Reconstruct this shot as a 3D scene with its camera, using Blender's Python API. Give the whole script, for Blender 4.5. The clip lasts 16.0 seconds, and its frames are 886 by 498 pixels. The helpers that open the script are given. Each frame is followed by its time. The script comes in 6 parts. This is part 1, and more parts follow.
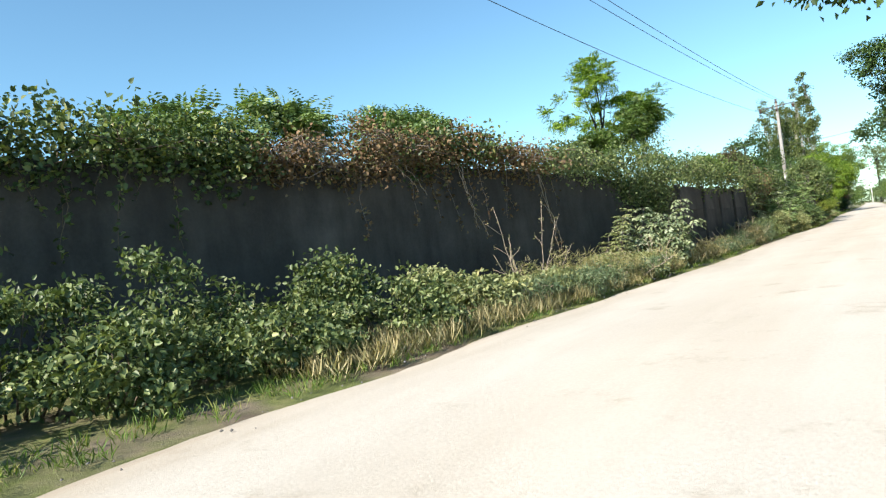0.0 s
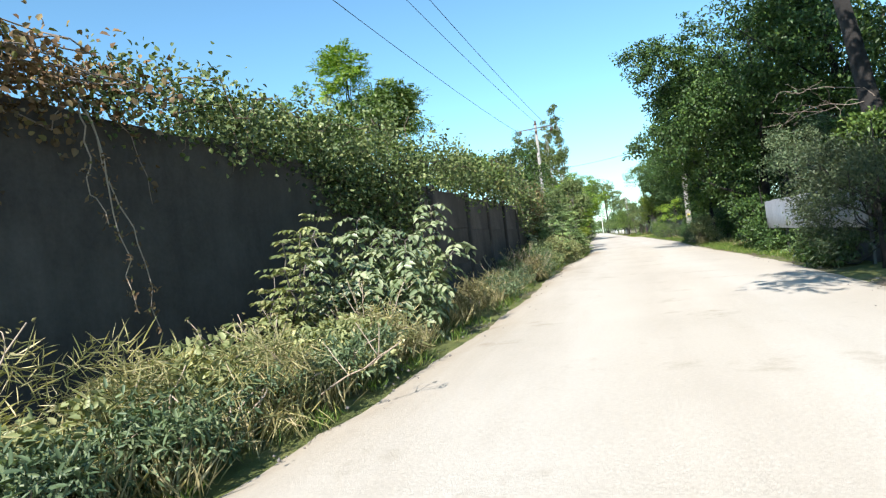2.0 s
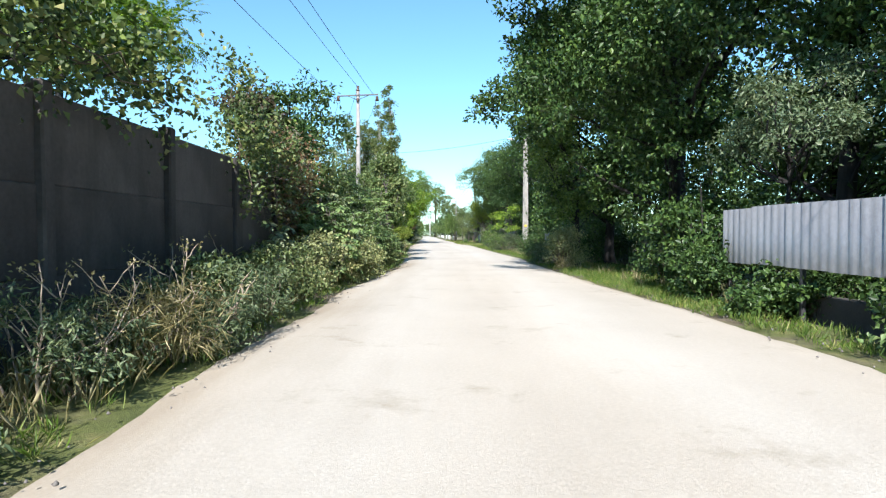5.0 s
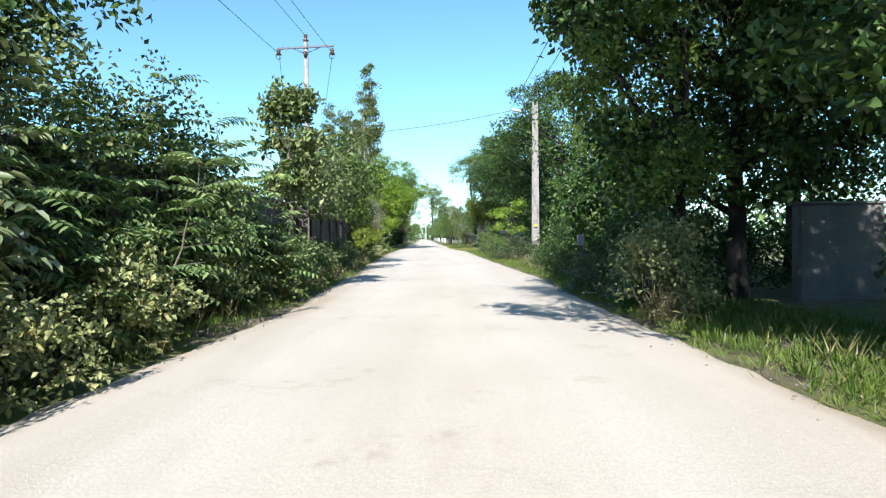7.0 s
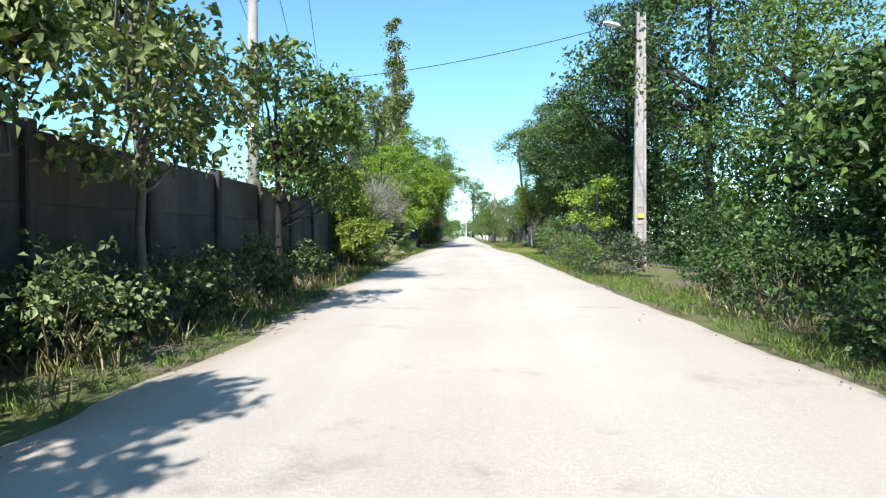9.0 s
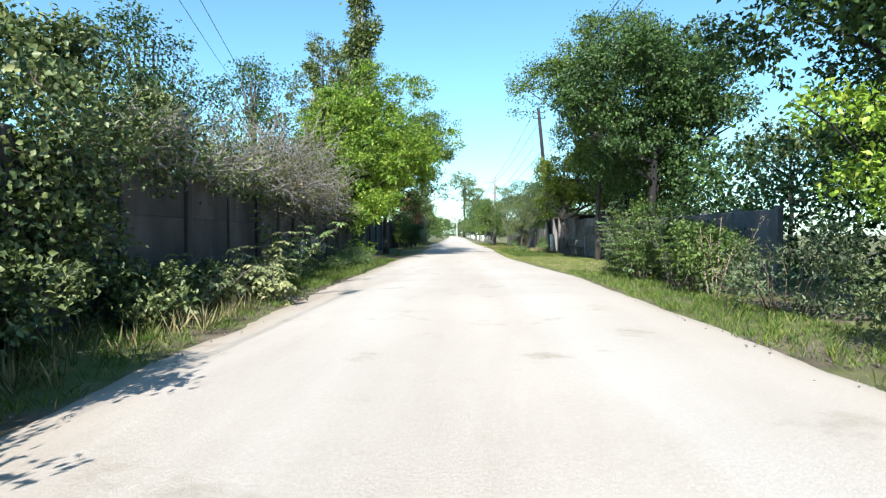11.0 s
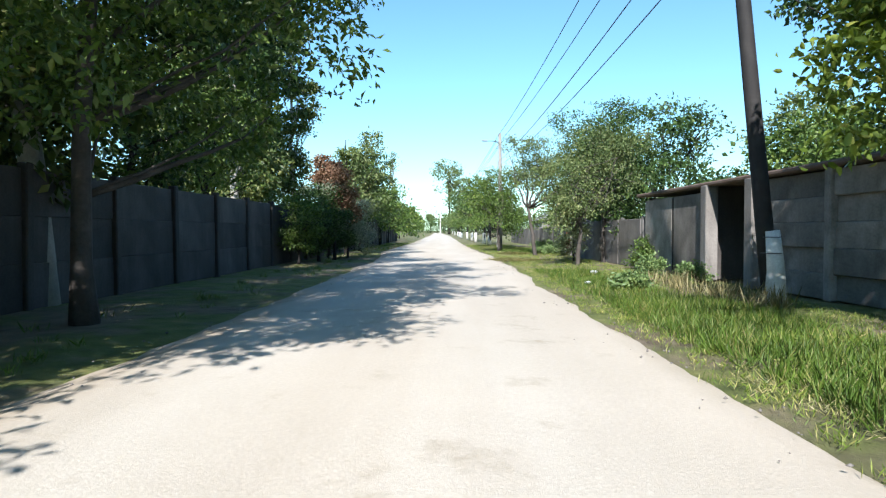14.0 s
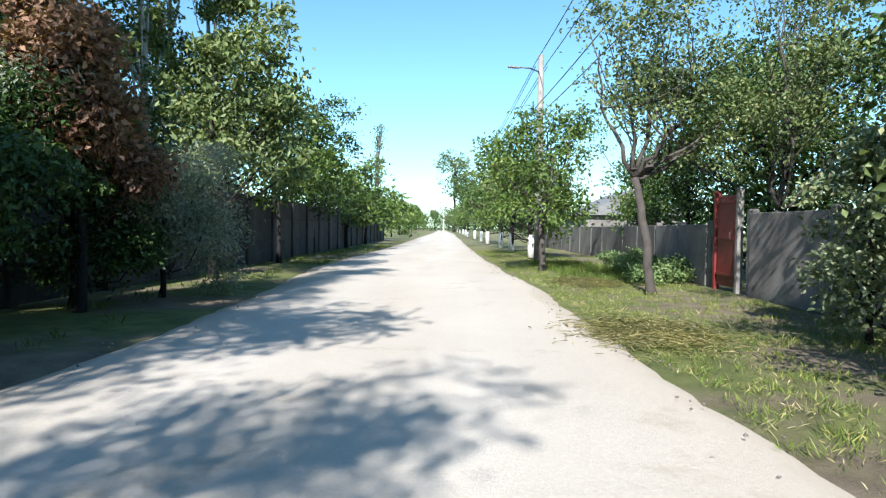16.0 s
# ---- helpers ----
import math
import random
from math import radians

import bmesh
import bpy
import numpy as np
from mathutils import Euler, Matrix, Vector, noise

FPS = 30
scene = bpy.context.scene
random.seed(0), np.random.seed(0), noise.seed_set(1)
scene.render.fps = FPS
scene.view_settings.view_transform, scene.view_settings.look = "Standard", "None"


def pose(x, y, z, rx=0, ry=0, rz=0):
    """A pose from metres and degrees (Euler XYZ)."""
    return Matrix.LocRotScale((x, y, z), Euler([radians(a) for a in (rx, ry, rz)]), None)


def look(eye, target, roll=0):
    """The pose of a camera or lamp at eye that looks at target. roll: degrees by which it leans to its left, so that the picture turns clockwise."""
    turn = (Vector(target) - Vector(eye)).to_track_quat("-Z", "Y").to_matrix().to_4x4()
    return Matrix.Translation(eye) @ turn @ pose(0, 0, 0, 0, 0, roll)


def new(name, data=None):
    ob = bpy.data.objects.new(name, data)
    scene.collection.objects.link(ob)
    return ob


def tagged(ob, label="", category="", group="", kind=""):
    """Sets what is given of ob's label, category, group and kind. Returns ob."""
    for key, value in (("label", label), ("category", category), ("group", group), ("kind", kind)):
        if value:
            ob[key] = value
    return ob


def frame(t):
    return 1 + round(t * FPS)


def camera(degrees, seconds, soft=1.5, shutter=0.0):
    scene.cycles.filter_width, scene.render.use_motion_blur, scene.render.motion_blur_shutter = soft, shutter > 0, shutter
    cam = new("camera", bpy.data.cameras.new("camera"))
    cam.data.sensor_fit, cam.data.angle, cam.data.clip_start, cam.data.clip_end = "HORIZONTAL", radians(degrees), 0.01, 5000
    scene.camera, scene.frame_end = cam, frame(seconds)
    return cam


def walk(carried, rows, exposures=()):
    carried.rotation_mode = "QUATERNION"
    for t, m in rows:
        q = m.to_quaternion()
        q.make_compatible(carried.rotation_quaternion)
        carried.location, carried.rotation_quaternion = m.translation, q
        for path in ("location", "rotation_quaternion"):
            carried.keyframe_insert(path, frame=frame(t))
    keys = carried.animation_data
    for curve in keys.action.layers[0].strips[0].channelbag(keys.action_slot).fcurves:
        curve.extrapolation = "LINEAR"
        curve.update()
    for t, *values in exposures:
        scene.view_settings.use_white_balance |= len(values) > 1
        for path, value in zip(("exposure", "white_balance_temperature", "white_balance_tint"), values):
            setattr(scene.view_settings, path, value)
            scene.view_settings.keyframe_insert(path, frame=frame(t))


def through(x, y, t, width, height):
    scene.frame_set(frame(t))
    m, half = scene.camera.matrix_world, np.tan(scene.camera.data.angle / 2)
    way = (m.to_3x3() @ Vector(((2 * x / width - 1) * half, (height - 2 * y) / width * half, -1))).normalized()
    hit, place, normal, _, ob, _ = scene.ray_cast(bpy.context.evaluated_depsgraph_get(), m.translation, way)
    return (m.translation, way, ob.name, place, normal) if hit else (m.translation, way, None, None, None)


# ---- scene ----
cam = camera(68.91, 16.0, 1.25)
PATH = [
    (0.0, pose(7.686, 19.467, 1.110, 90.41, 7.12, 36.07)),
    (0.5, pose(6.849, 21.659, 1.104, 90.28, 6.42, 31.78)),
    (1.0, pose(6.218, 24.046, 1.120, 90.10, 6.89, 26.48)),
    (1.5, pose(5.654, 26.363, 1.123, 89.85, 5.77, 21.14)),
    (2.0, pose(5.280, 28.697, 1.130, 89.95, 6.25, 15.70)),
    (2.5, pose(4.988, 30.557, 1.087, 87.02, 0.14, 10.74)),
    (3.0, pose(4.937, 32.491, 1.091, 88.35, 0.88, 6.93)),
    (3.5, pose(4.918, 34.195, 1.087, 88.76, -0.93, 4.22)),
    (4.0, pose(4.924, 35.852, 1.079, 88.66, -1.11, 3.05)),
    (4.2, pose(4.892, 36.662, 1.085, 88.65, -1.20, 2.36)),
    (4.5, pose(4.951, 38.052, 1.100, 88.70, -0.01, 1.47)),
    (5.0, pose(5.187, 40.625, 1.100, 88.70, 0.00, 0.60)),
    (5.5, pose(5.490, 43.400, 1.100, 88.70, 0.00, 0.36)),
    (6.0, pose(5.790, 46.327, 1.100, 88.70, -0.01, 0.46)),
    (6.3, pose(5.926, 48.142, 1.102, 88.73, -0.28, 0.55)),
    (6.5, pose(5.970, 49.381, 1.095, 88.82, 0.04, 0.58)),
    (7.0, pose(5.984, 52.597, 1.110, 88.97, 0.36, 0.56)),
    (7.5, pose(5.988, 55.765, 1.096, 88.71, 0.79, 1.06)),
    (8.0, pose(6.031, 59.045, 1.097, 88.50, 0.92, 2.39)),
    (8.2, pose(6.024, 60.380, 1.103, 88.79, 1.07, 2.92)),
    (8.5, pose(5.942, 62.578, 1.100, 88.71, 0.01, 3.60)),
    (9.0, pose(5.713, 66.549, 1.100, 88.70, -0.00, 4.19)),
    (9.5, pose(5.435, 70.806, 1.100, 88.70, 0.00, 4.21)),
    (10.0, pose(5.153, 75.337, 1.100, 88.72, -0.00, 3.93)),
    (10.3, pose(5.007, 78.220, 1.082, 89.04, -0.18, 3.74)),
    (10.5, pose(4.934, 80.262, 1.091, 88.82, 0.11, 3.61)),
    (11.0, pose(4.786, 85.634, 1.102, 88.66, -0.17, 3.31)),
    (11.5, pose(4.614, 90.744, 1.102, 88.42, -0.39, 3.03)),
    (12.0, pose(4.487, 95.634, 1.105, 88.48, -0.29, 2.62)),
    (12.5, pose(4.388, 100.110, 1.126, 88.75, -0.07, 2.27)),
    (13.0, pose(4.299, 104.767, 1.107, 88.65, 0.63, 1.91)),
    (13.5, pose(4.270, 109.387, 1.100, 88.52, 0.20, 1.84)),
    (14.0, pose(4.206, 114.005, 1.109, 88.37, 0.08, 2.01)),
    (14.5, pose(4.194, 118.407, 1.088, 88.37, 0.40, 2.41)),
    (15.0, pose(4.201, 122.738, 1.072, 88.19, 0.98, 2.69)),
    (15.5, pose(4.093, 126.994, 1.087, 88.13, 0.17, 2.65)),
    (16.0, pose(4.027, 131.315, 1.118, 88.13, -0.88, 2.51)),
]
walk(cam, PATH, [(0.0, 1.0, 6800, 12), (1.0, 1.0, 6700, 12), (2.0, 1.0, 6450, 12), (3.5, 1.0, 6200, 13), (16.0, 1.0, 6200, 13)])

# ---- world, sun, exposure ----
SUN_FROM = Vector((-0.16, -0.98, 0.0)).normalized()
SUN_HEIGHT = radians(38)
world = bpy.data.worlds.new("world")
scene.world = world
world.use_nodes = True
_wn = world.node_tree.nodes
_sky = _wn.new("ShaderNodeTexSky")
_sky.sky_type = "NISHITA"
_sky.sun_disc = False
_sky.sun_elevation = SUN_HEIGHT
_sky.sun_rotation = math.atan2(SUN_FROM.x, SUN_FROM.y)
_sky.air_density, _sky.dust_density, _sky.ozone_density = 1.0, 0.3, 1.2
_wn["Background"].inputs["Strength"].default_value = 0.103
_tint = _wn.new("ShaderNodeMix")
_tint.data_type, _tint.blend_type = "RGBA", "MULTIPLY"
_tint.inputs[0].default_value, _tint.inputs[7].default_value = 1.0, (0.72, 1.06, 1.12, 1)
world.node_tree.links.new(_sky.outputs[0], _tint.inputs[6])
world.node_tree.links.new(_tint.outputs[2], _wn["Background"].inputs["Color"])
sun = new("sun", bpy.data.lights.new("sun", "SUN"))
sun.data.energy, sun.data.angle, sun.data.color = 5.0, radians(0.6), (1.0, 0.95, 0.87)
_to = SUN_FROM * math.cos(SUN_HEIGHT) + Vector((0, 0, math.sin(SUN_HEIGHT)))
sun.matrix_world = look(_to * 60, (0, 0, 0))

# ---- materials ----
def nodes_of(name):
    m = bpy.data.materials.new(name)
    m.use_nodes = True
    return m, m.node_tree.nodes, m.node_tree.links, m.node_tree.nodes["Principled BSDF"]


def noise_node(n, l, scale, detail=5.0, vec=None, rough=0.6):
    t = n.new("ShaderNodeTexNoise")
    t.inputs["Scale"].default_value, t.inputs["Detail"].default_value = scale, detail
    t.inputs["Roughness"].default_value = rough
    if vec is not None:
        l.new(vec, t.inputs["Vector"])
    return t.outputs["Fac"]


def ramp(n, l, fac, stops):
    r = n.new("ShaderNodeValToRGB")
    while len(r.color_ramp.elements) < len(stops):
        r.color_ramp.elements.new(0.5)
    for e, (p, c) in zip(r.color_ramp.elements, stops):
        e.position, e.color = p, (*c, 1)
    l.new(fac, r.inputs[0])
    return r.outputs[0]


def mixed(n, l, fac, a, b, mode="MIX"):
    m = n.new("ShaderNodeMix")
    m.data_type, m.blend_type = "RGBA", mode
    for s, v in ((m.inputs[0], fac), (m.inputs[6], a), (m.inputs[7], b)):
        if isinstance(v, (int, float)):
            s.default_value = v
        elif isinstance(v, tuple):
            s.default_value = (*v, 1)
        else:
            l.new(v, s)
    return m.outputs[2]


def bump(n, l, p, height, strength, distance):
    b = n.new("ShaderNodeBump")
    b.inputs["Strength"].default_value, b.inputs["Distance"].default_value = strength, distance
    l.new(height, b.inputs["Height"])
    l.new(b.outputs[0], p.inputs["Normal"])


def obj_coords(n):
    return n.new("ShaderNodeTexCoord").outputs["Object"]


def rough_surface(name, dark, mid, light, big, small, roughness=0.9, relief=0.5, depth=0.02, vary=0.0, metal=0.0, streak=0.0):
    """Two scales of stain and grain, with relief."""
    m, n, l, p = nodes_of(name)
    v = obj_coords(n)
    a = noise_node(n, l, big, 6, v)
    b = noise_node(n, l, small, 8, v, 0.7)
    c1 = ramp(n, l, a, [(0.3, dark), (0.5, mid), (0.72, light)])
    c2 = ramp(n, l, b, [(0.3, tuple(x * 0.6 for x in mid)), (0.7, tuple(min(1, x * 1.35) for x in mid))])
    col = mixed(n, l, 0.45, c1, c2)
    if vary:
        o = n.new("ShaderNodeObjectInfo")
        k = ramp(n, l, o.outputs["Random"], [(0, (1 - vary,) * 3), (1, (1 + vary * 0.3,) * 3)])
        col = mixed(n, l, 1.0, col, k, "MULTIPLY")
    if streak:
        w = n.new("ShaderNodeNewGeometry").outputs["Position"]
        s = n.new("ShaderNodeMapping")
        s.inputs["Scale"].default_value = (2.3, 2.3, 0.5)
        l.new(w, s.inputs["Vector"])
        run = noise_node(n, l, 1.0, 5, s.outputs[0], 0.65)
        col = mixed(n, l, 1.0, col, ramp(n, l, run, [(0.32, (1 - streak,) * 3), (0.55, (1, 1, 1)), (0.75, (1 + streak * 0.6,) * 3)]), "MULTIPLY")
        blot = noise_node(n, l, 0.55, 4, w)
        col = mixed(n, l, 1.0, col, ramp(n, l, blot, [(0.36, (1 - streak * 0.7, 1 - streak * 0.75, 1 - streak * 0.8)), (0.6, (1, 1, 1))]), "MULTIPLY")
    l.new(col, p.inputs["Base Color"])
    p.inputs["Roughness"].default_value = roughness
    p.inputs["Metallic"].default_value = metal
    bump(n, l, p, b, relief, depth)
    return m


def leaf_material(name, stops, through=0.3, roughness=0.45, sheen=0.32):
    """Leaves: colour varies leaf by leaf, some light shines through."""
    m, n, l, p = nodes_of(name)
    g = n.new("ShaderNodeNewGeometry")
    col = ramp(n, l, g.outputs["Random Per Island"], stops)
    big = noise_node(n, l, 1.1, 3, obj_coords(n))
    col = mixed(n, l, 1.0, col, ramp(n, l, big, [(0.3, (0.68, 0.74, 0.66)), (0.7, (1.3, 1.22, 1.0))]), "MULTIPLY")
    l.new(col, p.inputs["Base Color"])
    p.inputs["Roughness"].default_value = roughness
    p.inputs["Specular IOR Level"].default_value = sheen
    t = n.new("ShaderNodeBsdfTranslucent")
    tint = mixed(n, l, 1.0, col, (1.6, 1.7, 0.6), "MULTIPLY")
    l.new(tint, t.inputs["Color"])
    mix = n.new("ShaderNodeMixShader")
    mix.inputs[0].default_value = through * 0.6
    l.new(p.outputs[0], mix.inputs[1])
    l.new(t.outputs[0], mix.inputs[2])
    l.new(mix.outputs[0], n["Material Output"].inputs["Surface"])
    return m


def plain(name, color, roughness=0.6, metal=0.0):
    m, n, l, p = nodes_of(name)
    b = noise_node(n, l, 18, 5, obj_coords(n))
    l.new(ramp(n, l, b, [(0.25, tuple(x * 0.75 for x in color)), (0.75, tuple(min(1, x * 1.15) for x in color))]), p.inputs["Base Color"])
    p.inputs["Roughness"].default_value, p.inputs["Metallic"].default_value = roughness, metal
    return m


def road_material():
    m, n, l, p = nodes_of("pale_dust_road")
    v = obj_coords(n)
    s = n.new("ShaderNodeMapping")
    s.inputs["Scale"].default_value = (1.0, 0.12, 1.0)
    l.new(v, s.inputs["Vector"])
    tracks = noise_node(n, l, 1.1, 4, s.outputs[0])
    patch = noise_node(n, l, 0.35, 5, v)
    grit = noise_node(n, l, 38, 8, v, 0.75)
    stones = n.new("ShaderNodeTexVoronoi")
    stones.inputs["Scale"].default_value = 16
    l.new(v, stones.inputs["Vector"])
    c = ramp(n, l, tracks, [(0.3, (0.43, 0.385, 0.325)), (0.55, (0.54, 0.505, 0.445)), (0.75, (0.6, 0.57, 0.51))])
    c = mixed(n, l, 0.4, c, ramp(n, l, patch, [(0.35, (0.43, 0.39, 0.325)), (0.65, (0.6, 0.555, 0.485))]))
    c = mixed(n, l, 0.3, c, ramp(n, l, grit, [(0.3, (0.25, 0.22, 0.18)), (0.65, (0.57, 0.54, 0.48))]))
    c = mixed(n, l, 0.18, c, ramp(n, l, stones.outputs["Distance"], [(0.0, (0.75, 0.72, 0.66)), (0.25, (0.5, 0.45, 0.38))]))
    across = n.new("ShaderNodeAttribute")
    across.attribute_name = "across"
    sway = n.new("ShaderNodeMath")
    sway.operation = "MULTIPLY_ADD"
    l.new(tracks, sway.inputs[0])
    sway.inputs[1].default_value = 0.22
    narrow = n.new("ShaderNodeMath")
    narrow.operation = "MULTIPLY"
    l.new(across.outputs["Fac"], narrow.inputs[0])
    narrow.inputs[1].default_value = 0.8
    l.new(narrow.outputs[0], sway.inputs[2])
    worn = ramp(n, l, sway.outputs[0], [(0.05, (0.58, 0.51, 0.42)), (0.13, (0.8, 0.75, 0.68)), (0.21, (0.92, 0.905, 0.88)), (0.33, (1.0, 1.0, 0.995)), (0.44, (0.95, 0.93, 0.9)), (0.55, (0.97, 0.95, 0.92)),
                                        (0.66, (1.0, 1.0, 0.995)), (0.78, (0.95, 0.935, 0.91)), (0.88, (0.95, 0.92, 0.88)), (0.95, (0.7, 0.64, 0.54))])
    c = mixed(n, l, 1.0, c, worn, "MULTIPLY")
    damp = noise_node(n, l, 0.9, 7, v, 0.7)
    c = mixed(n, l, 1.0, c, ramp(n, l, damp, [(0.28, (0.72, 0.68, 0.62)), (0.42, (1, 1, 1))]), "MULTIPLY")
    l.new(c, p.inputs["Base Color"])
    p.inputs["Roughness"].default_value = 0.95
    h = mixed(n, l, 0.5, grit, patch)
    bump(n, l, p, h, 0.5, 0.03)
    return m


def verge_material():
    """Earth with worn short turf."""
    m, n, l, p = nodes_of("verge_turf")
    v = obj_coords(n)
    big, mid, fine = noise_node(n, l, 0.45, 5, v), noise_node(n, l, 3.0, 6, v), noise_node(n, l, 45, 8, v, 0.75)
    turf = ramp(n, l, mid, [(0.3, (0.08, 0.105, 0.022)), (0.55, (0.15, 0.175, 0.045)), (0.75, (0.24, 0.22, 0.085))])
    earth = ramp(n, l, mid, [(0.3, (0.13, 0.10, 0.065)), (0.7, (0.25, 0.205, 0.14))])
    c = mixed(n, l, ramp(n, l, big, [(0.46, (0, 0, 0)), (0.58, (1, 1, 1))]), turf, earth)
    c = mixed(n, l, 0.5, c, ramp(n, l, fine, [(0.3, (0.4, 0.4, 0.4)), (0.7, (1.5, 1.5, 1.5))]), "MULTIPLY")
    l.new(c, p.inputs["Base Color"])
    p.inputs["Roughness"].default_value = 0.95
    bump(n, l, p, fine, 0.8, 0.04)
    return m


M_ROAD = road_material()
M_SOIL = verge_material()
M_WALL = rough_surface("weathered_dark_concrete", (0.036, 0.033, 0.032), (0.080, 0.073, 0.069), (0.165, 0.15, 0.138), 0.7, 22, 0.92, 0.5, 0.01, 0.3, streak=0.3)
M_PALE = rough_surface("pale_concrete", (0.13, 0.115, 0.10), (0.25, 0.235, 0.22), (0.40, 0.385, 0.36), 0.8, 24, 0.9, 0.4, 0.008, 0.3, streak=0.2)
M_LIMEPATCH = rough_surface("faded_limewash", (0.24, 0.23, 0.21), (0.5, 0.49, 0.46), (0.66, 0.65, 0.61), 1.6, 26, 0.9, 0.3, 0.006, 0.3, streak=0.2)
M_RENDER = rough_surface("stained_render", (0.085, 0.081, 0.077), (0.19, 0.183, 0.175), (0.31, 0.30, 0.288), 0.9, 20, 0.92, 0.5, 0.01, 0.2, streak=0.2)
M_SLAB = rough_surface("slab_concrete", (0.08, 0.073, 0.065), (0.255, 0.24, 0.22), (0.45, 0.43, 0.395), 1.7, 26, 0.92, 0.6, 0.012, 0.4, streak=0.2)
M_WHITE = rough_surface("limewash", (0.55, 0.54, 0.5), (0.75, 0.74, 0.7), (0.85, 0.84, 0.8), 3, 30, 0.9, 0.2, 0.004)
M_POLE = rough_surface("pole_concrete", (0.2, 0.185, 0.17), (0.3, 0.285, 0.265), (0.42, 0.4, 0.375), 2.5, 40, 0.85, 0.4, 0.006, streak=0.2)
M_TAR = rough_surface("tarred_timber", (0.010, 0.010, 0.011), (0.020, 0.019, 0.0195), (0.045, 0.042, 0.04), 3, 40, 0.8, 0.6, 0.008)
M_BARK = rough_surface("bark", (0.008, 0.0075, 0.007), (0.020, 0.018, 0.017), (0.042, 0.038, 0.035), 2.5, 26, 0.95, 0.9, 0.02)
M_GREYBARK = rough_surface("grey_bark", (0.07, 0.062, 0.055), (0.135, 0.12, 0.105), (0.23, 0.21, 0.185), 3, 26, 0.95, 0.8, 0.015)
M_PALEBARK = rough_surface("poplar_bark", (0.2, 0.19, 0.17), (0.36, 0.345, 0.31), (0.5, 0.48, 0.44), 3, 26, 0.95, 0.6, 0.01)
M_FRUITBARK = rough_surface("fruit_tree_bark", (0.035, 0.031, 0.028), (0.075, 0.066, 0.058), (0.14, 0.125, 0.11), 3, 26, 0.95, 0.9, 0.015)
M_TWIG = plain("dry_twig", (0.38, 0.31, 0.24), 0.9)
M_BROWNTWIG = plain("dead_twig", (0.22, 0.18, 0.15), 0.9)
M_GREYTWIG = rough_surface("bleached_twig", (0.14, 0.125, 0.115), (0.25, 0.23, 0.215), (0.40, 0.375, 0.355), 2.0, 30, 0.9, 0.2, 0.003)
M_DARKTWIG = plain("vine_stem", (0.13, 0.10, 0.07), 0.9)
M_STEEL = plain("dark_steel", (0.10, 0.10, 0.105), 0.5, 0.7)
M_RUST = rough_surface("rusty_edge", (0.07, 0.05, 0.04), (0.13, 0.09, 0.07), (0.22, 0.16, 0.12), 3, 22, 0.9, 0.5, 0.01)
M_TIN = rough_surface("zinc_sheet", (0.24, 0.245, 0.26), (0.36, 0.365, 0.38), (0.46, 0.465, 0.47), 0.8, 12, 0.45, 0.15, 0.004, 0.15, 0.35)
M_CERAMIC = plain("brown_ceramic", (0.09, 0.05, 0.035), 0.25)
M_RED = rough_surface("red_painted_steel", (0.10, 0.016, 0.016), (0.185, 0.024, 0.022), (0.25, 0.045, 0.04), 1.5, 18, 0.5, 0.2, 0.004)
M_ROOF = rough_surface("grey_roof_sheet", (0.12, 0.12, 0.12), (0.19, 0.19, 0.19), (0.27, 0.27, 0.265), 0.8, 16, 0.8, 0.3, 0.01)
M_WIRE = plain("cable", (0.03, 0.03, 0.032), 0.6)
M_LITTER = plain("pale_plastic", (0.6, 0.62, 0.65), 0.4)
# near-black: interior shade put into the colour; the drain pipe shares it
M_DARK = plain("near_black_shade", (0.03, 0.028, 0.025), 0.95)

L_BRAMBLE = leaf_material("bramble_leaves", [(0, (0.042, 0.068, 0.030)), (0.45, (0.092, 0.132, 0.058)), (0.8, (0.173, 0.223, 0.100)), (1, (0.265, 0.296, 0.157))], 0.25)
L_VINE = leaf_material("vine_leaves", [(0, (0.036, 0.058, 0.026)), (0.5, (0.078, 0.118, 0.050)), (0.85, (0.157, 0.209, 0.078)), (1, (0.251, 0.251, 0.125))], 0.3)
L_DRYVINE = leaf_material("dry_vine_leaves", [(0, (0.095, 0.061, 0.043)), (0.5, (0.178, 0.121, 0.085)), (0.8, (0.263, 0.189, 0.134)), (1, (0.126, 0.144, 0.061))], 0.2, 0.8, 0.1)
L_ELDER = leaf_material("broad_sapling_leaves", [(0, (0.10, 0.145, 0.075)), (0.5, (0.185, 0.235, 0.14)), (1, (0.33, 0.365, 0.26))], 0.25, 0.4, 0.5)
L_HEDGE = leaf_material("sparse_hedge_leaves", [(0, (0.045, 0.066, 0.024)), (0.45, (0.098, 0.125, 0.048)), (0.78, (0.15, 0.145, 0.08)), (1, (0.25, 0.20, 0.15))], 0.2, 0.7, 0.15)
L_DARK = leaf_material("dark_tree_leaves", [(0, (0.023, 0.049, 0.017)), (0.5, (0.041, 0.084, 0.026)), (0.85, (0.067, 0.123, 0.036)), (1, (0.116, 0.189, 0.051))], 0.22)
L_GREEN = leaf_material("tree_leaves", [(0, (0.048, 0.084, 0.024)), (0.5, (0.084, 0.144, 0.036)), (0.9, (0.132, 0.204, 0.054)), (1, (0.204, 0.252, 0.084))], 0.32)
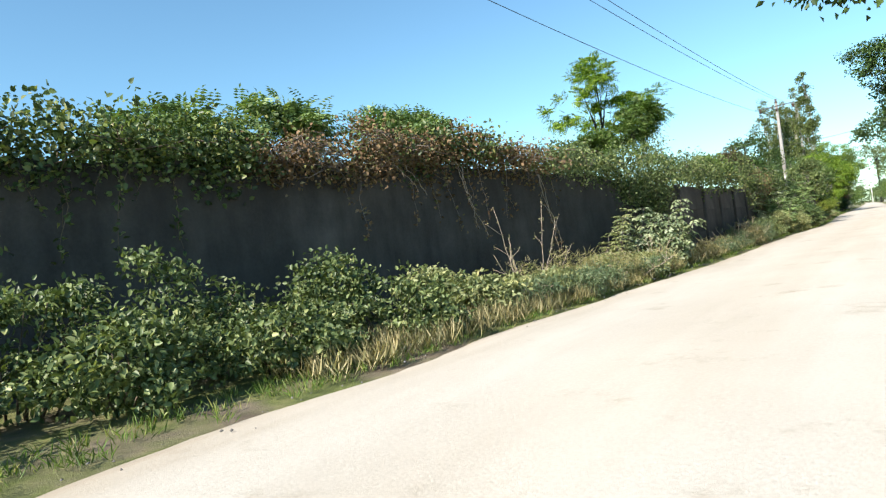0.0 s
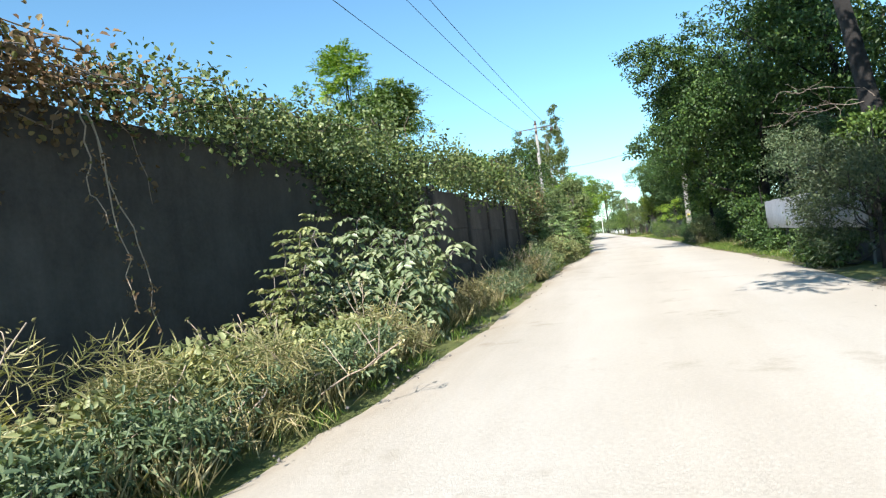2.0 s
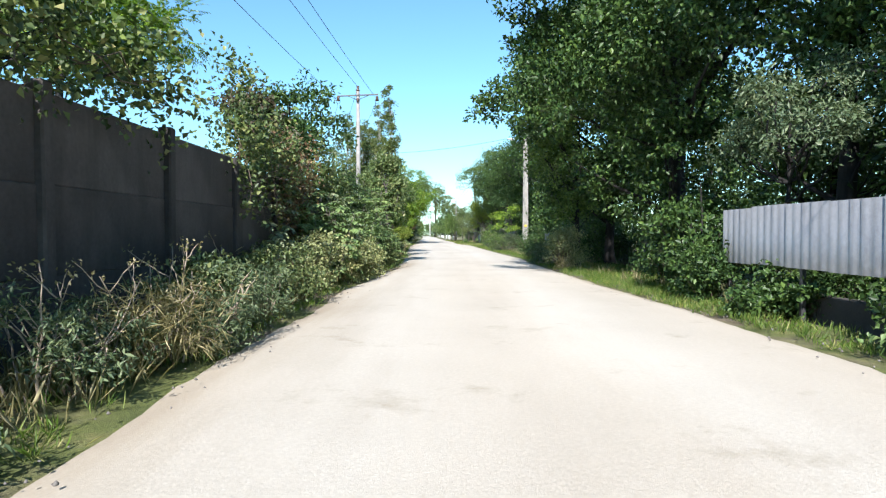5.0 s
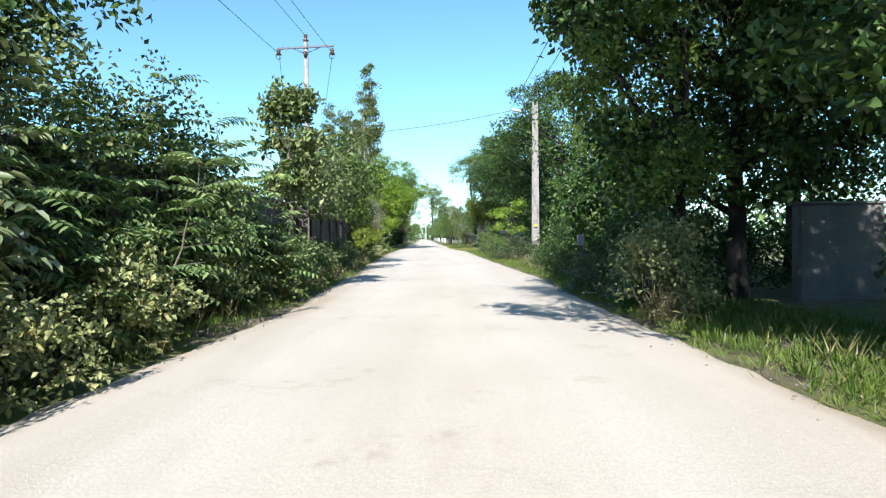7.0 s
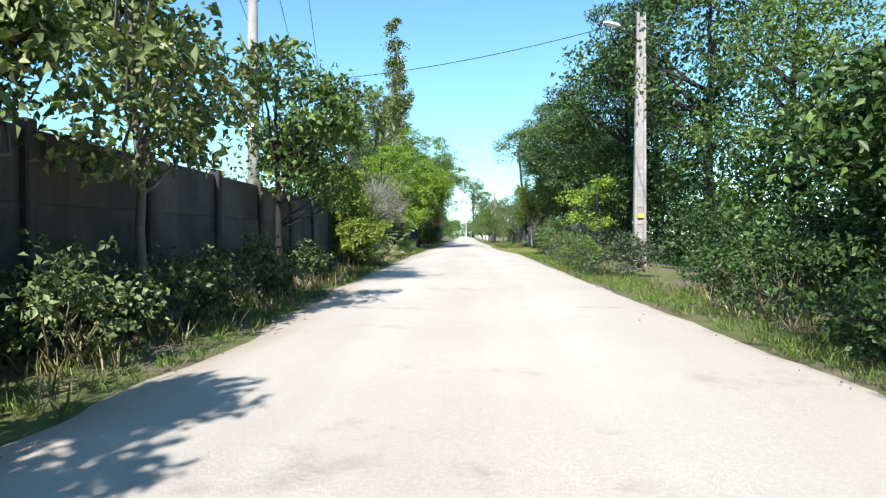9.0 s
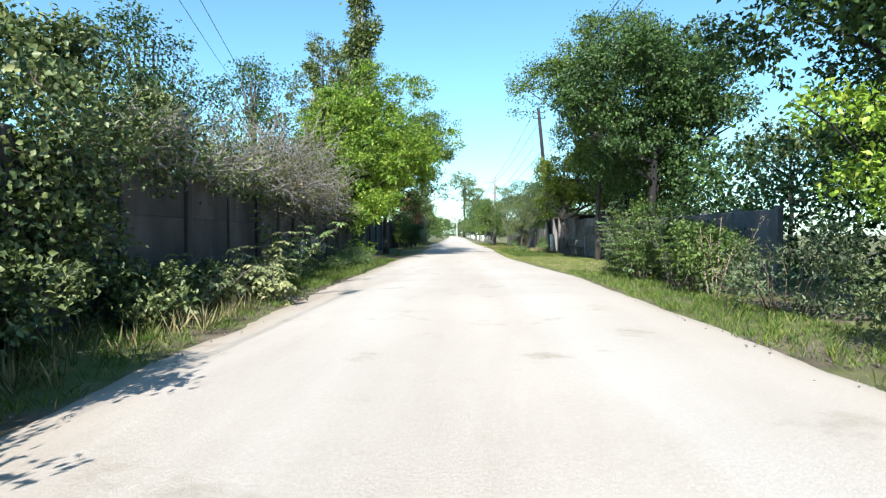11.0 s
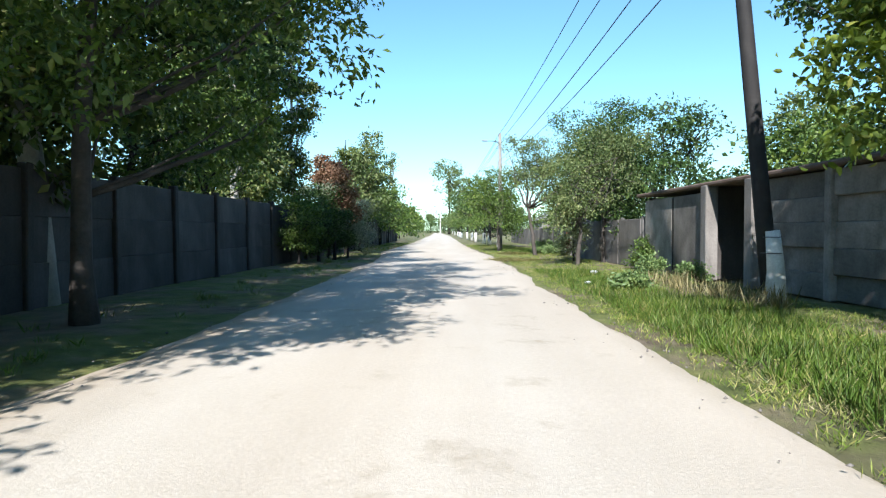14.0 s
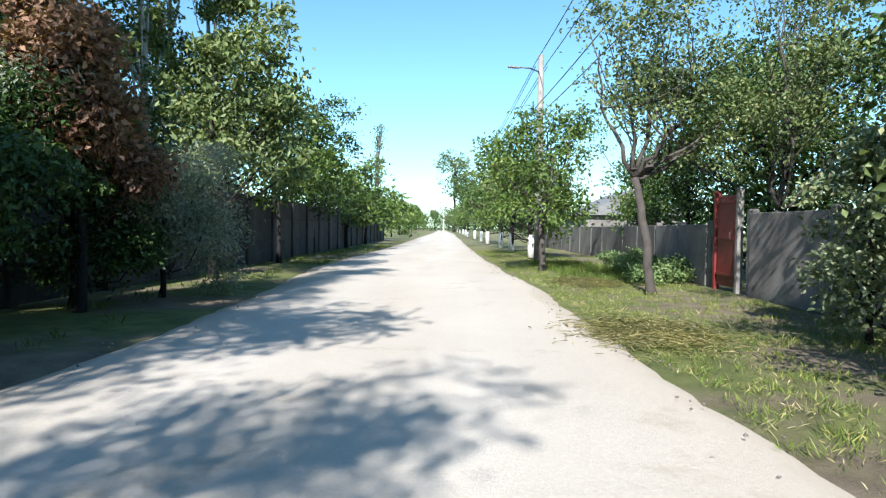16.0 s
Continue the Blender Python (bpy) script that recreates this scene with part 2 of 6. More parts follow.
L_BRIGHT = leaf_material("bright_tree_leaves", [(0, (0.055, 0.115, 0.016)), (0.45, (0.135, 0.24, 0.03)), (0.85, (0.24, 0.35, 0.05)), (1, (0.36, 0.40, 0.09))], 0.42)
L_GREYGREEN = leaf_material("fruit_tree_leaves", [(0, (0.069, 0.105, 0.043)), (0.5, (0.119, 0.168, 0.069)), (0.9, (0.183, 0.231, 0.108)), (1, (0.265, 0.280, 0.154))], 0.3)
L_AIL = leaf_material("feathery_leaves", [(0, (0.085, 0.145, 0.066)), (0.5, (0.145, 0.228, 0.098)), (1, (0.25, 0.33, 0.155))], 0.3)
L_POPLAR = leaf_material("poplar_leaves", [(0, (0.045, 0.075, 0.026)), (0.5, (0.088, 0.125, 0.042)), (1, (0.2, 0.22, 0.09))], 0.3)
L_RUST = leaf_material("withered_leaves", [(0, (0.11, 0.062, 0.048)), (0.5, (0.21, 0.125, 0.10)), (1, (0.34, 0.23, 0.185))], 0.3, 0.8, 0.1)
L_DUSTY = leaf_material("dusty_weed_leaves", [(0, (0.144, 0.174, 0.084)), (0.5, (0.228, 0.258, 0.132)), (0.9, (0.324, 0.348, 0.192)), (1, (0.432, 0.408, 0.240))], 0.25)
L_STRAW = leaf_material("straw_blades", [(0, (0.194, 0.213, 0.102)), (0.5, (0.320, 0.308, 0.175)), (0.9, (0.457, 0.414, 0.277)), (1, (0.571, 0.493, 0.379))], 0.3, 0.7, 0.2)
L_MAPLE = leaf_material("maple_leaves", [(0, (0.10, 0.15, 0.02)), (0.5, (0.17, 0.23, 0.04)), (0.9, (0.25, 0.30, 0.06)), (1, (0.33, 0.33, 0.10))], 0.42)
L_WALNUT = leaf_material("walnut_leaves", [(0, (0.089, 0.138, 0.023)), (0.5, (0.145, 0.207, 0.040)), (0.9, (0.215, 0.270, 0.057)), (1, (0.316, 0.322, 0.092))], 0.38)
L_GRASS = leaf_material("grass_blades", [(0, (0.058, 0.110, 0.018)), (0.55, (0.099, 0.175, 0.032)), (0.85, (0.182, 0.230, 0.064)), (1, (0.298, 0.285, 0.138))], 0.35)
L_TURF = leaf_material("lush_grass_blades", [(0, (0.085, 0.145, 0.026)), (0.5, (0.16, 0.235, 0.05)), (0.82, (0.27, 0.29, 0.10)), (1, (0.46, 0.41, 0.24))], 0.4)
L_HAY = leaf_material("dry_grass_blades", [(0, (0.13, 0.135, 0.07)), (0.4, (0.245, 0.225, 0.135)), (0.8, (0.37, 0.335, 0.225)), (1, (0.46, 0.42, 0.31))], 0.25, 0.8, 0.1)
L_SILVER = leaf_material("oleaster_leaves", [(0, (0.13, 0.165, 0.13)), (0.5, (0.215, 0.25, 0.21)), (1, (0.33, 0.365, 0.33))], 0.25)
L_DARKSAGE = leaf_material("tamarisk_leaves", [(0, (0.03, 0.05, 0.03)), (0.5, (0.055, 0.08, 0.045)), (1, (0.10, 0.125, 0.075))], 0.25)
L_SAGE = leaf_material("silver_weed_leaves", [(0, (0.058, 0.095, 0.056)), (0.5, (0.102, 0.15, 0.088)), (1, (0.18, 0.225, 0.145))], 0.25)

# ---- mesh helpers ----


def np_mesh(name, verts, tris, material, smooth=False):
    """A triangle mesh object from arrays."""
    me = bpy.data.meshes.new(name)
    verts, tris = np.asarray(verts, dtype=np.float32), np.asarray(tris, dtype=np.int32)
    me.vertices.add(len(verts))
    me.vertices.foreach_set("co", verts.ravel())
    me.loops.add(tris.size)
    me.loops.foreach_set("vertex_index", tris.ravel())
    me.polygons.add(len(tris))
    me.polygons.foreach_set("loop_start", np.arange(0, tris.size, 3, dtype=np.int32))
    me.update(calc_edges=True)
    if smooth:
        me.polygons.foreach_set("use_smooth", np.ones(len(tris), dtype=bool))
    me.materials.append(material)
    return new(name, me)


def joined(pieces):
    vs, ts, k = [], [], 0
    for v, t in pieces:
        vs.append(v)
        ts.append(t + k)
        k += len(v)
    return np.concatenate(vs), np.concatenate(ts)


def tube(path, radii, sides=7):
    """Tapered tube along a path: verts, tris."""
    path = np.asarray(path, float)
    n = len(path)
    d = np.gradient(path, axis=0)
    d /= np.linalg.norm(d, axis=1)[:, None] + 1e-9
    ref = np.where(np.abs(d[:, 2:3]) > 0.9, np.array([[1.0, 0, 0]]), np.array([[0, 0, 1.0]]))
    a = np.cross(d, ref)
    a /= np.linalg.norm(a, axis=1)[:, None] + 1e-9
    b = np.cross(d, a)
    ang = np.arange(sides) * 2 * np.pi / sides
    r = np.asarray(radii, float)[:, None, None]
    v = path[:, None] + r * (a[:, None] * np.cos(ang)[None, :, None] + b[:, None] * np.sin(ang)[None, :, None])
    v = v.reshape(-1, 3)
    i, j = np.meshgrid(np.arange(n - 1), np.arange(sides), indexing="ij")
    p = i * sides + j
    q = i * sides + (j + 1) % sides
    t = np.concatenate([np.stack([p, q, q + sides], -1).reshape(-1, 3), np.stack([p, q + sides, p + sides], -1).reshape(-1, 3)])
    v = np.concatenate([v, path[:1], path[-1:]])
    jj = np.arange(sides)
    k = n * sides
    t = np.concatenate([t, np.stack([np.full(sides, k), (jj + 1) % sides, jj], -1),
                        np.stack([np.full(sides, k + 1), (n - 1) * sides + jj, (n - 1) * sides + (jj + 1) % sides], -1)])
    return v, t


def wobbly(p0, p1, amount, steps, rng, sag=0.0):
    t = np.linspace(0, 1, steps)[:, None]
    p = np.asarray(p0, float) * (1 - t) + np.asarray(p1, float) * t
    w = np.cumsum(rng.normal(0, amount, (steps, 3)), axis=0)
    w -= w[:1] * (1 - t) + w[-1:] * t
    p += w
    p[:, 2] += sag * 4 * (t * (1 - t))[:, 0]
    return p


def unit(v):
    return v / (np.linalg.norm(v, axis=-1, keepdims=True) + 1e-9)


def blades(base, along, normal, length, width, fold=0.25, oval=False):
    """Folded leaf shapes, lozenges or pointed ovals: base points, directions, face normals."""
    along = unit(along)
    side = unit(np.cross(along, normal))
    up = np.cross(side, along)
    L, W = length[:, None], width[:, None]
    if oval:
        tip = base + along * L - up * L * 0.14
        q = [base + along * L * 0.24 + side * W * 0.46 + up * W * fold * 0.9, base + along * L * 0.62 + side * W * 0.42 + up * (W * fold * 0.8 - L * 0.05)]
        m = [base + along * L * 0.24 - side * W * 0.46 + up * W * fold * 0.9, base + along * L * 0.62 - side * W * 0.42 + up * (W * fold * 0.8 - L * 0.05)]
        v = np.stack([base, q[0], q[1], tip, m[1], m[0]], 1).reshape(-1, 3)
        k = np.arange(len(base))[:, None] * 6
        return v, np.concatenate([k + np.array([[0, 1, 2]]), k + np.array([[0, 2, 3]]), k + np.array([[0, 3, 4]]), k + np.array([[0, 4, 5]])], 0)
    mid = base + along * L * 0.45
    tip = base + along * L - up * L * 0.12
    r = mid + side * W * 0.5 + up * W * fold
    l = mid - side * W * 0.5 + up * W * fold
    v = np.stack([base, r, tip, l], 1).reshape(-1, 3)
    k = np.arange(len(base))[:, None] * 4
    t = np.concatenate([k + np.array([[0, 1, 2]]), k + np.array([[0, 2, 3]])], 0)
    return v, t


def leaves_at(points, out, size, rng, aspect=0.55, up=0.5, oval=False):
    """Leaves round points, facing mostly up and outwards."""
    n = len(points)
    along = unit(rng.normal(0, 1, (n, 3)) + out * 0.8 + np.array([0, 0, -0.25]))
    normal = unit(rng.normal(0, 0.75, (n, 3)) + out * 0.55 + np.array([0, 0, up]))
    s = size * rng.uniform(0.65, 1.3, n)
    return blades(points, along, normal, s, s * aspect, 0.25, oval)


def fronds(base, along, rng, length=0.5, pairs=7, leaflet=0.12, aspect=0.35, droop=0.5, oval=False):
    """Compound leaves with leaflets in pairs."""
    n = len(base)
    along = unit(along)
    side = unit(np.cross(along, np.array([0, 0, 1.0]) + rng.normal(0, 0.15, (n, 3))))
    L = length * rng.uniform(0.7, 1.25, n)
    out = []
    for i in range(pairs + 1):
        f = (i + 1.2) / (pairs + 1.2)
        p = base + along * (L * f)[:, None]
        p[:, 2] -= droop * L * f * f
        d = along.copy()
        d[:, 2] -= 2 * droop * f
        d = unit(d)
        nrm = unit(np.cross(side, d)) + rng.normal(0, 0.2, (n, 3))
        s = leaflet * rng.uniform(0.8, 1.2, n) * (1.15 - 0.5 * abs(f - 0.5))
        if i == pairs:
            out.append(blades(p, d, nrm, s, s * aspect, 0.25, oval))
        else:
            for sg in (1, -1):
                dd = unit(side * sg + d * 0.35 + np.array([0, 0, -0.25]))
                out.append(blades(p, dd, nrm, s, s * aspect, 0.25, oval))
    return joined(out)


def empty_thing(name, x, y, z, label, category, group=""):
    e = new(name)
    e.location = (x, y, z)
    e.empty_display_size = 0.3
    return tagged(e, label, category, group)


def under(ob, parent, label=""):
    ob.parent = parent
    if label:
        ob["label"] = label
    return ob


def blob_points(blobs, clumps, per, spread, rng):
    """Leaf clumps on the boughs of a set of ellipsoids, with gaps between: points, outward directions, clump centres."""
    lobes = []
    for q in blobs:
        size = (q[3] * q[4] * q[5]) ** (1 / 3)
        for _ in range(int(np.clip(5 + 3.2 * size, 6, 14))):
            d = unit(rng.normal(0, 1, 3) + np.array([0, 0, 0.15]))
            c = np.array(q[:3]) + d * np.array(q[3:]) * rng.uniform(0.35, 0.9)
            lobes.append((*c, size * rng.uniform(0.26, 0.5), *d))
    lobes = np.array(lobes)
    w = lobes[:, 3] ** 2
    pick = rng.choice(len(lobes), clumps, p=w / w.sum())
    B = lobes[pick]
    d = unit(rng.normal(0, 1, (clumps, 3)) + 0.55 * B[:, 4:] + np.array([0, 0, 0.3]))
    reach = rng.uniform(0.55, 1.08, clumps) * np.where(rng.random(clumps) < 0.1, 1.3, 1.0)
    c = B[:, :3] + d * (B[:, 3] * reach)[:, None] * np.array([1.15, 1.15, 0.8])
    pts = np.repeat(c, per, axis=0)
    sp = np.repeat(spread * rng.uniform(0.45, 1.2, clumps), per)[:, None]
    off = np.clip(rng.normal(0, 1, pts.shape), -1.7, 1.7) * sp * np.array([1, 1, 0.55])
    out = unit(np.repeat(d, per, axis=0) + off * 0.5)
    return pts + off, out, c


def tree(x, y, h, blobs, material, label, leaf=0.16, clumps=260, per=26, spread=0.3, trunk=0.14, bark=None, lean=(0, 0), kind="leaf",
         category="tree", name="tree", group="", seed=1, limbs=10, fork=0.35, aspect=0.55, pairs=5, oval=False, split=0.0):
    """A tree on the ground at x, y; blobs are (dx, dy, z, rx, ry, rz) round its foot."""
    rng = np.random.default_rng(seed)
    t = empty_thing(name, x, y, 0, label, category, group)
    if y > 165:
        clumps = int(clumps * 0.6)
        leaf *= 1.2
    if kind == "leaf":
        per = max(10, int(per * (0.58 if y < 125 else 0.44)))
    pts, out, cen = blob_points(blobs, clumps, per, spread * 0.82, rng)
    top = np.array([lean[0], lean[1], h * 0.86])
    path = wobbly((0, 0, -0.1), top, 0.03 * h / 6, 12, rng)
    pieces = [tube(path, np.linspace(trunk, trunk * 0.18, 12) * np.where(np.arange(12) == 0, 1.35, 1), 8)]
    if split:
        path = wobbly((0, 0, -0.1), (lean[0] * 0.3 + rng.normal(0, 0.06), rng.normal(0, 0.06), split), 0.025, 12, rng)
        pieces = [tube(path, np.linspace(trunk * 1.1, trunk * 0.8, 12) * np.where(np.arange(12) == 0, 1.3, 1), 8)]
        arms = []
        for q in blobs:
            for _ in range(2):
                e = np.array(q[:3]) + rng.normal(0, 0.35, 3) * np.array(q[3:])
                a = wobbly(path[-1], e, 0.07, 9, rng, -0.08)
                arms.append(a)
                pieces.append(tube(a, np.linspace(trunk * 0.55, trunk * 0.16, 9), 6))
        for k in rng.permutation(len(cen))[:limbs * 3]:
            a = arms[rng.integers(0, len(arms))]
            pieces.append(tube(wobbly(a[rng.integers(3, 9)], cen[k], 0.05, 5, rng), np.linspace(trunk * 0.16, 0.008, 5), 4))
    near = rng.permutation(len(cen))[:0 if split else limbs * 2]
    for i, k in enumerate(near):
        c = cen[k]
        f = np.clip(c[2] / (h * 0.86) * 0.75, fork * 0.6, 0.92)
        s = path[int(f * 11)]
        big = i < limbs
        pieces.append(tube(wobbly(s, c, 0.06, 6, rng, -0.12), np.linspace(trunk * (0.42 if big else 0.2), 0.012, 6), 5))
    v, f = joined(pieces)
    under(np_mesh("trunk", v, f, bark or M_BARK, True), t)
    if kind == "leaf":
        core, cout, _ = blob_points([(*b[:3], b[3] * 0.66, b[4] * 0.66, b[5] * 0.66) for b in blobs], clumps, 2, spread * 1.3, rng)
        v, f = joined([leaves_at(pts, out, leaf * 1.22, rng, aspect, 0.6, oval), leaves_at(core, cout, leaf * 1.15, rng, 0.6, 0.5, oval)])
    else:
        v, f = fronds(pts, unit(out + rng.normal(0, 0.5, out.shape) + np.array([0, 0, 0.25])), rng, leaf * 3.2, pairs, leaf, 0.36, 0.35)
    under(np_mesh("crown", v, f, material), t)
    return t


def bush(x, y, rx, ry, h, material, label, leaf=0.07, clumps=90, per=30, spread=0.16, seed=1, name="bush", category="bush", group="", stems=14, kind="leaf", aspect=0.6, stem_mat=None, pairs=4):
    """A low bush of many stems."""
    rng = np.random.default_rng(seed)
    t = empty_thing(name, x, y, 0, label, category, group)
    blobs = [(rng.normal(0, rx * 0.25), rng.normal(0, ry * 0.25), h * 0.5, rx * 0.85, ry * 0.85, h * 0.5)]
    for _ in range(4):
        a, q = rng.uniform(0, 6.28), rng.uniform(0.4, 0.75)
        hh = h * rng.uniform(0.35, 0.6)
        blobs.append((math.cos(a) * rx * q, math.sin(a) * ry * q, hh * 0.9, rx * 0.5, ry * 0.5, hh))
    if y > 58:
        per = int(per * 0.65)
    pts, out, cen = blob_points(blobs, clumps, per, spread, rng)
    pts[:, 2] = np.maximum(np.abs(pts[:, 2]), 0.03)
    pieces = []
    for k in rng.permutation(len(cen))[:stems]:
        c = cen[k]
        c[2] = max(c[2], 0.1)
        pieces.append(tube(wobbly((c[0] * 0.35, c[1] * 0.35, -0.03), c, 0.03, 6, rng, 0.12), np.linspace(0.012, 0.004, 6), 4))
    v, f = joined(pieces)
    tagged(under(np_mesh("stem", v, f, stem_mat or M_DARKTWIG), t), kind="stuff")
    if kind == "leaf":
        v, f = leaves_at(pts, out, leaf * (1 if y < 58 else 1.22), rng, aspect, 0.7, y < 36)
    else:
        v, f = fronds(pts, unit(out + np.array([0, 0, 0.3])), rng, leaf * 3.4, pairs, leaf, 0.36, 0.45)
    under(np_mesh("foliage", v, f, material), t)
    return t


def box_part(name, material, parent, size, at, bevel=0.01, turn=(0, 0, 0), label=""):
    """A bevelled box as a part."""
    bm = bmesh.new()
    bmesh.ops.create_cube(bm, size=1)
    bmesh.ops.scale(bm, vec=size, verts=bm.verts)
    if bevel:
        bmesh.ops.bevel(bm, geom=bm.edges[:], offset=bevel, segments=1, affect="EDGES")
    me = bpy.data.meshes.new(name)
    bm.to_mesh(me)
    bm.free()
    me.materials.append(material)
    ob = new(name, me)
    ob.matrix_basis = pose(*at, *turn)
    if parent:
        ob.parent = parent
    if label:
        ob["label"] = label
    return ob


def tube_part(name, path, radii, material, parent, sides=8, label=""):
    v, f = tube(path, radii, sides)
    return under(np_mesh(name, v, f, material, True), parent, label)


# ---- ground, road and verges ----
LEFT_EDGE = [(-60, 3.4), (10, 3.2), (28, 3.1), (40, 3.27), (46, 3.12), (55, 3.0), (62, 3.4), (66, 3.3), (73, 3.05), (80, 2.55), (92, 1.87), (100, 1.42), (111, 1.24), (116, 1.15), (126, 1.0), (138, 0.72), (144, 0.15), (150, -0.4), (170, -0.7), (260, -4), (420, -11)]
RIGHT_EDGE = [(-60, 9.2), (10, 9.0), (36, 8.6), (42, 8.8), (47, 8.85), (52.6, 8.7), (60, 8.5), (66, 8.47), (72, 8.55), (79.5, 8.15), (86, 7.9), (97, 7.6), (103.7, 7.4), (107, 7.05), (111, 6.65), (116, 6.15), (122, 5.92), (130, 5.76), (138, 5.58), (144, 5.35), (150, 4.95), (157, 4.5), (170, 3.9), (260, 0.5), (420, -7.5)]
LEFT_WALL = [(4, -2.6), (30, -0.5), (42, 1.75), (52, 1.75), (70, 1.4), (88, 0.5), (99, -0.5), (112, -1.95), (154, -2.4), (200, -4.2)]


def along(table, y):
    return np.interp(y, [p[0] for p in table], [p[1] for p in table])


def ground_sheet():
    xs = np.unique(np.concatenate([np.linspace(-30, 30, 61), [-3000, -1200, -500, -200, -90, -50, 50, 90, 200, 500, 1200, 3000]]))
    ys = np.unique(np.concatenate([np.arange(-40, 210, 1.0), [-3000, -800, -200, -80, 240, 280, 340, 420, 600, 1000, 2000, 4000]]))
    X, Y = np.meshgrid(xs, ys)
    Z = 0.03 * np.sin(X * 1.3 + Y * 0.37) * np.sin(Y * 0.9 - X * 0.2) - 0.04
    Z = np.where((X > along(LEFT_EDGE, Y) - 0.6) & (X < along(RIGHT_EDGE, Y) + 0.6), -0.07, Z)
    v = np.stack([X, Y, Z], -1).reshape(-1, 3)
    i, j = np.meshgrid(np.arange(len(ys) - 1), np.arange(len(xs) - 1), indexing="ij")
    p = (i * len(xs) + j).ravel()
    q = p + len(xs)
    t = np.concatenate([np.stack([p, p + 1, q + 1], -1), np.stack([p, q + 1, q], -1)])
    return tagged(np_mesh("ground", v, t, M_SOIL, True), "dry earth verge with sparse grass beside the road", "ground", kind="structure")


def road_sheet():
    rng = np.random.default_rng(5)
    ys = np.unique(np.concatenate([np.arange(-60, 190, 0.25), np.arange(190, 430, 4.0)]))
    l = along(LEFT_EDGE, ys) + np.convolve(rng.normal(0, 0.17, len(ys)), np.ones(9) / 9, "same")
    r = along(RIGHT_EDGE, ys) + np.convolve(rng.normal(0, 0.13, len(ys)), np.ones(9) / 9, "same")
    n = 15
    f = np.linspace(0, 1, n)
    X = l[:, None] + (r - l)[:, None] * f[None]
    Y = np.repeat(ys[:, None], n, 1)
    Z = 0.012 * np.sin(X * 2.1 + np.sin(Y * 0.21)) + 0.01 * np.sin(Y * 0.8) + 0.015
    Z[:, 0] = Z[:, -1] = -0.06
    Z[:, 1] -= 0.01
    v = np.stack([X, Y, Z], -1).reshape(-1, 3)
    i, j = np.meshgrid(np.arange(len(ys) - 1), np.arange(n - 1), indexing="ij")
    p = (i * n + j).ravel()
    q = p + n
    t = np.concatenate([np.stack([p, p + 1, q + 1], -1), np.stack([p, q + 1, q], -1)])
    ob = np_mesh("road", v, t, M_ROAD, True)
    at = ob.data.attributes.new("across", "FLOAT", "POINT")
    at.data.foreach_set("value", np.tile(f, len(ys)).astype(np.float32))
    return tagged(ob, "pale dusty unpaved road with faint wheel tracks", "road", kind="structure")


ground_sheet()
road_sheet()


def grass(name, ranges, count, height, material, label, seed, lean=0.55, width=0.009):
    """Grass blades in tufts; ranges give (y0, y1, table, d0, d1), d off the road's edge."""
    rng = np.random.default_rng(seed)
    P = []
    for y0, y1, table, d0, d1, share in ranges:
        k = int(count * share)
        tufts = max(4, k // 14)
        ty = rng.uniform(y0, y1, tufts)
        tx = along(table, ty) + d0 + (d1 - d0) * rng.random(tufts)
        i = rng.integers(0, tufts, k)
        P.append(np.stack([tx[i] + rng.normal(0, 0.06, k), ty[i] + rng.normal(0, 0.06, k), np.full(k, -0.04)], -1))
    P = np.concatenate(P)
    n = len(P)
    d = np.stack([rng.normal(0, lean, n), rng.normal(0, lean, n), np.ones(n)], -1)
    nm = np.stack([rng.normal(0, 1, n), rng.normal(0, 1, n), np.full(n, 0.2)], -1)
    L = height * rng.uniform(0.5, 1.5, n)
    v, t = blades(P, d, nm, L, width * rng.uniform(0.7, 1.4, n), 0.1)
    return tagged(np_mesh(name, v, t, material), label, "grass", kind="stuff")


grass("grass", [(16, 80, LEFT_EDGE, -1.1, -0.05, 0.2), (80, 113, LEFT_EDGE, -1.9, 0.0, 0.26), (113, 150, LEFT_EDGE, -1.9, -0.5, 0.02), (150, 170, LEFT_EDGE, -1.9, 0.0, 0.05), (49.5, 56, RIGHT_EDGE, 0.0, 1.3, 0.1), (44, 49.5, RIGHT_EDGE, 0.1, 0.9, 0.02), (56, 80, RIGHT_EDGE, 0.0, 1.8, 0.2), (80, 105, RIGHT_EDGE, 0, 1.5, 0.2)], 64000, 0.115, L_GRASS, "green roadside grass in uneven tufts", 3)
grass("short_grass", [(103, 125, RIGHT_EDGE, 0.05, 3.6, 0.5), (125, 165, RIGHT_EDGE, 0.05, 3.4, 0.5)], 84000, 0.062, L_TURF, "short worn grass on the wide verge", 13, 0.7, 0.008)
grass("lush_grass", [(117.6, 124.5, RIGHT_EDGE, 0.5, 2.3, 0.42), (124.5, 132, RIGHT_EDGE, 0.4, 1.9, 0.14), (146, 153, RIGHT_EDGE, 1.2, 3.2, 0.17), (57, 64, RIGHT_EDGE, 0.3, 2.6, 0.2), (99, 112, LEFT_EDGE, -1.0, -0.05, 0.27)], 31000, 0.15, L_GRASS, "lush green grass before the walls", 14, 0.55, 0.009)
